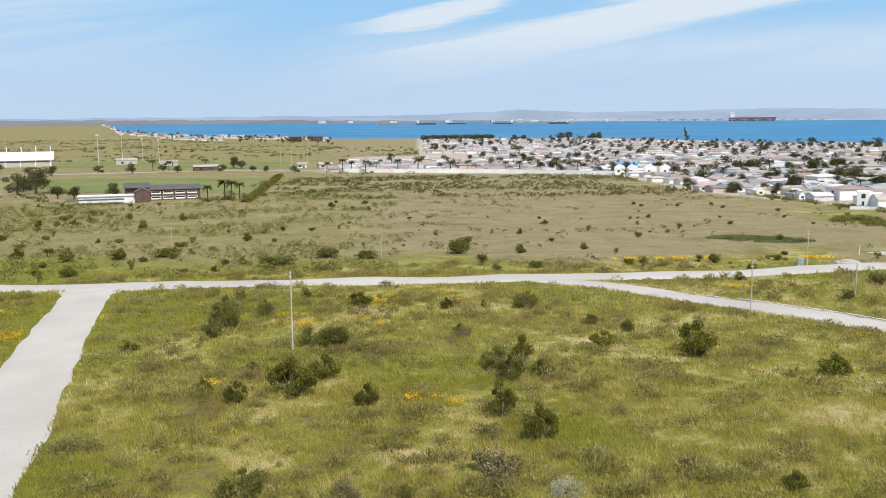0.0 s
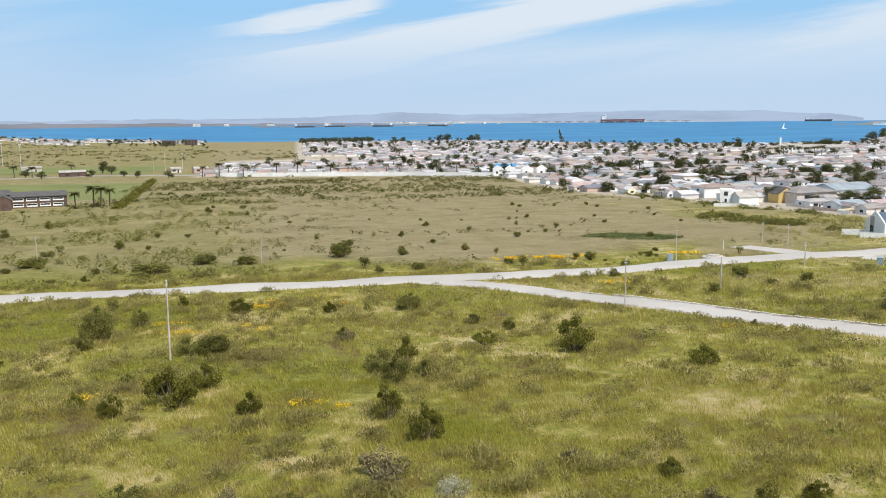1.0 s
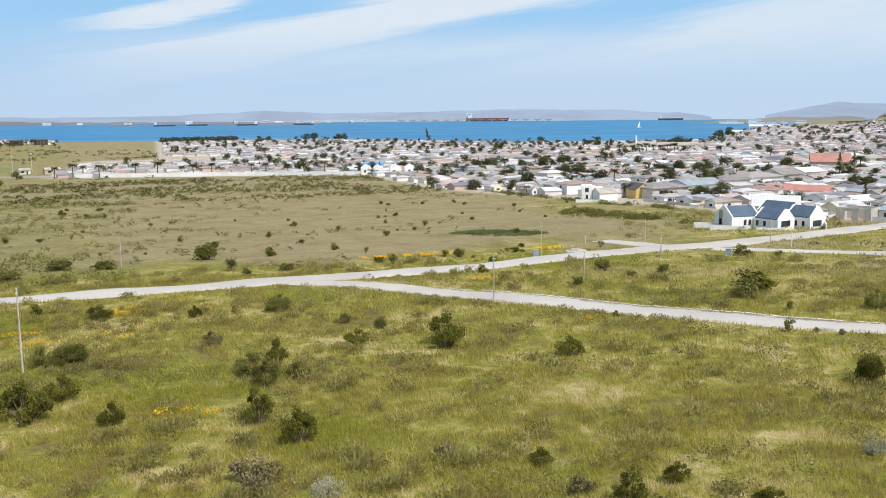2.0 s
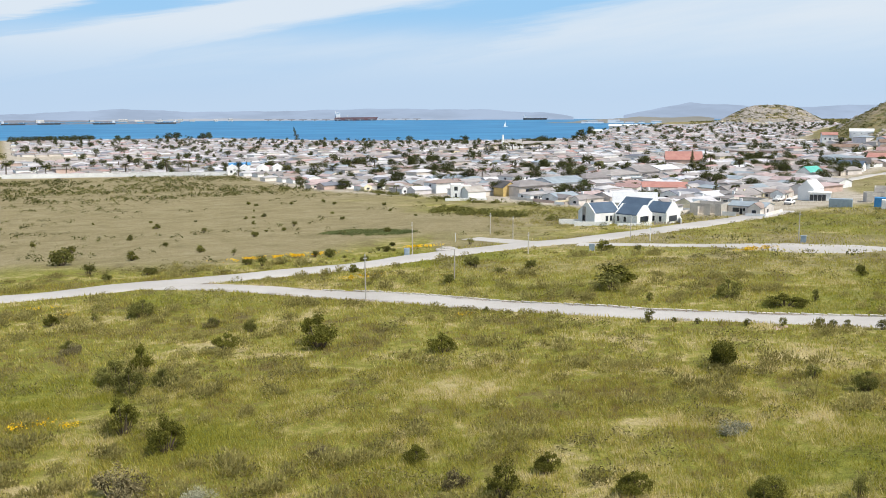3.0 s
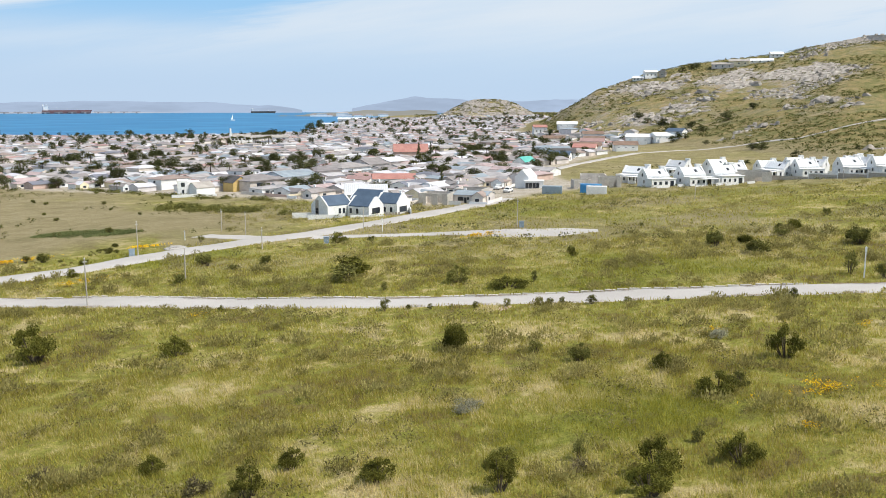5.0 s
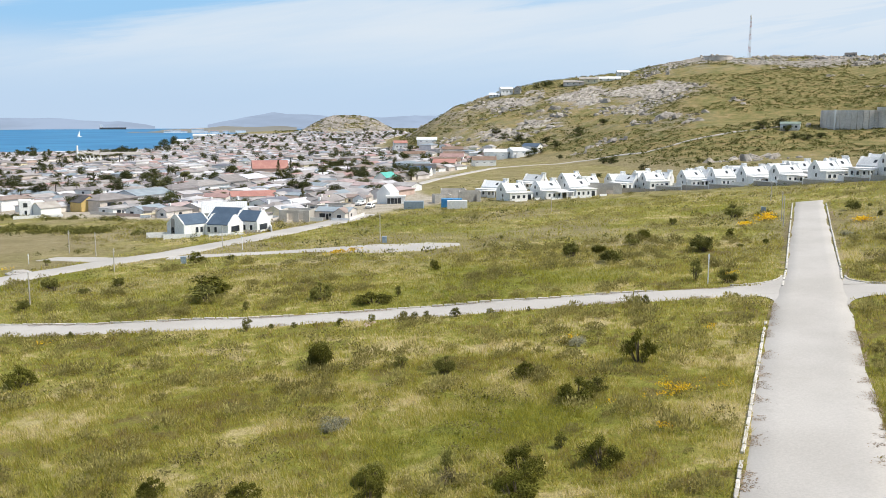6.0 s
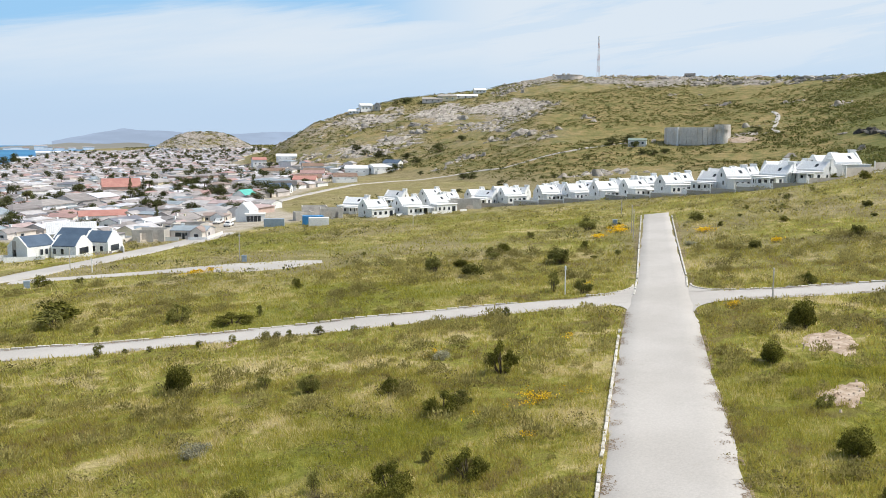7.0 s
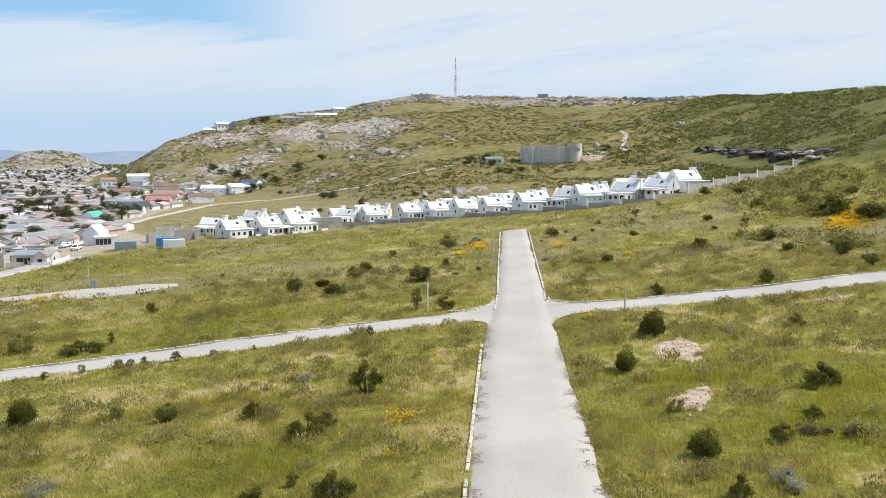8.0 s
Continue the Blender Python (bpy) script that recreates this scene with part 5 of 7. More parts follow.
def make_palm(seed):
    """A date palm: ringed trunk and arching fronds of paired leaflets."""
    rg = np.random.default_rng(seed)
    root = thing("palm_tree", "palm with a grey trunk and arching fronds", "palm tree", group="palms")
    trunk = Solid()
    for i in range(8):
        trunk.tube((0.03 * i, 0, i * .6 - .3), (0.03 * (i + 1), 0, i * .6 + .32), .24 - .008 * i, .20 - .008 * i, 8)
    child("trunk", trunk.mesh("trunk", M["bark"]), root)
    verts, faces = [], []
    for i in range(34):
        a, lift, length = rg.uniform(0, 6.283), rg.uniform(.2, 2.2), rg.uniform(1.2, 1.8)
        d = np.array([math.cos(a), math.sin(a), 0])
        sd = np.array([-math.sin(a), math.cos(a), 0])
        for k in range(9):
            t = (k + 1) / 9
            p = np.array([.25, 0, 4.6]) + d * length * t + np.array([0, 0, lift * t - 1.4 * t * t])
            ln = .5 * math.sin(math.pi * min(t * .9 + .1, 1)) + .1
            for sg in (-1, 1):
                e = p + sd * sg * ln + d * .25 - np.array([0, 0, .18])
                j = len(verts)
                verts += [p - d * .17, p + d * .17, e]
                faces.append((j, j + 1, j + 2))
    child("fronds", quick_mesh("fronds", np.array(verts), np.array(faces), M["palm"]), root)
    return root


trees = [make_tree(301, "broad", "dark green spreading tree between the houses"), make_tree(302, "broad", "broad dark tree in a garden"), make_tree(303, "broad", "bushy green garden tree"), make_tree(304, "pine", "dark conical pine in the town")]
palms = [make_palm(311), make_palm(312)]
rng = np.random.default_rng(33)
CLUMPS = ((142, 408, 9), (182, 411, 8), (146, 317, 4), (195, 314, 6), (161, 253, 4), (58, 443, 5), (102, 420, 5), (173, 198, 3), (227, 214, 4), (283, 292, 6))
H = np.array(HOUSES)
made = 0
while made < 230:
    i = rng.integers(len(HOUSES))
    x, y = H[i] + rng.choice([-1, 1], 2) * rng.uniform(3.4, 5.0, 2)
    if town_zone(x, y) < 0.5:
        continue
    r = math.hypot(x, y)
    s = rng.uniform(0.35, 0.95) if r < 300 else rng.uniform(0.5, 1.15)
    if r > 430:
        continue
    k = rng.uniform()
    base = trees[3] if k < 0.07 else palms[rng.integers(2)] if k < 0.2 else trees[rng.integers(3)]
    put_copy(base, scaled(at_ground(x, y, rng.uniform(0, 360), 0.2), s))
    made += 1
# clumps of old trees between the houses
for cx, cy, k in CLUMPS:
    for i in range(k):
        s = rng.uniform(.75, 1.2)
        put_copy(trees[int(rng.integers(3))], scaled(at_ground(cx + rng.normal(0, 7), cy + rng.normal(0, 5), rng.uniform(0, 360), .2), s))
# trees farther off, joined
def far_trees():
    rg = np.random.default_rng(34)
    trunks, cv, cq, k, made = Solid(), [], [], 0, 0
    spots = []
    while len(spots) < 900:
        x, y = H[rg.integers(len(HOUSES))] + rg.choice([-1, 1], 2) * rg.uniform(3.4, 5.2, 2)
        if town_zone(x, y) > 0.5 and math.hypot(x, y) > 430 and fbm(x / 60, y / 60, 17, 2) > rg.uniform(-.5, .3):
            spots.append((x, y, rg.uniform(.6, 1.35)))
    while len(spots) < 1040:
        az = rg.uniform(-25, -7)
        r = float(np.interp(az, SHORE_AT, SHORE)) - rg.uniform(60, 340)
        spots.append((r * math.sin(radians(az)), r * math.cos(radians(az)), rg.uniform(.8, 1.5)))
    for x, y, s in spots:
        z = float(ground_z(x, y))
        trunks.tube((x, y, z - .3), (x, y, z + 2.4 * s), .25 * s, .15 * s, 5)
        clumps = [((x + rg.normal(0, .8) * s, y + rg.normal(0, .8) * s, z + rg.uniform(2.2, 4.2) * s), (1.2 * s, 1.2 * s, .9 * s)) for i in range(6)]
        v, q = leaf_cloud(rg, clumps, 46, .30 * s)
        cv.append(v)
        cq.append(q + k)
        k += len(v)
    stuff("trees", np.concatenate(cv), np.concatenate(cq), M["tree"], "dark garden trees among the far houses", "trees")
    tagged(new("tree_trunks", trunks.mesh("tree_trunks", M["bark"])), "trunks of the garden trees among the houses", "tree trunks", kind="stuff")


far_trees()
# the plantation by the shore and clumps along it
for az, r, s in [(a, 1075 + 18 * math.sin(a * 9), 1.5) for a in np.arange(-1.2, 3.4, 0.22)] + [(7.5, 1010, 2.0), (8.0, 1005, 2.2), (9.6, 1000, 1.9), (10.0, 1010, 2.0), (5.2, 1010, 1.6), (4.6, 1000, 1.7), (22.5, 1000, 1.8), (26, 980, 1.9), (33.4, 960, 2.3), (33.9, 960, 2.4), (31.0, 900, 1.8)]:
    put_copy(trees[int(r + az * 7) % 3], scaled(at_ground(r * math.sin(radians(az)), r * math.cos(radians(az)), az * 37, 0.2), s))
put_copy(trees[3], at_ground(1000 * math.sin(radians(15.4)), 1000 * math.cos(radians(15.4)), 0, .2) @ pose(0, 0, 0, 0, -16, 0) @ Matrix.Scale(2.2, 4))
# palms along the main street in front of the first rows
for x, y in ((-58, 446), (-50, 447), (-46, 449), (-38, 441), (-33, 442), (-22, 436), (-12, 432), (4, 425), (12, 424), (30, 418), (36, 416), (52, 402), (60, 396)):
    put_copy(palms[int(x) % 2], scaled(at_ground(x, y, x * 31, .1), 1.25 + 0.2 * math.sin(x)))

# the open green by the shore: a row of palms, sheds and a tall white chimney
for i in range(9):
    az, r = 27.4 + i * .42, 562 + 5 * math.sin(i * 2.1)
    put_copy(palms[i % 2], scaled(at_ground(r * math.sin(radians(az)), r * math.cos(radians(az)), i * 50, .1), 1.25 + .12 * math.sin(i * 5)))
ob = thing("chimney_stack", "tall white factory chimney by the shore", "chimney", at_ground(286, 528))
child("stack", Solid().tube((0, 0, -1), (0, 0, 11), .8, .55, 12).mesh("stack", M["white"]), ob)
for x, y, w, d, h, t in ((336, 562, 26, 9, 3.2, -32), (314, 566, 14, 8, 4.2, -30)):
    ob = thing("factory_shed", "long pale shed with a grey sheet roof by the shore", "shed", at_ground(x, y, t, .2), "factory sheds")
    child("wall", gable_walls(w, d, h, 1.6).mesh("wall", M["white"]), ob)
    child("roof", slab_roof(w, d, h, 1.6, .4).mesh("roof", M["fence_wall"]), ob)
    for i in range(5):
        window(ob, (1.5, 1.1), w * (i - 2) * .18, -d / 2, h * .6, 0)

# boundary walls along the edge of the veld, bay by bay
def wall_run(name, pts, height, mat, label, bay=3.0, post_mat=None, post_h=0.25):
    """A wall of posts and panels along plan points, as one thing with a part for each bay."""
    root = thing(name, label, "wall")
    panel = Solid().box(0, -.06, -.5, bay - .16, .06, height).mesh("panel", mat)
    post = Solid().box(-.1, -.1, -.5, .1, .1, height + post_h).mesh("post", post_mat or mat)
    for (ax, ay), (bx, by) in zip(pts, pts[1:]):
        ln = math.hypot(bx - ax, by - ay)
        k = max(1, round(ln / bay))
        ang = math.degrees(math.atan2(by - ay, bx - ax))
        for i in range(k):
            x, y = ax + (bx - ax) * i / k, ay + (by - ay) * i / k
            x2, y2 = ax + (bx - ax) * (i + 1) / k, ay + (by - ay) * (i + 1) / k
            z = min(float(ground_z(x, y)), float(ground_z(x2, y2)))
            child("panel", panel, root, at=scaled(pose(x, y, z, 0, 0, ang) @ pose(.08, 0, 0), ln / k / bay, 1, 1))
            child("post", post, root, at=pose(x, y, z, 0, 0, ang))
    return root


wall_run("boundary_wall", [(-52, 449), (30, 411), (74, 380)], 1.9, M["white"], "long white boundary wall before the first houses", 4.0)


def drop_unused(bases):
    """Patterns that were never set down are taken away again."""
    for base in bases:
        if base.name not in used:
            for ob in (*base.children_recursive, base):
                bpy.data.objects.remove(ob)


drop_unused(mid_houses + far_houses + tall_houses)
# ---- the row of white gabled houses below the hill ----
def parapet_gable(w, d, h, rise, up=0.35, thick=0.3):
    """A gable wall drawn up past the roof, in the y-z plane, at x from 0 to thick."""
    o = [(-d / 2, -1.2), (d / 2, -1.2), (d / 2, h + .1), (.35, h + rise + up), (-.35, h + rise + up), (-d / 2, h + .1)]
    k = len(o)
    v = [(0, y, z) for y, z in o] + [(thick, y, z) for y, z in o]
    return Solid().add(v, [tuple(range(k)), tuple(range(2 * k - 1, k - 1, -1))] + [(i, k + i, k + (i + 1) % k, (i + 1) % k) for i in range(k)])


def white_house(seed, along):
    """A whitewashed house: steep block between two gables, a flat-roofed front room, chimney, windows. along: ridge across the front."""
    rg = np.random.default_rng(seed)
    w, d, h, rise = rg.uniform(5.4, 6.6), rg.uniform(3.9, 4.6), 3.0, rg.uniform(1.7, 2.1)
    root = thing("house", "whitewashed gabled cottage with a pale roof and flat-roofed front room", "house", group="white cottages")
    turn = pose(0, 2.5, 0, 0, 0, 0 if along else 90)
    main = child("wall", gable_walls(w, d, h, rise).mesh("wall", M["white"]), root, at=turn)
    child("roof", slab_roof(w - .5, d, h, rise, 0.12, .2).mesh("roof", M["cottage_roof"]), root, "pale grey sheet roof", at=turn)
    for x, name in ((-w / 2 - .02, "gable"), (w / 2 - .28, "gable")):
        child(name, parapet_gable(w, d + .15, h, rise).mesh(name, M["white"]), root, at=turn @ pose(x, 0, 0))
    child("chimney", Solid().box(-.62, -.42, 2.0, .62, .42, h + rise + .9).box(-.7, -.5, h + rise + .72, .7, .5, h + rise + .95).mesh("chimney", M["white"]), root, at=turn @ pose(rg.choice([-1, 1]) * (w / 2 - .5), .4, 0))
    fw, fd, fh = rg.uniform(4.8, 6.4), rg.uniform(2.6, 3.6), 2.5
    y1 = 2.5 - (d / 2 if along else w / 2)
    child("front_room", Solid().box(-fw / 2, y1 - fd, -1.2, fw / 2, y1 + .3, fh).mesh("front_room", M["white"]), root)
    child("flat_roof", Solid().box(-fw / 2 - .15, y1 - fd - .2, fh, fw / 2 + .15, y1 - .02, fh + .18).mesh("flat_roof", M["white"], .04), root)
    for x in (-fw * .36, -fw * .14, fw * .1):
        window(root, (0.5, 0.9) if seed % 3 else (0.7, 0.9), x, y1 - fd, 1.4, 0)
    for x in (-w / 2 - .06, w / 2 + .06):
        child("gable_window", PANES[(0.5, 0.9)], root, at=turn @ pose(x, 0, h + .35, 0, 0, 90 if x > 0 else -90))
        child("gable_window", PANES[(0.5, 0.9)], root, at=turn @ pose(x, -.9, 1.5, 0, 0, 90 if x > 0 else -90))
    window(root, (0.9, 2.0), fw * .34, y1 - fd, 1.0, 0, "door")
    if seed % 2:
        child("veranda_roof", Solid().box(-fw * .1, y1 - fd - 2.4, 2.3, fw * .55, y1 - fd - .2, 2.42).mesh("veranda_roof", M["pale_roof"]), root)
        for x in (-fw * .07, fw * .24, fw * .52):
            child("veranda_post", Solid().box(x - .09, y1 - fd - 2.35, -1, x + .09, y1 - fd - 2.17, 2.3).mesh("veranda_post", M["white"]), root)
    for x0, x1, top in ((-w * .62, -.4, .9), (w * .3, w * .62, 1.3)):
        child("yard_wall", Solid().box(x0, y1 - fd - 3.2, -1.2, x1, y1 - fd - 3.05, top).mesh("yard_wall", M["white"]), root)
    if along:
        child("skylight", Solid().box(-.3, -.5, 0, .3, .5, .12).mesh("skylight", M["glass"]), root, at=pose(w * .15, 2.5 - d * .25, h + rise * .5 + .12, math.degrees(math.atan2(rise, d / 2)), 0, 0))
    else:
        window(root, (0.7, 0.9), 0, 2.5 - w / 2 - .02, h + .9, 0)
    window(root, (0.8, 1.0), fw / 2, y1 - fd / 2, 1.5, 90)
    return root


cottages = [white_house(401 + i, True) for i in range(5)]
rng = np.random.default_rng(41)
# plan place, front's bearing
ROW_AT, ROW_R = [53.0, 56.4, 58.6, 60.2, 62.2, 65, 67.6, 71.2, 75, 78.6, 80.8, 82.8, 84.5, 86.4], [217, 206, 209, 216, 222, 221, 217, 208, 198, 190, 187, 190, 197, 205]
for i, (x, y, turn, k) in enumerate(((178, 130, 26, 1.0), (166.5, 114.5, -34, .98), (171.5, 108.5, -34, 1.0), (177, 104, -30, 1.0), (206, 137, 36, .95), (216, 129, -36, .95))):
    put_copy(cottages[i % 5], scaled(at_ground(x, y, -57 - turn, .2), k, .9 * k, .80 * k))
for row, (start, back) in enumerate(((62.2, 0.0), (60.2, 12.0), (63.6, 23.0))):
    i, az = row, start
    while az < (86.2, 85.4, 82.0)[row]:
        r = float(np.interp(az, ROW_AT, ROW_R)) + back + rng.uniform(-1, 1)
        x, y = r * math.sin(radians(az)), r * math.cos(radians(az))
        skew = 34 if rng.uniform() < (.3 if az < 57 else .75 if az < 80 else .35) else -34
        put_copy(cottages[i % 5], scaled(at_ground(x, y, -az + skew + rng.uniform(-6, 6), 0.2), float(np.interp(az, [62, 74, 86], [.82, .86, 1.04])) + .1 * rng.uniform(), float(np.interp(az, [62, 86], [.78, .9])), float(np.interp(az, [62, 86], [.72, .86])) + .06 * rng.uniform()))
        az += rng.uniform(1.75, 2.5) if row < 2 else rng.uniform(2.2, 3.4)
        i += 1
WALL_LINE = [(az, r) for az, r in ((59.6, 205), (62, 211), (64.2, 210), (67.4, 206), (70, 202), (72.8, 192), (75, 188), (77.9, 181), (80, 178.5), (82, 180), (84, 186))]
wall_run("boundary_wall", [(r * math.sin(radians(a)), r * math.cos(radians(a))) for a, r in WALL_LINE], 1.15, M["fence_wall"], "weathered grey precast wall with white posts below the cottages", 7.5, M["white"], 0.35)
wall_run("garden_wall", [((r + 4) * math.sin(radians(a)), (r + 4) * math.cos(radians(a))) for a, r in WALL_LINE[2:7]], 1.2, M["white"], "white garden wall above the grey wall", 6.0)
wall_run("boundary_wall", [(r * math.sin(radians(a)), r * math.cos(radians(a))) for a, r in ((84, 186), (85.5, 196), (87, 208), (89, 222), (91, 236))], 1.9, M["fence_wall"], "weathered grey precast wall with white posts below the cottages", 7.5, M["white"], 0.35)


def shell(root, w, d, h, gaps):
    """Roofless block walls with openings, wall by wall."""
    runs = [(-w / 2, -d / 2, -.8, -w / 2 + .2, d / 2, h), (w / 2 - .2, -d / 2, -.8, w / 2, d / 2, h), (-w / 2 + .2, d / 2 - .2, -.8, w / 2 - .2, d / 2, h)]
    x = -w / 2 + .2
    for g0, g1 in gaps:
        runs.append((x, -d / 2, -.8, g0, -d / 2 + .2, h))
        child("lintel", Solid().box(g0, -d / 2, h - .6, g1, -d / 2 + .2, h).mesh("lintel", M["grey_wall"]), root)
        x = g1
    runs.append((x, -d / 2, -.8, w / 2 - .2, -d / 2 + .2, h))
    for run in runs:
        child("wall", Solid().box(*run).mesh("wall", M["grey_wall"]), root)


for x, y, w, d, h, turn in ((162, 124.5, 5, 4, 2.4, -50), (158, 129.5, 4, 4, 1.9, -40), (168.5, 134.5, 6, 5, 2.4, -48), (183.0, 102.5, 10, 6, 2.4, -60), (116, 131.5, 6, 5, 2.3, -60), (127, 133, 6, 5, 2.4, -64)):
    ob = thing("unfinished_house", "roofless grey block walls of a half-built house", "house", at_ground(x, y, turn), "half-built houses")
    shell(ob, w, d, h, [(-w * .25, -w * .05), (w * .15, w * .3)])
for i, (x, y, t) in enumerate(((110.5, 139.5, -70), (121, 141, 10), (133, 142, -75), (141, 150, 15), (152, 152, -60), (122.5, 127.6, -62))):
    put_copy(near_houses[i % 8], scaled(at_ground(x, y, t, .1), .56, .56, .62))

# ---- the corner house with slate-blue roofs ----
def corner_unit(name, w, d, h, rise, m, root):
    base = child(name, gable_walls(w, d, h, rise).mesh(name, M["white"]), root, at=m)
    child("roof", slab_roof(w - .4, d - .2, h + .06, rise, 0.1, .18).mesh("roof", M["slate"]), base, "slate-blue sheet roof")
    for x in (-w / 2 - .02, w / 2 - .22):
        child("gable", parapet_gable(w, d + .1, h, rise, .25, .24).mesh("gable", M["white"]), base, at=pose(x, 0, 0))
    return base


def build_corner_house():
    root = thing("house", "new white gabled house with slate-blue roofs at the road", "house", at_ground(94.0, 126.5, -36))
    a = corner_unit("west_wing", 5.4, 5.0, 1.9, 1.45, pose(-5.4, 0.6, 0, 0, 0, 36), root)
    b = corner_unit("middle_wing", 4.6, 4.4, 1.75, 1.45, pose(.5, -.6, 0, 0, 0, -36), root)
    c = corner_unit("east_wing", 4.6, 4.2, 2.0, 1.55, pose(5.4, 1.6, 0, 0, 0, -36), root)
    corner_unit("back_wing", 6.4, 4.8, 2.2, 1.65, pose(1.6, 5.2, 0, 0, 0, -36), root)
    for unit, d, xs in ((a, 5.0, (-.2, .7, 1.8)), (b, 4.4, (-1.6, -.2)), (c, 4.2, (-1.7, -.3, 1.1))):
        for x in xs:
            window(unit, (0.5, 0.9), x, -d / 2 - .06, 1.0, 0)
    for unit, w in ((b, 4.6), (c, 4.6)):
        window(unit, (2.4, 1.0), w / 2 + .04, -.2, 1.05, 90)
    window(a, (0.9, 1.0), -5.4 / 2 - .04, .7, .9, -90)
    child("facing", Solid().box(-.06, -.5, -.4, 0, .5, 2.9).mesh("facing", M["fence_wall"]), a, "grey stone facing on the gable", at=pose(-2.72, .7, 0))
    for x0, y0, x1, y1, h in ((-12.5, 0.4, -8.6, .55, .5), (-9.6, -3.2, -3.6, -3.05, .55), (-2.2, -3.9, 3.6, -3.75, .5), (8.4, -1.6, 8.55, 4.5, 1.2)):
        child("yard_wall", Solid().box(x0, y0, -1.2, x1, y1, h).mesh("yard_wall", M["white"]), root, "low white yard wall")
    for k in range(5):
        child("gate_slat", Solid().box(3.9 + k * .55, -2.6, -.3, 4.3 + k * .55, -2.52, .75).mesh("gate_slat", M["fence_wall"]), root)


build_corner_house()
ob = thing("house", "pale sheet-roofed house behind the corner house", "house", scaled(at_ground(104.5, 139.5, -35), .75))
child("wall", gable_walls(11, 8, 3.6, 2.2).mesh("wall", M["wall"]), ob)
child("roof", slab_roof(11, 8, 3.6, 2.2, .3).mesh("roof", M["steel"]), ob, "pale ribbed sheet roof")
for k in range(22):
    child("rib", Solid().box(k * .5 - 5.3, -4.3, .17, k * .5 - 5.22, 0, .23).mesh("rib", M["white"]), ob, at=pose(0, 0, 5.8, 0, 0, 0) @ pose(0, 0, 0, math.degrees(math.atan2(2.2, 4)), 0, 0))
ob = thing("house", "wide house with a faded pink sheet roof", "house", scaled(at_ground(147, 184, -34), .60, .56, .62))
child("wall", gable_walls(19, 10, 3.0, 1.8).mesh("wall", M["wall"]), ob)
child("roof", slab_roof(19, 10, 3.0, 1.8, .4).mesh("roof", M["red_roof"]), ob, "faded pink sheet roof")
ob = thing("hall", "hall with a steep red roof in the town", "hall", scaled(at_ground(250, 301, -36), .78, .75, .68))
child("wall", gable_walls(19, 13, 4.5, 4.5).mesh("wall", M["wall"]), ob)
child("roof", slab_roof(19, 13, 4.5, 4.5, .5).mesh("roof", M["red_roof"]), ob, "faded red tiled roof")
ob = thing("house", "house with a bright sea-green roof", "house", scaled(at_ground(216, 201, 10), .56, .55, .72))
child("wall", gable_walls(12, 9, 3.0, 2.4).mesh("wall", M["wall"]), ob)
child("roof", slab_roof(12, 9, 3.0, 2.4, .4).mesh("roof", M["teal"]), ob, "bright sea-green sheet roof")
ob = thing("house", "bright blue-walled building beside white ones", "house", scaled(at_ground(88, 424, -10), .62, .6, .6))
child("wall", Solid().box(-8, -5, -.6, 8, 5, 4.4).mesh("wall", M["white"]), ob)
child("roof", slab_roof(16, 10, 4.4, 1.6, .4).mesh("roof", M["blue"]), ob, "bright blue roof")
ob = thing("gatehouse", "small white gabled gatehouse with a dark glazed front", "gatehouse", at_ground(153.5, 141.5, -47))
child("wall", gable_walls(4.4, 3.6, 2.5, 1.7).mesh("wall", M["white"]), ob, at=pose(-.6, 1.6, 0, 0, 0, 62))
child("roof", slab_roof(4.2, 3.6, 2.5, 1.7, .08, .14).mesh("roof", M["pale_roof"]), ob, at=pose(-.6, 1.6, 0, 0, 0, 62))
child("annex", Solid().box(-.9, -2.2, -.6, 3.4, .2, 1.75).mesh("annex", M["white"]), ob)
child("flat_roof", Solid().box(-1.1, -2.4, 1.75, 3.6, .3, 1.95).mesh("flat_roof", M["white"], .03), ob)
for k in range(4):
    child("window", Solid().box(-.75 + k * .82, -2.25, .1, -.02 + k * .82, -2.2, 1.4).mesh("window", M["glass"]), ob)
# a white flat-roofed house and a yellow one in the first row
ob = thing("house", "white flat-roofed two-storey house with a blue-white yard wall", "house", at_ground(100, 204, -24))
child("wall", Solid().box(-4, -2, -.6, -1.4, 3, 3.9).box(-1.4, -1.4, -.6, 1.2, 3, 3.5).mesh("wall", M["white"]), ob)
child("wing", gable_walls(5.2, 4, 2.2, 1.2).mesh("wing", M["white"]), ob, at=pose(1.6, -1.6, 0, 0, 0, 30))
child("wing_roof", slab_roof(5.2, 4, 2.2, 1.2, .15, .12).mesh("wing_roof", M["fence_wall"]), ob, at=pose(1.6, -1.6, 0, 0, 0, 30))
child("yard_wall", Solid().box(-5.5, -5.2, -.6, 5, -5.05, .8).mesh("yard_wall", M["white"]), ob)
for x, y, z, k in ((-2.7, -2.02, 2.9, (0.9, 1.0)), (-.2, -1.42, 2.7, (0.9, 1.0)), (-2.7, -2.02, 1.2, (0.5, 0.9)), (.6, -3.6, 1.0, (0.5, 0.9)), (2.0, -3.4, 1.0, (0.5, 0.9))):
    window(ob, k, x, y, z, 0)
ob = thing("house", "ochre-yellow gabled house behind tall palms", "house", at_ground(112.5, 206, -30))
child("wall", gable_walls(5, 4.4, 2.3, 1.5).mesh("wall", M["ochre"]), ob, at=pose(0, 0, 0, 0, 0, -58))
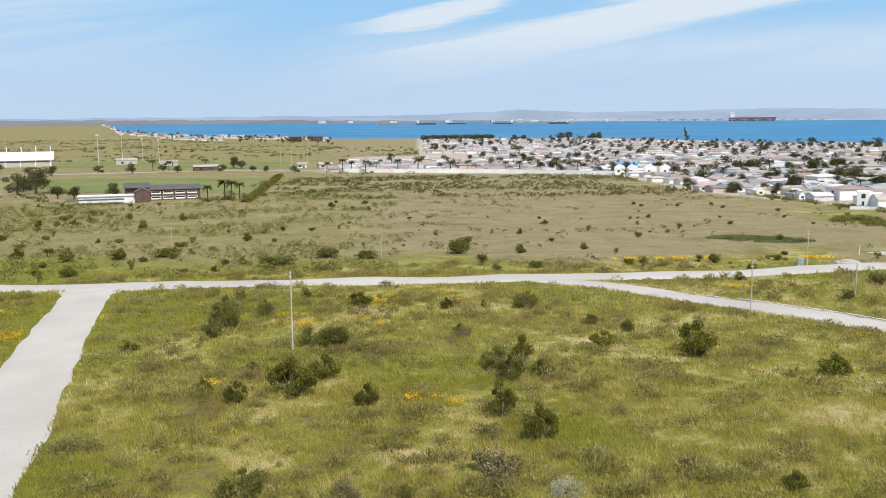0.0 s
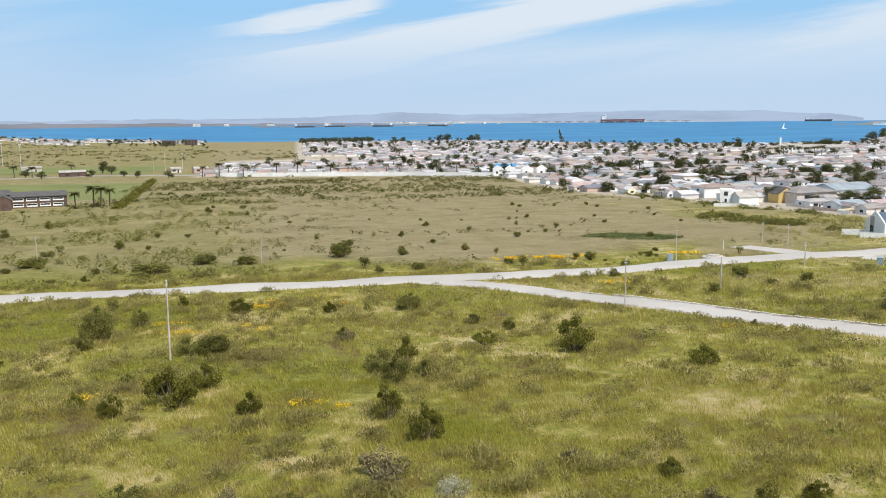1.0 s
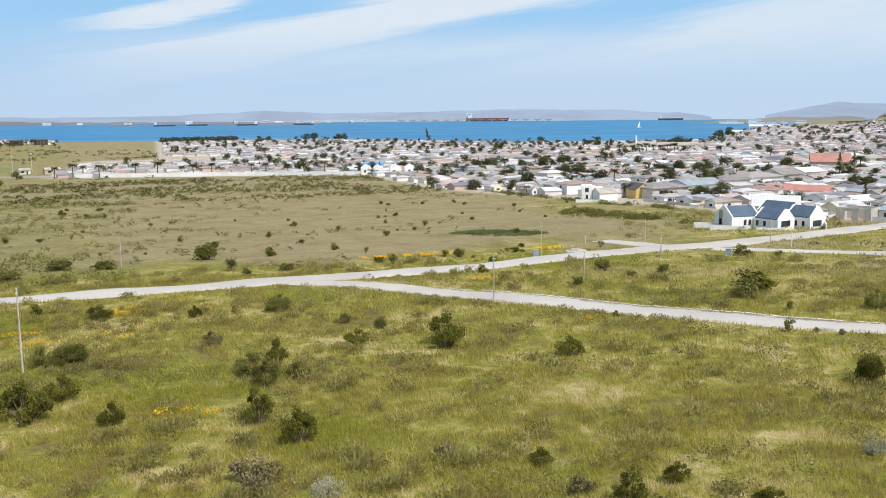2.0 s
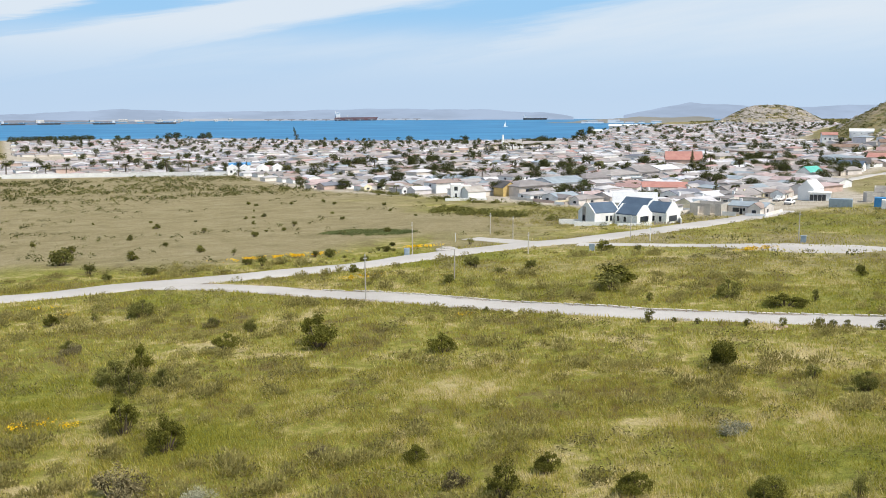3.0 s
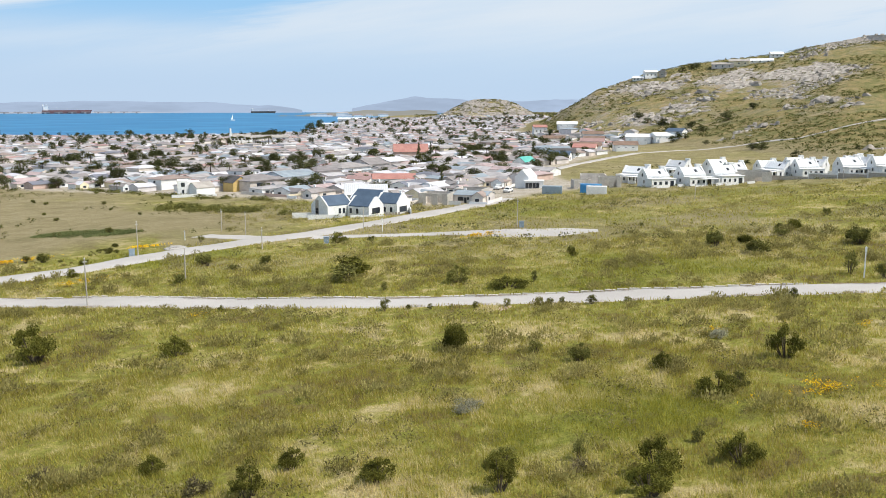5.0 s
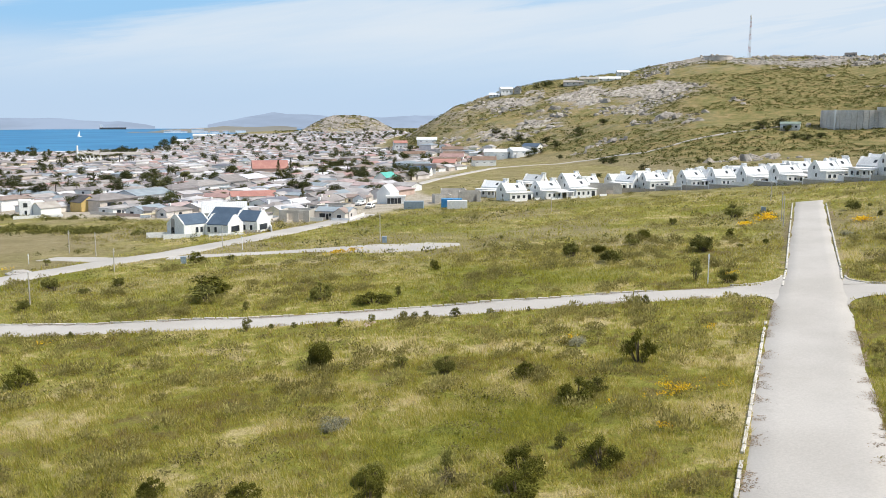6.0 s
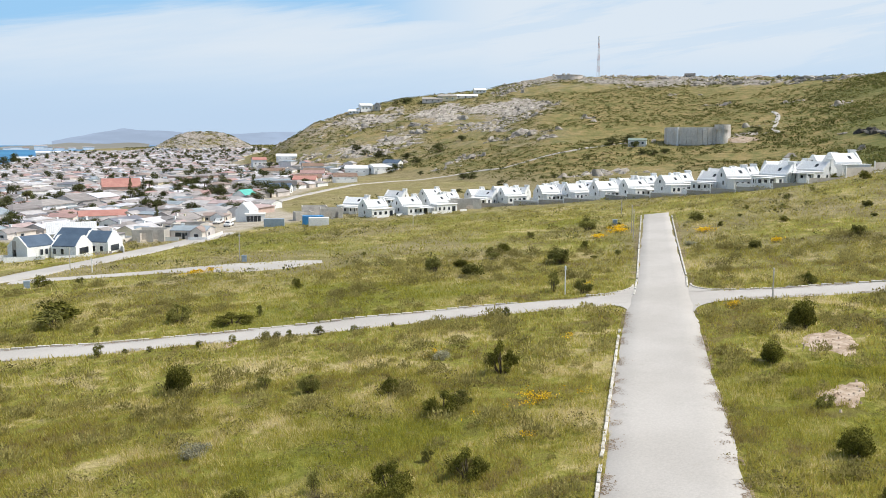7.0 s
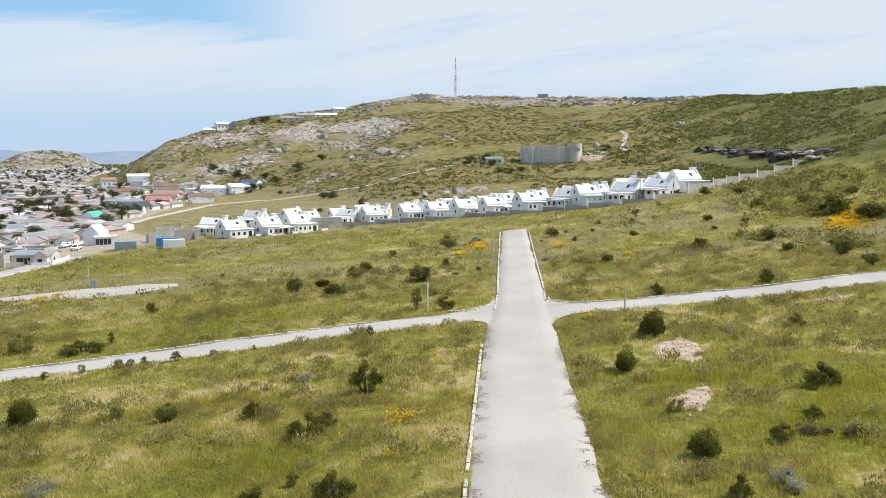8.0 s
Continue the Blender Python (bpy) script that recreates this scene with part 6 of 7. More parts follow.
child("roof", slab_roof(5, 4.4, 2.3, 1.5, .2, .14).mesh("roof", M["dark_sheet"]), ob, at=pose(0, 0, 0, 0, 0, -58))
# white hall-like houses with rounded gables before the blue building
for x, y, w in ((77, 386, 4.6), (82, 384, 4.2), (89, 381, 5.0), (95, 378, 5.0)):
    ob = thing("house", "tall white plastered house beside the blue-roofed building", "house", at_ground(x, y, -8))
    child("wall", gable_walls(5, w, 3.0, 1.4).mesh("wall", M["white"]), ob, at=pose(0, 0, 0, 0, 0, 90))
    child("roof", slab_roof(4.8, w, 3.0, 1.4, .05, .12).mesh("roof", M["pale_roof"]), ob, at=pose(0, 0, 0, 0, 0, 90))
    window(ob, (0.9, 1.0), -.6, -2.52, 1.6, 0)
for i, (x, y, w, d, h, mat, lab) in enumerate(((143, 125, 6, 2.6, 2.4, "kiosk", "grey-blue site container"), (146, 115.5, 6, 2.6, 2.4, "pale_roof", "white site container"), (148.5, 119, 6.4, 2.6, 2.6, "blue", "bright blue site container"))):
    ob = thing("container", lab + " on the building site", "container", scaled(at_ground(x, y, -52), .7))
    child("body", Solid().box(-w / 2, -d / 2, -.1, w / 2, d / 2, h).mesh("body", M[mat], .05), ob)
    for k in range(int(w / 0.8)):
        child("rib", Solid().box(-.06, -.05, .15, .06, 0, h - .2).mesh("rib", M[mat]), ob, at=pose(-w / 2 + .4 + k * .8, -d / 2, 0))


# ---- parked vehicles ----
def make_pickup():
    root = thing("pickup", "white pickup parked by the building site", "car", group="parked cars")
    o = [(-2.4, .45), (2.4, .45), (2.4, .95), (1.35, 1.02), (.75, 1.62), (-.55, 1.66), (-.75, 1.05), (-2.4, 1.05)]
    body = Solid().prism(o, -.85, .85)
    child("body", body.mesh("body", M["white"], .05), root)
    child("windscreen", Solid().add([(1.34, -.7, 1.06), (1.34, .7, 1.06), (.80, .62, 1.57), (.80, -.62, 1.57)], [(0, 1, 2, 3)]).mesh("windscreen", M["glass"]), root)
    child("side_window", Solid().box(-.5, -.87, 1.1, .7, .87, 1.5).mesh("side_window", M["glass"]), root)
    for x in (-1.5, 1.5):
        for y in (-.82, .82):
            child("wheel", Solid().tube((x, y - .11, .36), (x, y + .11, .36), .36, .36, 14).mesh("wheel", M["frame"]), root)
    return root


pickup = make_pickup()
for x, y, t in ((130.5, 131.5, 35), (148, 146, 20), (136, 141, 30), (143, 138, 205)):
    put_copy(pickup, scaled(at_ground(x, y, t, .02), 1 / UNIT))
# ---- poles, boxes and kerbs by the roads ----
def make_pole(height, lamp_arm):
    root = thing("street_pole", "slim weathered wooden street pole in the grass", "pole", group="street poles")
    child("shaft", Solid().tube((0, 0, -.4), (0.02, 0, height), .075, .05, 9).mesh("shaft", M["wood"]), root)
    child("cap", Solid().tube((.02, 0, height), (.02, 0, height + .07), .075, .05, 9).mesh("cap", M["steel"]), root)
    if lamp_arm:
        child("arm", Solid().tube((0, 0, height - .15), (.55, 0, height + .08), .025, .025, 6).mesh("arm", M["steel"]), root)
        child("lamp_head", Solid().box(.5, -.08, height + .03, .9, .08, height + .12).mesh("lamp_head", M["steel"], .02), root, "grey street-lamp head")
    else:
        child("bracket", Solid().box(-.18, -.03, height - .35, .18, .03, height - .28).mesh("bracket", M["steel"]), root)
    return root


poles = {h: make_pole(h, False) for h in (6.1, 4.4, 4.0, 3.4, 2.8)}
for x, y, h, t in ((-11.7, 66.8, 6.1, 80), (28.9, 81.6, 4.4, 170), (41.2, 87, 3.4, 30), (45.9, 110.3, 4.4, 200), (-9.0, 128.2, 4.0, 90), (-41, 132.7, 4.4, 60), (66.8, 127.4, 3.4, 0), (66.3, 118.9, 3.4, 40), (80.2, 107.8, 3.4, 120), (139.6, 88.2, 2.8, 0),
                   (118.6, 38.9, 4.0, 190), (124.1, 41.0, 4.0, 200), (94.9, 89.6, 4.0, 100), (78, 13.3, 2.8, 0), (177, 78.5, 2.8, 0), (150, 51.5, 3.4, 0), (59, 101.6, 2.8, 20)):
    put_copy(poles[h], at_ground(x, y, t, .0))


def make_post(height):
    root = thing("marker_post", "thin white marker post in the verge", "post", group="marker posts")
    child("shaft", Solid().box(-.05, -.05, -.3, .05, .05, height).mesh("shaft", M["white"], .01), root)
    child("plate", Solid().box(-.09, -.065, height - .45, .09, -.05, height - .05).mesh("plate", M["white"]), root, "small white plate")
    return root


post = make_post(2.8)
for x, y, s in ((78.4, 32.3, 1.0), (80, 102.9, .75), (57.5, 121, .5)):
    put_copy(post, scaled(at_ground(x, y, -60), 1, 1, s))


def make_kiosk():
    root = thing("electrical_kiosk", "blue-grey steel electrical kiosk beside the road", "kiosk", group="electrical kiosks")
    child("body", Solid().box(-.45, -.3, 0, .45, .3, 1.1).mesh("body", M["kiosk"], .03), root)
    child("roof", Solid().box(-.5, -.36, 1.1, .5, .36, 1.18).mesh("roof", M["kiosk"], .02), root)
    child("plinth", Solid().box(-.5, -.35, -.3, .5, .35, .05).mesh("plinth", M["grey_wall"]), root)
    for x in (-.22, .22):
        d = child("door", Solid().box(x - .2, -.325, .1, x + .2, -.3, 1.02).mesh("door", M["kiosk"], .01), root)
        child("handle", Solid().box(x - .02, -.36, .5, x + .02, -.325, .62).mesh("handle", M["steel"]), d)
    return root


kiosk = make_kiosk()
for x, y, t in ((45.2, 110.6, -20), (94.3, 88.2, -45), (133.4, 46.8, -70), (67.5, 99.2, -35)):
    put_copy(kiosk, scaled(at_ground(x, y, t), .8))

kerb_mesh = Solid().box(-.47, -.09, -.15, .47, .09, .13).mesh("kerb", M["kerb"], .025)


def kerbs(key, side, off, t0, t1):
    """Kerb stones along one side of a road, between two distances along it."""
    line, width, ob = ROADS[key]
    run, rg = 0.0, np.random.default_rng(len(key) + side)
    for (ax, ay, *_), (bx, by, *_) in zip(line, line[1:]):
        ln = math.hypot(bx - ax, by - ay)
        k = int(ln)
        for i in range(k):
            at = run + i
            if not t0 <= at <= t1 or rg.uniform() < 0.05:
                continue
            f = (i + .5) / k
            x, y = ax + (bx - ax) * f, ay + (by - ay) * f
            x, y = x - side * (by - ay) / ln * off, y + side * (bx - ax) / ln * off
            ang = math.degrees(math.atan2(by - ay, bx - ax)) + rg.uniform(-2.5, 2.5)
            child("kerb", kerb_mesh, ob, at=pose(x, y, float(ground_z(x, y)) + .01 + rg.uniform(-.02, .02), rg.uniform(-3, 3), 0, ang))
        run += ln


kerbs("main", 1, 3.08, 125.5, 162.5)
kerbs("main", 1, 2.42, 176.5, 246.5)
kerbs("main", -1, 2.42, 180.5, 242.5)
kerbs("cross", 1, 2.32, 20, 92)
kerbs("cross", 1, 2.35, 112, 140)

# curved kerbs round the far corners of the crossing
for curve in (CORNERS[0], CORNERS[2]):
    for p, q in zip(curve[::2], curve[2::2]):
        mid, d = (p + q) / 2, q - p
        child("kerb", kerb_mesh, ROADS["cross"][2], at=scaled(pose(mid.x, mid.y, float(ground_z(mid.x, mid.y)) + .02, 0, 0, math.degrees(math.atan2(d.y, d.x))), d.length / .98, 1, 1))
rng = np.random.default_rng(51)
# blown leaves and tufts at the edges of the gravel
xs, ys = [], []
for key, off in (("main", 2.8), ("main", -2.85), ("cross", 2.0), ("cross", -2.1)):
    line = ROADS[key][0]
    for (ax, ay, *_), (bx, by, *_) in zip(line[2 if key == "main" else 1:], line[3 if key == "main" else 2:]):
        k = int(math.hypot(bx - ax, by - ay) * 110)
        f = rng.uniform(0, 1, k)
        nx, ny = -(by - ay), bx - ax
        ln = math.hypot(nx, ny)
        o = off - math.copysign(1, off) * np.abs(rng.normal(0, 0.38, k)) + .25 * math.copysign(1, off)
        x, y = ax + (bx - ax) * f + nx / ln * o, ay + (by - ay) * f + ny / ln * o
        keep = (fbm(x / 1.3, y / 1.3, 71, 3) > 0.02 + 0.5 * np.maximum(0, abs(off) - abs(o) - .1)) & (np.hypot(x - 77.9, y - 22.8) > 6.5)
        xs.append(x[keep])
        ys.append(y[keep])
x, y = np.concatenate(xs), np.concatenate(ys)
v, q = cards(rng, np.stack([x, y, ground_z(x, y) + .09], 1), 0.058, 25.0)
stuff("leaf_litter", v, q, M["litter"], "dry leaf litter along the gravel edges", "litter")


# dry brown grass along the ragged edge of the main road
f = rng.uniform(0, 1, 150)
x, y = 33 + 41 * f + .295 * 3.35, 8.8 + 12.6 * f - .955 * 3.35
x, y = x + .295 * rng.normal(0, .3, 150), y - .955 * rng.normal(0, .3, 150)
keep = fbm(x / 2.5, y / 2.5, 73, 2) > -0.05
x, y = x[keep], y[keep]
v, q = twigs(rng, x, y, rng.uniform(.45, 1.0, len(x)), 80, .16)
stuff("dry_grass", v, q, M["scrub"], "dry brown grass along the gravel edge", "grass")


def patch(name, x, y, rx, ry, turn, mat, label, category, lift=.05):
    """A draped patch with a wandering outline."""
    verts, faces = [], []
    rings, segs = 5, 36
    for i in range(rings + 1):
        for j in range(segs):
            a = 2 * math.pi * j / segs
            k = i / rings * (.95 + .32 * float(fbm(math.cos(a) * 2 + x, math.sin(a) * 2 + y, 5, 3)))
            u, w = rx * k * math.cos(a), ry * k * math.sin(a)
            px, py = x + u * math.cos(turn) - w * math.sin(turn), y + u * math.sin(turn) + w * math.cos(turn)
            verts.append((px, py, float(ground_z(px, py)) + (lift if i < rings else -.05)))
    for i in range(rings):
        faces += [(i * segs + j, (i + 1) * segs + j, (i + 1) * segs + (j + 1) % segs, i * segs + (j + 1) % segs) for j in range(segs)]
    return tagged(new(name, mesh_of(name, verts, faces, mat, True)), label, category, kind="structure")


patch("bare_earth", 64, 6.9, 4.2, 2.1, .12, M["earth"], "bare pinkish earth in the grass", "earth")
patch("bare_earth", 51.8, 4.8, 2.9, 1.4, .1, M["earth"], "bare pinkish earth in the grass", "earth")
patch("bare_earth", 51, 57.5 - 8, 0.01 + 1.2, .6, .4, M["earth"], "bare pinkish earth in the grass", "earth")
patch("bare_earth", 84, -3.5, 2.6, .8, -1.0, M["earth"], "bare pinkish earth in the grass", "earth")
rg = np.random.default_rng(18)
for cx, cy, rx, ry in ((64, 6.9, 2.6, 1.4), (51.8, 4.8, 1.8, 1.0), (84, -3.5, 1.6, 1.0)):
    stones = Solid()
    for k in range(38):
        x, y, s = rg.normal(cx, rx * .7), rg.normal(cy, ry * .7), rg.uniform(.03, .11)
        z = float(ground_z(x, y))
        stones.tube((x - s * .3, y, z - .05), (x + s * .2, y + s * .2, z + .05 + s * .8), s, s * .55, 5)
    tagged(new("stones", stones.mesh("stones", M["earth"])), "loose small stones on the bare earth", "stones", kind="stuff")
ob = thing("rubble_heap", "small heap of pale rubble beside the road", "rubble", at_ground(52.1, 112.6))
rg = np.random.default_rng(8)
heap = Solid()
for k in range(60):
    a, r = rg.uniform(0, 6.28), 1.5 * math.sqrt(rg.uniform())
    s = rg.uniform(.1, .3)
    heap.box(r * math.cos(a) - s, r * math.sin(a) * .7 - s, -.1, r * math.cos(a) + s, r * math.sin(a) * .7 + s, .1 + .55 * (1 - r / 1.6) * rg.uniform(.6, 1.1))
ob2 = child("rubble", heap.mesh("rubble", M["road"], .03), ob)
# a fresh green strip in the dry field
rg = np.random.default_rng(9)
f, g = rg.uniform(0, 1, 900), rg.uniform(-1, 1, 900) * np.sqrt(rg.uniform(0, 1, 900))
x, y = 45 + 13 * f + 2.2 * g, 148 - 9.5 * f + 6.5 * g * np.sin(math.pi * (.1 + .8 * f))
v, q = hummocks(rg, x, y, rg.uniform(.6, 1.2, 900), 24, .10, .16)
stuff("reeds", v, q, M["reed"], "fresh green reeds in a damp hollow of the field", "reeds")

# ---- school, playing field and grandstand ----
def drape(name, corners, n, mat, label, category, lift=.12):
    """A quadrilateral laid on the ground."""
    (a, b, c, d) = [np.array(p, float) for p in corners]
    f = np.linspace(0, 1, n)
    u, w = np.meshgrid(f, f, indexing="ij")
    p = (a * (1 - u[..., None]) + b * u[..., None]) * (1 - w[..., None]) + (d * (1 - u[..., None]) + c * u[..., None]) * w[..., None]
    x, y = p[..., 0].ravel(), p[..., 1].ravel()
    i, j = np.meshgrid(np.arange(n - 1), np.arange(n - 1), indexing="ij")
    q = np.stack([i * n + j, (i + 1) * n + j, (i + 1) * n + j + 1, i * n + j + 1], -1).reshape(-1, 4)
    return tagged(new(name, quick_mesh(name, np.stack([x, y, ground_z(x, y) + lift], 1), q, mat, True)), label, category, kind="structure")


drape("sports_field", [(-205, 432), (-150, 326), (-66, 303), (-80, 408)], 30, M["lawn"], "mown green playing field behind the school", "lawn")
drape("sports_field", [(-270, 640), (-250, 560), (-95, 500), (-95, 590)], 30, M["lawn"], "mown green sports ground by the grandstand", "lawn")
tagged(strip("road", [(-300, 440), (-240, 458), (-175, 478), (-119, 490), (-76, 474), (-20, 441), (30, 419), (76, 386)], 7, M["tar"], .15, .1, 6, 3), "pale tarred street before the town", "road", kind="structure")
tagged(strip("track", [(205, 182), (243, 200.6), (289, 219.4), (318, 230)], 3.6, M["road"], .15, .2, 3, 4), "pale gravel street along the edge of the town", "road", kind="structure")
tagged(strip("track", [(318, 230), (342, 226), (358, 214.6), (363, 196), (356, 178), (372, 160), (398, 138), (412, 128)], 2.4, M["road"], .2, .2, 3, 5), "sandy track up the hillside", "track", kind="structure")
tagged(strip("track", [(417, 72), (440, 78.4), (484, 84), (500, 90)], 2.2, M["road"], .2, .2, 3, 6), "sandy track up the hillside", "track", kind="structure")


def build_school():
    root = thing("school", "brown face-brick school with dark roofs and white window bands", "school", scaled(at_ground(-83.5, 276, 18), .86, .86, .74))
    child("block", Solid().box(-9, 0, -1, 9, 8, 4.6).mesh("block", M["brick"]), root)
    child("roof", Solid().add([(-9.4, -.5, 4.4), (9.4, -.5, 4.4), (9.4, 8.5, 5.6), (-9.4, 8.5, 5.6), (-9.4, -.5, 4.65), (9.4, -.5, 4.65), (9.4, 8.5, 5.85), (-9.4, 8.5, 5.85)], [(3, 2, 1, 0), (4, 5, 6, 7), (0, 1, 5, 4), (2, 3, 7, 6), (1, 2, 6, 5), (3, 0, 4, 7)]).mesh("roof", M["dark_sheet"]), root)
    for z in (1.1, 3.3):
        for x in (-6.4, -2.2, 2.0, 6.2):
            b = child("window_band", Solid().box(x - 1.7, -.1, z - .65, x + 1.7, .02, z + .65).mesh("window_band", M["white"]), root, "white window band")
            child("pane", Solid().box(x - 1.55, -.13, z - .1, x + 1.55, -.1, z + .5).mesh("pane", M["glass"]), b)
    child("hall", Solid().box(-17, 2, -1, -9.05, 14, 5.4).mesh("hall", M["brick"]), root)
    child("hall_roof", slab_roof(8.5, 13, 5.4, 1.4, .4).mesh("hall_roof", M["dark_sheet"]), root, at=pose(-13, 8, 0))
    child("low_wing", Solid().box(-32, -6, -1, -13, -1, 3.0).mesh("low_wing", M["wall"]), root, "long low plastered wing")
    child("low_roof", Solid().box(-32.4, -6.4, 3.0, -12.6, -.6, 3.25).mesh("low_roof", M["pale_roof"]), root)
    child("carport", Solid().box(-36, -11, 1.9, -17, -7, 2.15).mesh("carport", M["dark_sheet"]), root, "dark carport roof")
    for x in (-35.5, -29, -23, -17.5):
        child("carport_post", Solid().box(x - .08, -10.8, -1, x + .08, -10.6, 1.9).mesh("carport_post", M["steel"]), root)
    child("gable_block", gable_walls(9, 5, 4.2, 1.6).mesh("gable_block", M["brick"]), root, at=pose(-11, -3, 0, 0, 0, 90))
    child("gable_roof", slab_roof(9, 5, 4.2, 1.6, .3).mesh("gable_roof", M["dark_sheet"]), root, at=pose(-11, -3, 0, 0, 0, 90))


build_school()


def build_stand():
    root = thing("grandstand", "long white grandstand with a row of white masts", "grandstand", at_ground(-296, 564, 22))
    child("base", Solid().box(-45, -6, -1, 45, 12, 3).mesh("base", M["grey_wall"]), root)
    child("roof", Solid().add([(-46, -7, 4.2), (46, -7, 4.2), (46, 13, 8.5), (-46, 13, 8.5), (-46, -7, 4.7), (46, -7, 4.7), (46, 13, 9.0), (-46, 13, 9.0)], [(3, 2, 1, 0), (4, 5, 6, 7), (0, 1, 5, 4), (2, 3, 7, 6), (1, 2, 6, 5), (3, 0, 4, 7)]).mesh("roof", M["pale_roof"]), root, "white sloping sheet roof")
    for k in range(11):
        child("mast", Solid().tube((-44 + k * 8.8, 12, 0), (-44 + k * 8.8, 12, 12.5), .35, .25, 8).mesh("mast", M["white"]), root)
        child("column", Solid().tube((-44 + k * 8.8, -6.5, 0), (-44 + k * 8.8, -6.5, 4.3), .25, .25, 6).mesh("column", M["white"]), root)


build_stand()


def make_flood():
    root = thing("floodlight_mast", "tall steel floodlight mast by the sports ground", "floodlight", group="floodlight masts")
    child("shaft", Solid().tube((0, 0, -.5), (0, 0, 20), .24, .11, 8).mesh("shaft", M["steel"]), root)
    child("lamp_rack", Solid().box(-.9, -.12, 19, .9, .12, 20).mesh("lamp_rack", M["steel"], .05), root, "rack of floodlights")
    return root


flood = make_flood()
for x, y, s in ((-226.7, 587.6, 1.0), (-215, 599, 1.0), (-218.8, 651, .8), (-190, 598, .8), (-88, 520, .45), (-80, 530, .5), (-98, 540, .4)):
    put_copy(flood, scaled(at_ground(x, y, 15), s))
for x, y, w, d, h, mat, lab in ((-130, 489, 17, 8, 3.2, "brick", "low brick clubhouse with a pale roof"), (-209, 590, 17, 9, 4, "grey_wall", "plain grey sports pavilion with a pale roof"), (-172, 560, 14, 7, 3, "grey_wall", "plain grey sports pavilion with a pale roof"), (-166, 308, 16, 10, 4.0, "kiosk", "blue-grey shed beside the school"), (-66, 500, 10, 7, 3, "wall", "small pale farm building"), (-80, 505, 7, 5, 2.8, "wall", "small pale farm building")):
    ob = thing("building", lab, "building", scaled(at_ground(x, y, 18), .78))
    child("wall", Solid().box(-w / 2, -d / 2, -1, w / 2, d / 2, h).mesh("wall", M[mat]), ob)
    child("roof", slab_roof(w, d, h, 1.1, .4).mesh("roof", M["fence_wall"] if mat != "kiosk" else M["dark_sheet"]), ob)
    child("window", PANES[(2.2, 1.3)], ob, at=pose(-w * .2, -d / 2, 1.6))
    child("door", PANES[(0.9, 2.0)], ob, at=pose(w * .2, -d / 2, 1.0))
# trees round the school
for x, y, s, k in ((-145, 316, 2.1, 0), (-150, 313, 1.7, 1), (-119, 286, 1.0, 2), (-108, 292, 1.1, 0), (-102, 296, .9, 1), (-126, 290, 1.0, 2), (-156, 330, 1.1, 1), (-164, 470, 1.2, 0), (-185, 478, 1.0, 1), (-152, 484, 1.0, 2), (-140, 470, .9, 0), (-118, 478, .9, 1), (-100, 470, .8, 2), (-92, 462, .8, 0), (-200, 455, 1.2, 2), (-215, 462, 1.1, 1), (-122, 520, 1.5, 0), (-114, 505, 1.1, 2), (-75, 452, .9, 1), (-250, 500, 1.2, 2), (-262, 470, 1.1, 1)):
    put_copy(trees[k], scaled(at_ground(x, y, x * 13, .2), s))
for x, y, s in ((-70.5, 266, .95), (-66.5, 270, 1.2), (-64.0, 268, 1.15), (-62.5, 272, 1.0), (-150, 488, 1.1), (-160, 492, 1.2), (-133, 500, 1.2)):
    put_copy(palms[int(x) % 2], scaled(at_ground(x, y, x * 17, .1), s))
rg = np.random.default_rng(12)
f = rg.uniform(0, 1, 900)
x, y = -57.5 - 19.5 * f + rg.normal(0, .6, 900), 259 + 163 * f + rg.normal(0, .6, 900)
v, q = hummocks(rg, x, y, rg.uniform(1.6, 2.4, 900), 16, .13, .75)
stuff("hedge", v, q, M["bush_green"], "long clipped green hedge beside the playing field", "hedge")

# ---- the hill: rocks, reservoir, mast, houses ----
def rock_mesh(seed, mat, flat=.7, blocks=1):
    """An angular rock, or an outcrop of several blocks split by joints."""
    rg = np.random.default_rng(seed)
    bm = bmesh.new()
    for k in range(blocks):
        c = rg.normal(0, .42, 3) * [1.3, .7, .35] if blocks > 1 else np.zeros(3)
        s = rg.uniform(.35, .7) if blocks > 1 else 1.0
        tilt = Euler((rg.uniform(-.3, .3), rg.uniform(-.3, .3), rg.uniform(0, 6.28))).to_matrix()
        vs = []
        for i in range(15):
            d = rg.normal(size=3)
            d /= np.abs(d).max() ** .6 * np.linalg.norm(d) ** .4
            vs.append(bm.verts.new(Vector(c) + tilt @ Vector(d * s * [1.0, .75, flat])))
        hull = bmesh.ops.convex_hull(bm, input=vs)
        loose = [g for g in hull["geom_interior"] if isinstance(g, bmesh.types.BMVert)]
        bmesh.ops.delete(bm, geom=loose, context="VERTS")
    bmesh.ops.triangulate(bm, faces=bm.faces[:])
    me = bpy.data.meshes.new("rock")
    bm.to_mesh(me)
    bm.free()
    me.materials.append(mat)
    return me


rocks = [rock_mesh(500 + i, M["rock"], .55 + .12 * i) for i in range(5)]


def rock_field(name, x, y, size, label, mat, seed):
    """Rocks of one slope joined into one."""
    rg = np.random.default_rng(seed)
    z = ground_z(x, y)
    vs, qs, k = [], [], 0
    base = []
    for me in rocks:
        co = np.empty(len(me.vertices) * 3)
        me.vertices.foreach_get("co", co)
        ix = np.empty(len(me.polygons) * 3, int)
        me.polygons.foreach_get("vertices", ix)
        base.append((co.reshape(-1, 3), ix.reshape(-1, 3)))
    for i in range(len(x)):
        co, ix = base[rg.integers(5)]
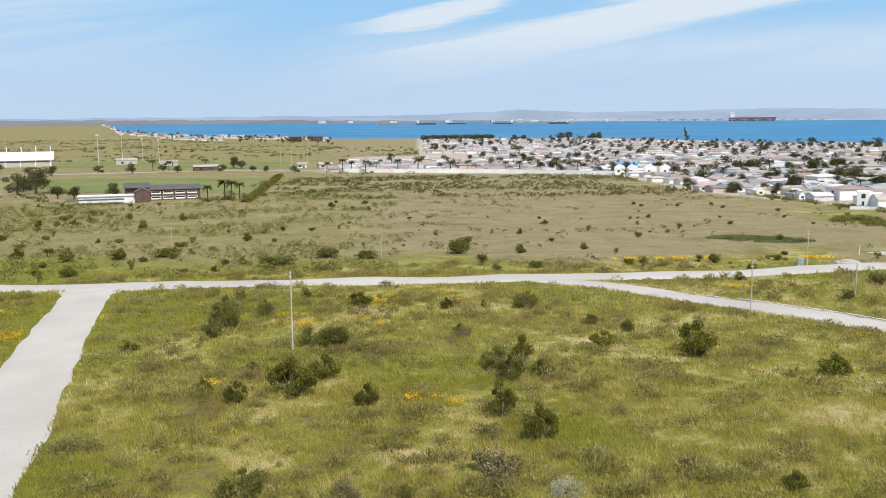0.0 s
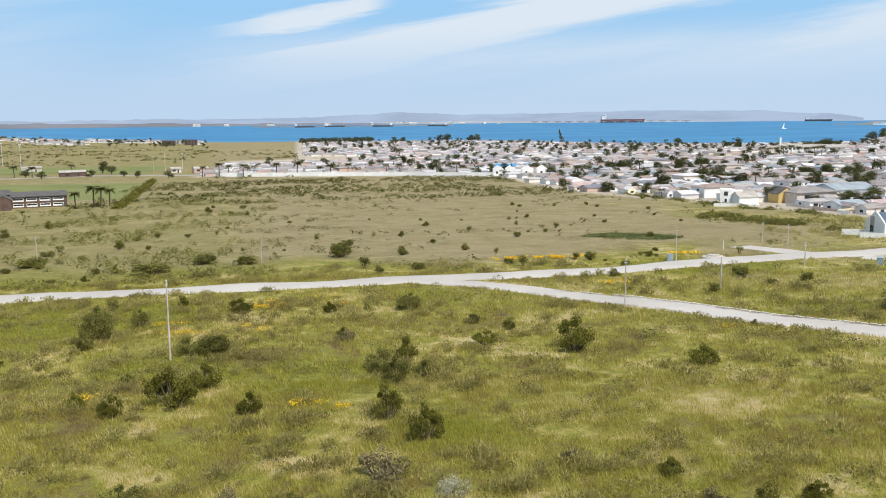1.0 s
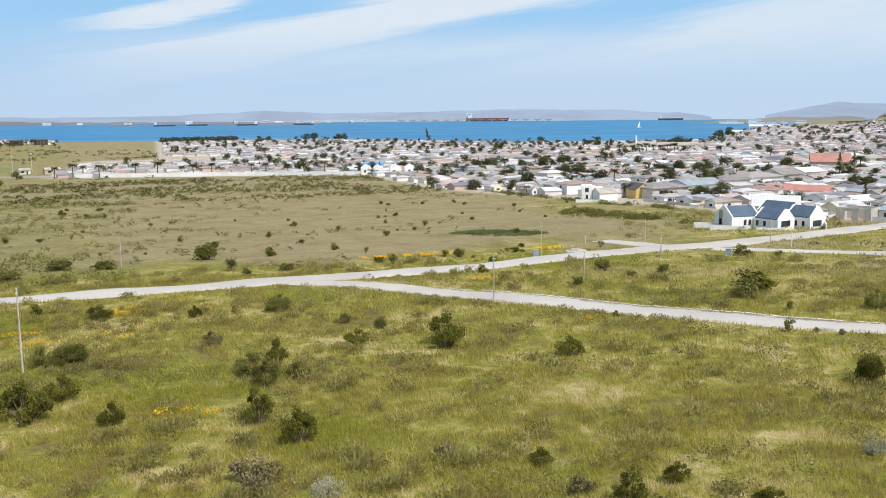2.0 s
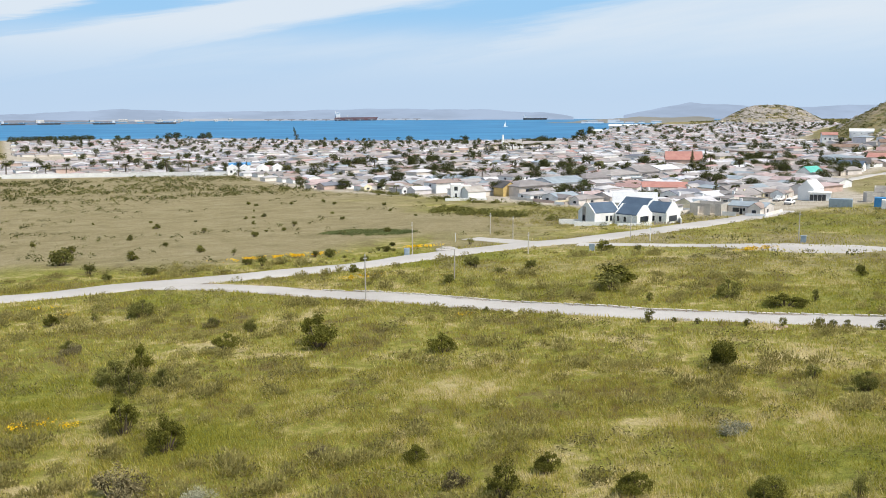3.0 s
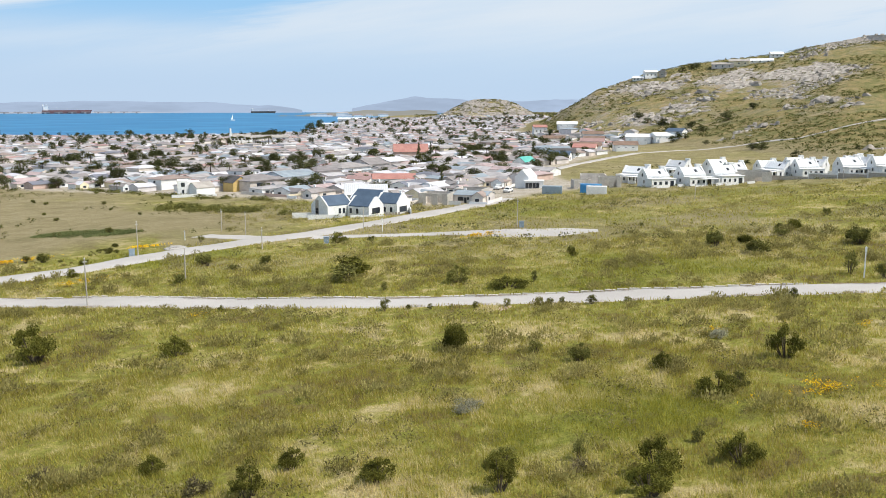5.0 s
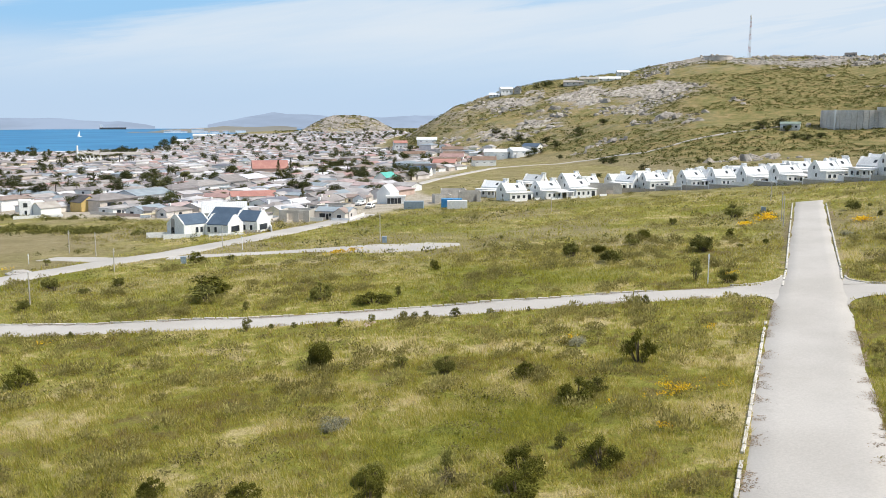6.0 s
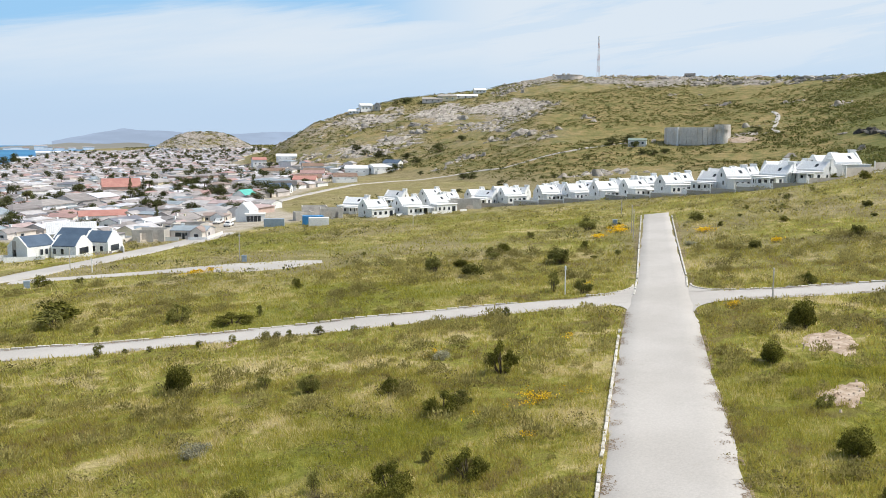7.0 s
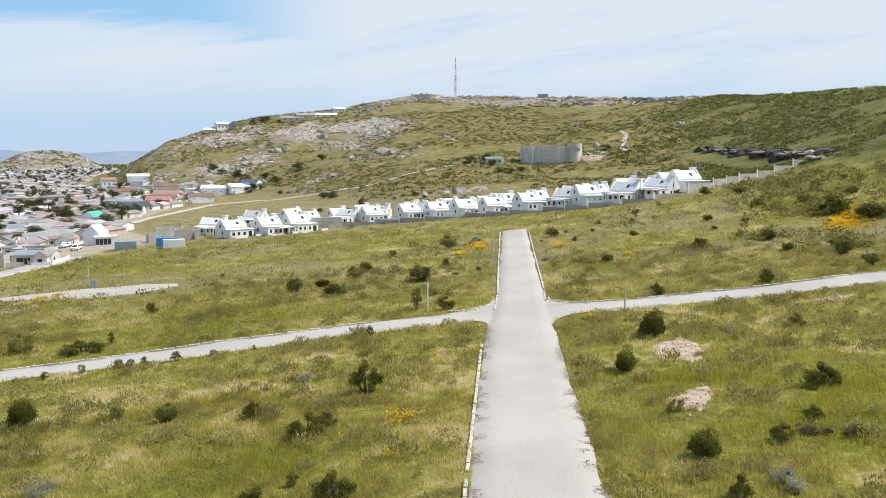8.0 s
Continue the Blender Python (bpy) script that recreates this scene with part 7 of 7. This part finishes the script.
        a = rg.uniform(0, 6.283)
        c, s = math.cos(a), math.sin(a)
        p = co * size[i] * rg.uniform(.7, 1.3, 3)
        vs.append(np.stack([p[:, 0] * c - p[:, 1] * s + x[i], p[:, 0] * s + p[:, 1] * c + y[i], p[:, 2] * .8 + z[i] - .15 * size[i]], 1))
        qs.append(ix + k)
        k += len(co)
    return stuff(name, np.concatenate(vs), np.concatenate(qs), mat, label, "rocks")


rng = np.random.default_rng(61)
x, y = scatter(rng, 42000, 300, 790, 48.5, 85)
bare = rocky_ground(x, y, lie(x, y)[1])
dens = fbm(x / 28, y / 28, 81, 4)
keep = (bare > .2) & (dens > .62 - .5 * bare) | (lie(x, y)[1] > .4) & (dens > .85)
x, y = x[keep], y[keep]
rock_field("rocks", x, y, .4 + 2.4 * rng.uniform(0, 1, len(x)) ** 4.0, "grey granite rocks strewn over the hillside", M["rock"], 5)
x, y = scatter(rng, 260, 1380, 1560, 42.2, 47.4)
keep = lie(x, y)[1] > .3
rock_field("rocks", x[keep], y[keep], rng.uniform(1.0, 2.6, keep.sum()), "grey rocks on the small rocky hill", M["rock"], 6)
x, y = scatter(rng, 380, 1380, 1560, 42.2, 47.4)
keep = lie(x, y)[1] > .2
v, q = hummocks(rng, x[keep], y[keep], rng.uniform(4, 9, keep.sum()), 40, .10, .2)
stuff("scrub", v, q, M["hill_scrub"], "green scrub on the small rocky hill", "scrub")
x, y = scatter(rng, 2200, 900, 2200, 40, 50)
keep = (town_zone(x, y) < .5) & (lie(x, y)[0] > SEA + 1)
v, q = hummocks(rng, x[keep], y[keep], rng.uniform(3, 7, keep.sum()), 10, .2, .3)
stuff("scrub", v, q, M["hill_scrub"], "olive scrub on the low land behind the town", "scrub")


def outcrop(az0, az1, r0, r1, step_az, step_r, seed, label, size=5.0, tall=1.0):
    """Bare slabs split by joints, breaking through the soil wherever the slope is rocky."""
    rg = np.random.default_rng(seed)
    a, r = np.meshgrid(np.radians(np.arange(az0, az1, step_az)), np.arange(r0, r1, step_r), indexing="ij")
    shape = a.shape
    a, r = a + rg.uniform(-.3, .3, shape) * radians(step_az), r + rg.uniform(-.3, .3, shape) * step_r
    x, y = (r * np.sin(a)).ravel(), (r * np.cos(a)).ravel()
    z, hill = lie(x, y)
    u, w = (x * .8 - y * .6) / size, (x * .6 + y * .8) / (size * .55)
    u = u + .35 * fbm(x / 9, y / 9, seed, 2)
    best, second, lump = np.full(len(x), 9.0), np.full(len(x), 9.0), np.zeros(len(x))
    for i in (-1, 0, 1):
        for j in (-1, 0, 1):
            cu, cw = np.floor(u) + i, np.floor(w) + j
            k = np.sin(cu * 127.1 + cw * 311.7 + seed) * 43758.5453
            h1, h2, h3 = k % 1, (k * 7.13) % 1, (k * 13.7) % 1
            du, dw = u - cu - h1, w - cw - h2
            d = np.hypot(du, dw)
            height = 1.5 * h3 + (h1 - .5) * 2.6 * du + (h2 - .2) * 2.2 * dw
            nearer = d < best
            second = np.where(nearer, best, np.minimum(second, d))
            lump = np.where(nearer, height, lump)
            best = np.where(nearer, d, best)
    bare = rocky_ground(x, y, hill) + .55 * fbm(x / 22, y / 22, seed + 3, 4) - .80
    lift = tall * (np.clip(bare * 4.5, -3, .6) + lump * .7 - .9 * (second - best < .14) - .35)
    n, m = shape
    i, j = np.meshgrid(np.arange(n - 1), np.arange(m - 1), indexing="ij")
    q = np.stack([i * m + j, i * m + j + 1, (i + 1) * m + j + 1, (i + 1) * m + j], -1).reshape(-1, 4)
    q = q[(lift[q] > -.4 * tall).any(axis=1)]
    ids, back = np.unique(q, return_inverse=True)
    v = np.stack([x, y, z + lift], 1)[ids]
    tri = back.reshape(-1, 4)
    return stuff("rock_outcrop", v, np.concatenate([tri[:, [0, 1, 2]], tri[:, [0, 2, 3]]]), M["rock"], label, "rocks")


outcrop(48.6, 70, 425, 690, .11, 1.25, 5, "pale pinkish granite slabs breaking through the hillside scrub")
outcrop(64, 85.5, 600, 775, .13, 1.6, 6, "grey granite slabs along the crest of the hill", 4.0, .8)
outcrop(41.8, 47.8, 1330, 1500, .1, 3.0, 7, "grey rock slabs on the small rocky hill", 9.0, 1.6)
# crags: the pale cliff, the ribs above it and those along the crest
blocks = [rock_mesh(540 + i, M["rock"], .85) for i in range(6)]
shade_blocks = [rock_mesh(560 + i, M["shade_rock"], 1.0) for i in range(5)]


def make_crag(name, meshes, seed, count, label, category, group):
    """An outcrop of angular blocks split by joints."""
    rg = np.random.default_rng(seed)
    root = thing(name, label, category, group=group)
    for k in range(count):
        c, s = rg.normal(0, .42, 3) * [1.3, .7, .3], rg.uniform(.35, .75)
        child("block", meshes[k % len(meshes)], root, at=scaled(pose(*c, rg.uniform(-18, 18), rg.uniform(-18, 18), rg.uniform(0, 360)), s))
    return root


crag = [make_crag("crag", blocks, 570 + i, 6, "large pale weathered granite crag on the hillside", "crag", "crags") for i in range(5)]
CRAGS = [(az, 556 + 14 * (i % 5), 3.2 + 1.2 * (i % 3)) for i, az in enumerate(np.arange(55.6, 58.6, .16))]
CRAGS += [(az, float(np.interp(az, RIB_AT, RIB)) + 11 * math.sin(i * 2.4), 2.2 + 1.1 * (i % 4)) for i, az in enumerate(np.arange(57.6, 66.8, .3))]
rng = np.random.default_rng(62)
k = 0
for az, r, s in CRAGS:
    put_copy(crag[k % 5], at_ground(r * math.sin(radians(az)), r * math.cos(radians(az)), rng.uniform(0, 360), s * .35) @ Matrix.Diagonal((s * 1.4, s * 1.0, s * rng.uniform(.55, .95), 1)))
    k += 1
for az in np.concatenate([np.arange(72.6, 84.6, .25), np.arange(64.5, 72.6, .6)]):
    r = float(np.interp(az, CREST_AT, CREST)) - rng.uniform(2, 30) - (22 * rng.uniform() if az > 76 else 0)
    s = rng.uniform(2.4, 5.6) if az > 72.6 else rng.uniform(1.4, 3.0)
    put_copy(crag[k % 5], at_ground(r * math.sin(radians(az)), r * math.cos(radians(az)), rng.uniform(0, 360), s * .2) @ Matrix.Diagonal((s * 1.3, s * .8, s * .72, 1)))
    k += 1
# the quarry face turns from the sun; its blocks are coloured for that shade
dark = [make_crag("quarry_face", shade_blocks, 580 + i, 5, "broken rock face of an old quarry, shade in its colour", "rock face", "quarry face") for i in range(3)]
FACE_X, FACE_Y = [219, 281, 329, 365, 386], [-12.5, -6, 6, 21, 37]       # foot of the quarry face
for i in range(84):
    f = i / 83
    x = 386 - 168 * f
    y = float(np.interp(x, FACE_X, FACE_Y)) + rng.uniform(-1.2, 1.2)
    s = (1.0 + 2.9 * math.sin(math.pi * min(1, .1 + f)) ** .7) * (x / 330) * rng.uniform(.75, 1.15)
    put_copy(dark[i % 3], at_ground(x, y, rng.uniform(0, 360), .3) @ Matrix.Diagonal((s * 1.15, s * .8, s * .92, 1)))
for i in range(26):
    f = i / 25
    s = rng.uniform(1.0, 2.0)
    put_copy(crag[i % 5], at_ground(390 - 168 * f, float(np.interp(386 - 168 * f, FACE_X, FACE_Y)) + 4 + rng.uniform(-2, 2), rng.uniform(0, 360), -2.0 * math.sin(math.pi * f) - .2) @ Matrix.Diagonal((s * 1.6, s * .9, s * .5, 1)))
# denser bush on the ridge above the quarry
x, y = scatter(rng, 12000, 230, 640, 79, 99)
keep = (lie(x, y)[1] > .3) & quarry_clear(x, y) & (np.degrees(np.arctan2(x, y)) > 80 + 4 * rng.uniform(size=12000) + 3 * fbm(x / 40, y / 40, 93, 2)) & (fbm(x / 30, y / 30, 91, 3) > -.35)
x, y = x[keep], y[keep]
v, q = hummocks(rng, x, y, rng.uniform(1.2, 3.0, len(x)), 9, .23, .36)
stuff("scrub", v, q, M["ridge"], "dense green bush on the ridge", "scrub")


def build_reservoir():
    root = thing("reservoir", "round grey concrete water reservoir with a valve tower", "reservoir", at_ground(410, 106, -75, -1.4))
    for a in range(40):
        a0, a1 = 2 * math.pi * a / 40, 2 * math.pi * (a + 1) / 40
        s = Solid().add([(r * math.cos(t), r * math.sin(t), z) for z in (-3, 5.2) for r, t in ((14.5, a0), (14.5, a1 - .01), (14.0, a1 - .01), (14.0, a0))],
                        [(3, 2, 1, 0), (4, 5, 6, 7), (0, 1, 5, 4), (1, 2, 6, 5), (2, 3, 7, 6), (3, 0, 4, 7)])
        child("wall_panel", s.mesh("wall_panel", M["pale_concrete"]), root)
    child("roof", Solid().tube((0, 0, 4.6), (0, 0, 4.9), 13.9, 13.9, 40).mesh("roof", M["pale_concrete"]), root)
    child("valve_tower", Solid().tube((10.5, -11.5, -3), (10.5, -11.5, 4.2), 2.6, 2.6, 20).mesh("valve_tower", M["pale_concrete"]), root)
    child("tower_cap", Solid().tube((10.5, -11.5, 4.2), (10.5, -11.5, 6.4), 3.4, 3.4, 20).mesh("tower_cap", M["pale_concrete"]), root)
    child("pipe", Solid().tube((-8.5, -12.4, -3), (-8.5, -12.4, 5.4), .35, .35, 8).mesh("pipe", M["white"]), root, "white down pipe")


build_reservoir()
ob = thing("pump_house", "small pale pump house with a green roof below the reservoir", "pump house", at_ground(392, 128, -74, .2))
child("wall", Solid().box(-4, -2.5, -1, 4, 2.5, 2.6).mesh("wall", M["white"]), ob)
child("roof", slab_roof(8, 5, 2.6, .8, .3).mesh("roof", M["reed_roof"]), ob, "dull green roof")
for x in (-2.4, 0, 2.4):
    window(ob, (0.9, 1.0), x, -2.5, 1.4, 0)
patch("bare_earth", 404, 85, 10, 5, .9, M["earth"], "bare pink earth bank beside the reservoir", "earth", .5)


def build_mast():
    r = 752
    root = thing("radio_mast", "slender red and white lattice radio mast on the crest", "mast", at_ground(r * math.sin(radians(69.4)), r * math.cos(radians(69.4)), 0, .3))
    legs = [(math.cos(a), math.sin(a)) for a in (0.3, 2.4, 4.5)]
    levels = 14
    for k in range(levels):
        z0, z1 = 33 * k / levels, 33 * (k + 1) / levels
        w0, w1 = 1.3 - 1.0 * k / levels, 1.3 - 1.0 * (k + 1) / levels
        s = Solid()
        for i in range(3):
            (ax, ay), (bx, by) = legs[i], legs[(i + 1) % 3]
            s.tube((ax * w0, ay * w0, z0), (ax * w1, ay * w1, z1), .11, .11, 5)
            s.tube((ax * w0, ay * w0, z0), (bx * w1, by * w1, z1), .05, .05, 4)
        child("section", s.mesh("section", M["red_roof"] if k % 4 > 1 else M["steel"]), root)
    child("antenna", Solid().box(-.5, -.5, 30.5, .5, .5, 33.5).mesh("antenna", M["white"], .1), root)


build_mast()
r = 745
ob = thing("water_tank", "low round pale water tank on the crest", "tank", at_ground(r * math.sin(radians(67.6)), r * math.cos(radians(67.6)), 0, .5))
child("body", Solid().tube((0, 0, -2), (0, 0, 2.2), 11, 11, 40).mesh("body", M["wall"]), ob)
child("roof", Solid().tube((0, 0, 2.2), (0, 0, 2.6), 11.3, 11.3, 40).mesh("roof", M["grey_wall"]), ob)
for x, y, w, d, h, turn, mat, roof in ((554, 392, 9, 7, 4.4, -40, "white", "pale_roof"), (548, 398, 8, 6, 1.8, -60, "white", "pale_roof"), (558, 384, 6, 5, 3.4, 25, "wood", "dark_sheet"), (585, 352, 15, 8, 2.6, -58, "wall", "fence_wall"), (592, 343, 14, 8, 3.4, -62, "wall", "fence_wall"),
                                      (603, 333, 18, 5, 1.6, -60, "white", "pale_roof"), (622, 331, 9, 6, 2.6, -50, "white", "pale_roof"), (725, 195, 8, 5, 2.2, -75, "wall", "dark_sheet"),
                                      (392, 283, 13, 9, 4.2, -60, "white", "pale_roof"), (398, 272, 12, 8, 3.4, -30, "white", "pale_roof"), (404, 268, 9, 7, 4.2, -80, "white", "slate"), (448, 380, 13, 8, 3.4, -50, "white", "pale_roof"), (455, 410, 9, 8, 5.4, -40, "wall", "red_roof"),
                                      (396, 346, 13, 8, 3.6, -52, "wall", "brown_roof"), (412, 330, 12, 8, 4.0, -44, "wall", "brown_roof"), (324, 262, 12, 7, 3.2, -55, "wall", "brown_roof"), (336, 250, 11, 7, 3.2, -48, "white", "brown_roof"), (312, 254, 10, 7, 3.0, -60, "wall", "red_roof"),
                                      (362, 290, 12, 8, 3.6, -55, "white", "roof"), (376, 300, 11, 8, 4.2, -60, "wall", "brown_roof"), (272, 232, 9, 6, 2.8, -50, "white", "dark_sheet"), (258, 222, 8, 6, 2.6, -62, "white", "slate"), (284, 246, 10, 7, 3.0, -50, "wall", "roof")):
    ob = thing("hill_house", "house on the shoulder of the rocky hill" if x > 500 else "wide villa at the foot of the rocky hill", "house", at_ground(x, y, turn, .3), "hill houses")
    child("wall", gable_walls(w, d, h, 2.2 if mat == "wood" else 1.4).mesh("wall", M[mat]), ob)
    child("roof", slab_roof(w, d, h, 2.2 if mat == "wood" else 1.4, .5).mesh("roof", M[roof]), ob)
    for k in (-.3, 0, .3):
        window(ob, (0.9, 1.0), w * k, -d / 2, h * .52, 0)
    window(ob, (0.9, 1.0), w / 2, 0, h * .5, 90)
    window(ob, (0.9, 1.0), -w / 2, 0, h * .5, -90)
    if 200 < x < 500 and w > 10:
        child("terrace", Solid().box(-w * .4, -d / 2 - 2, -1, w * .35, -d / 2, h * .42).box(-w * .4, -d / 2 - 2, h * .42, w * .35, -d / 2 - 1.9, h * .42 + .7).mesh("terrace", M[mat]), ob, "walled terrace")
for x, y, s, k in ((577, 372, 1.3, 0), (573, 377, 1.1, 1), (582, 371, 1.2, 2), (398, 134, 1.3, 0), (392, 140, 1.2, 1), (388, 128, 1.0, 2), (432, 98, 1.1, 0), (430, 84, 1.2, 1), (342, 190, 1.0, 2), (338, 184, 1.1, 0), (300, 150, .8, 1), (470, 262, 1.1, 2), (452, 268, 1.2, 0), (444, 262, 1.0, 1), (436, 280, 1.2, 2), (432, 290, 1.3, 1), (441, 303, 1.4, 0), (424, 283, 1.1, 2), (447, 317, 1.2, 1), (419, 262, 1.1, 0), (456, 330, 1.4, 2), (402, 300, 1.2, 1), (372, 290, 1.1, 0)):
    put_copy(trees[k], scaled(at_ground(x, y, x * 7, .8), s, s, s * .8))

for i, (az, r, k) in enumerate(((46.8, 232, .8), (46.2, 240, .9), (48.2, 318, .8), (49.0, 330, .9), (50.2, 360, .8), (50.8, 395, .9), (51.4, 425, .8), (52.6, 432, 1.0), (49.6, 470, 1.0), (48.4, 500, 1.1), (47.6, 560, 1.2), (48.6, 590, 1.1), (53.4, 470, .8),
                                 (56.2, 470, .9), (56.6, 478, 1.0), (57.0, 474, .9), (55.4, 500, .7), (54.0, 505, .8), (58.2, 440, .6), (44.5, 300, .8), (43.6, 330, .9), (42.2, 290, .8), (40.6, 250, .8), (45.2, 380, 1.0), (38.0, 215, .7), (41.4, 410, 1.0))):
    put_copy(trees[i % 3], scaled(at_ground(r * math.sin(radians(az)), r * math.cos(radians(az)), i * 53, .3), k, k, k * .9))
for i, (az, r, k) in enumerate(((62.6, 285, .5), (63.2, 282, .6), (64.0, 280, .65), (60.6, 300, .45), (66.8, 330, .45), (67.4, 320, .4), (72.2, 385, .7), (72.9, 382, .8), (73.6, 386, .7), (70.2, 350, .4))):
    put_copy(trees[i % 3], scaled(at_ground(r * math.sin(radians(az)), r * math.cos(radians(az)), i * 71, .5), k * 1.2, k * 1.2, k * .85))

# ---- the bay: ships, jetty, harbour ----
def at_sea(az, r, turn=0.0):
    return pose(r * math.sin(radians(az)), r * math.cos(radians(az)), SEA, 0, 0, -az + turn)


def make_ship(length, label, hull="rust"):
    root = thing("ship", label, "ship", group="ships in the bay")
    b = length * .075
    outline = [(x * length, max(z * length, -.5)) for x, z in ((-.5, -.02), (.46, -.02), (.5, .075), (-.5, .07))]
    child("hull", Solid().prism(outline, -b, b).mesh("hull", M[hull]), root, "dark red hull")
    child("bridge", Solid().box(-.47 * length, -b * .8, .07 * length, -.37 * length, b * .8, .17 * length).box(-.45 * length, -b * .9, .17 * length, -.39 * length, b * .9, .19 * length).mesh("bridge", M["ship"]), root, "white bridge")
    child("funnel", Solid().box(-.485 * length, -b * .25, .07 * length, -.465 * length, b * .25, .21 * length).mesh("funnel", M["ship"]), root)
    for x in (-.2, .0, .2, .42):
        child("deck_mast", Solid().tube((x * length, 0, .07 * length), (x * length, 0, .13 * length), .5, .3, 5).mesh("deck_mast", M["ship"]), root)
    return root


put_copy(make_ship(160, "long red-hulled tanker moored in the bay"), at_sea(19.1, 3360, 0))
small = make_ship(62, "small dark cargo ship at the far quay", "frame")
for az, r, t in ((-1.0, 2760, 0), (.9, 2790, 0), (3.9, 2750, 180), (7.4, 2760, 180), (30.5, 3380, 0)):
    put_copy(small, scaled(at_sea(az, r, t), 1.45 if az > 20 else 1))
ob = thing("jetty", "long low ore jetty on piles across the bay", "jetty")
# deck and piers glow in the far shore's haze colour
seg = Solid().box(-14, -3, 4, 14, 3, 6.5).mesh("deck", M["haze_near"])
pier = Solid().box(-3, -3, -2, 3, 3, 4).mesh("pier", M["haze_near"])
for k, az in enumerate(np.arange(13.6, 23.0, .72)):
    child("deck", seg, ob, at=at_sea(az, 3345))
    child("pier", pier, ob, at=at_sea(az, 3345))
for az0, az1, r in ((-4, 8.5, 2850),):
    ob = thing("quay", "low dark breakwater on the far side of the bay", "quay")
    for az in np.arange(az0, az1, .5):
        # the breakwater also carries the painted haze glow
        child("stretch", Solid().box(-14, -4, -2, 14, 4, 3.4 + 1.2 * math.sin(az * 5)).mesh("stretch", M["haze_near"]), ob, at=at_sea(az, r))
# the spit's haze is a glowing colour too
far_ridge("backdrop", 2640, 30.8, 41.5, ([30.8, 33, 33.4, 35, 36, 37, 39, 40.6, 41.5], [-.815, -.79, -.70, -.64, -.56, -.46, -.48, -.42, -.5]), haze_glow_mat("dry_spit", (0.30, 0.30, 0.275), 1.0), 9)
for az, w, h in ((33.6, 9, 5), (34.1, 14, 6), (34.6, 8, 5), (35.4, 16, 10), (35.8, 10, 6), (36.4, 12, 5), (37.1, 9, 5), (38.0, 14, 6)):
    ob = thing("harbour_building", "small pale building on the low spit across the water", "building", at_sea(az, 2510), "harbour buildings")
    child("wall", Solid().box(-w, -5, -1, w, 5, h).mesh("wall", M["white"]), ob)
    child("roof", slab_roof(2 * w, 10, h, 2, .6).mesh("roof", M["roof"]), ob)
ob = thing("harbour_shed", "long white harbour shed by the water", "shed", at_ground(1470 * math.sin(radians(36.1)), 1470 * math.cos(radians(36.1)), -38))
child("wall", Solid().box(-25, -9, -2, 25, 9, 4.5).mesh("wall", M["white"]), ob)
child("roof", slab_roof(50, 18, 4.5, 2.2, 1).mesh("roof", M["pale_roof"]), ob)
ob = thing("harbour_shed", "white harbour shed with a pale roof", "shed", at_ground(1340 * math.sin(radians(34.7)), 1340 * math.cos(radians(34.7)), -34))
child("wall", Solid().box(-14, -7, -2, 14, 7, 3.6).mesh("wall", M["white"]), ob)
child("roof", slab_roof(28, 14, 3.6, 1.8, 1).mesh("roof", M["pale_roof"]), ob)
for az, r in ((-9.3, 1135), (-8.0, 1135)):
    ob = thing("apartment_block", "dark brick apartment block by the shore", "apartment block", scaled(at_ground(r * math.sin(radians(az)), r * math.cos(radians(az)), -az), .7), "apartment blocks")
    child("wall", Solid().box(-11, -5, -1, 11, 5, 8.4).mesh("wall", M["brick"]), ob)
    child("roof", slab_roof(22, 10, 8.4, 1.2, .5).mesh("roof", M["slate"]), ob)
    for fx in (-7.5, -2.5, 2.5, 7.5):
        for z in (1.6, 4.4, 7.0):
            child("window", PANES[(2.4, 2.0)], ob, at=pose(fx, -5.02, z))
# the ore port on the far shore
rg = np.random.default_rng(77)
for az in (-7.6, -5.8, -3.1, .4, 3.2, 5.0, 5.9, 7.1, 8.3, 9.0, 10.4, 11.3):
    w, h = rg.uniform(5, 15), rg.uniform(4, 8)
    ob = thing("port_building", "pale port building far off across the bay", "building", at_sea(az, 3310, rg.uniform(-20, 20)), "port buildings")
    child("wall", Solid().box(-w, -8, -2, w, 8, h).mesh("wall", M["grey_wall"]), ob)
    child("roof", slab_roof(2 * w, 16, h, 2, .5).mesh("roof", M["grey_wall"]), ob)
yacht = thing("sailing_boat", "small white sailing boat on the bay", "boat", at_sea(28.6, 2000, 30))
child("hull", Solid().prism([(-5, -.3), (4.4, -.3), (5.5, 1.2), (-5, 1.1)], -1.4, 1.4).mesh("hull", M["white"], .1), yacht)
child("sail", Solid().prism([(-4, 2), (.8, 2), (.9, 13)], -.05, .05).mesh("sail", M["white"]), yacht)
child("mast", Solid().tube((1, 0, 1), (1, 0, 14), .1, .06, 6).mesh("mast", M["steel"]), yacht)

# ---- true size ----
for ob in list(scene.objects):
    if ob.parent is None and ob.type in {"MESH", "EMPTY"}:
        ob.matrix_basis = Matrix.Scale(UNIT, 4) @ ob.matrix_basis
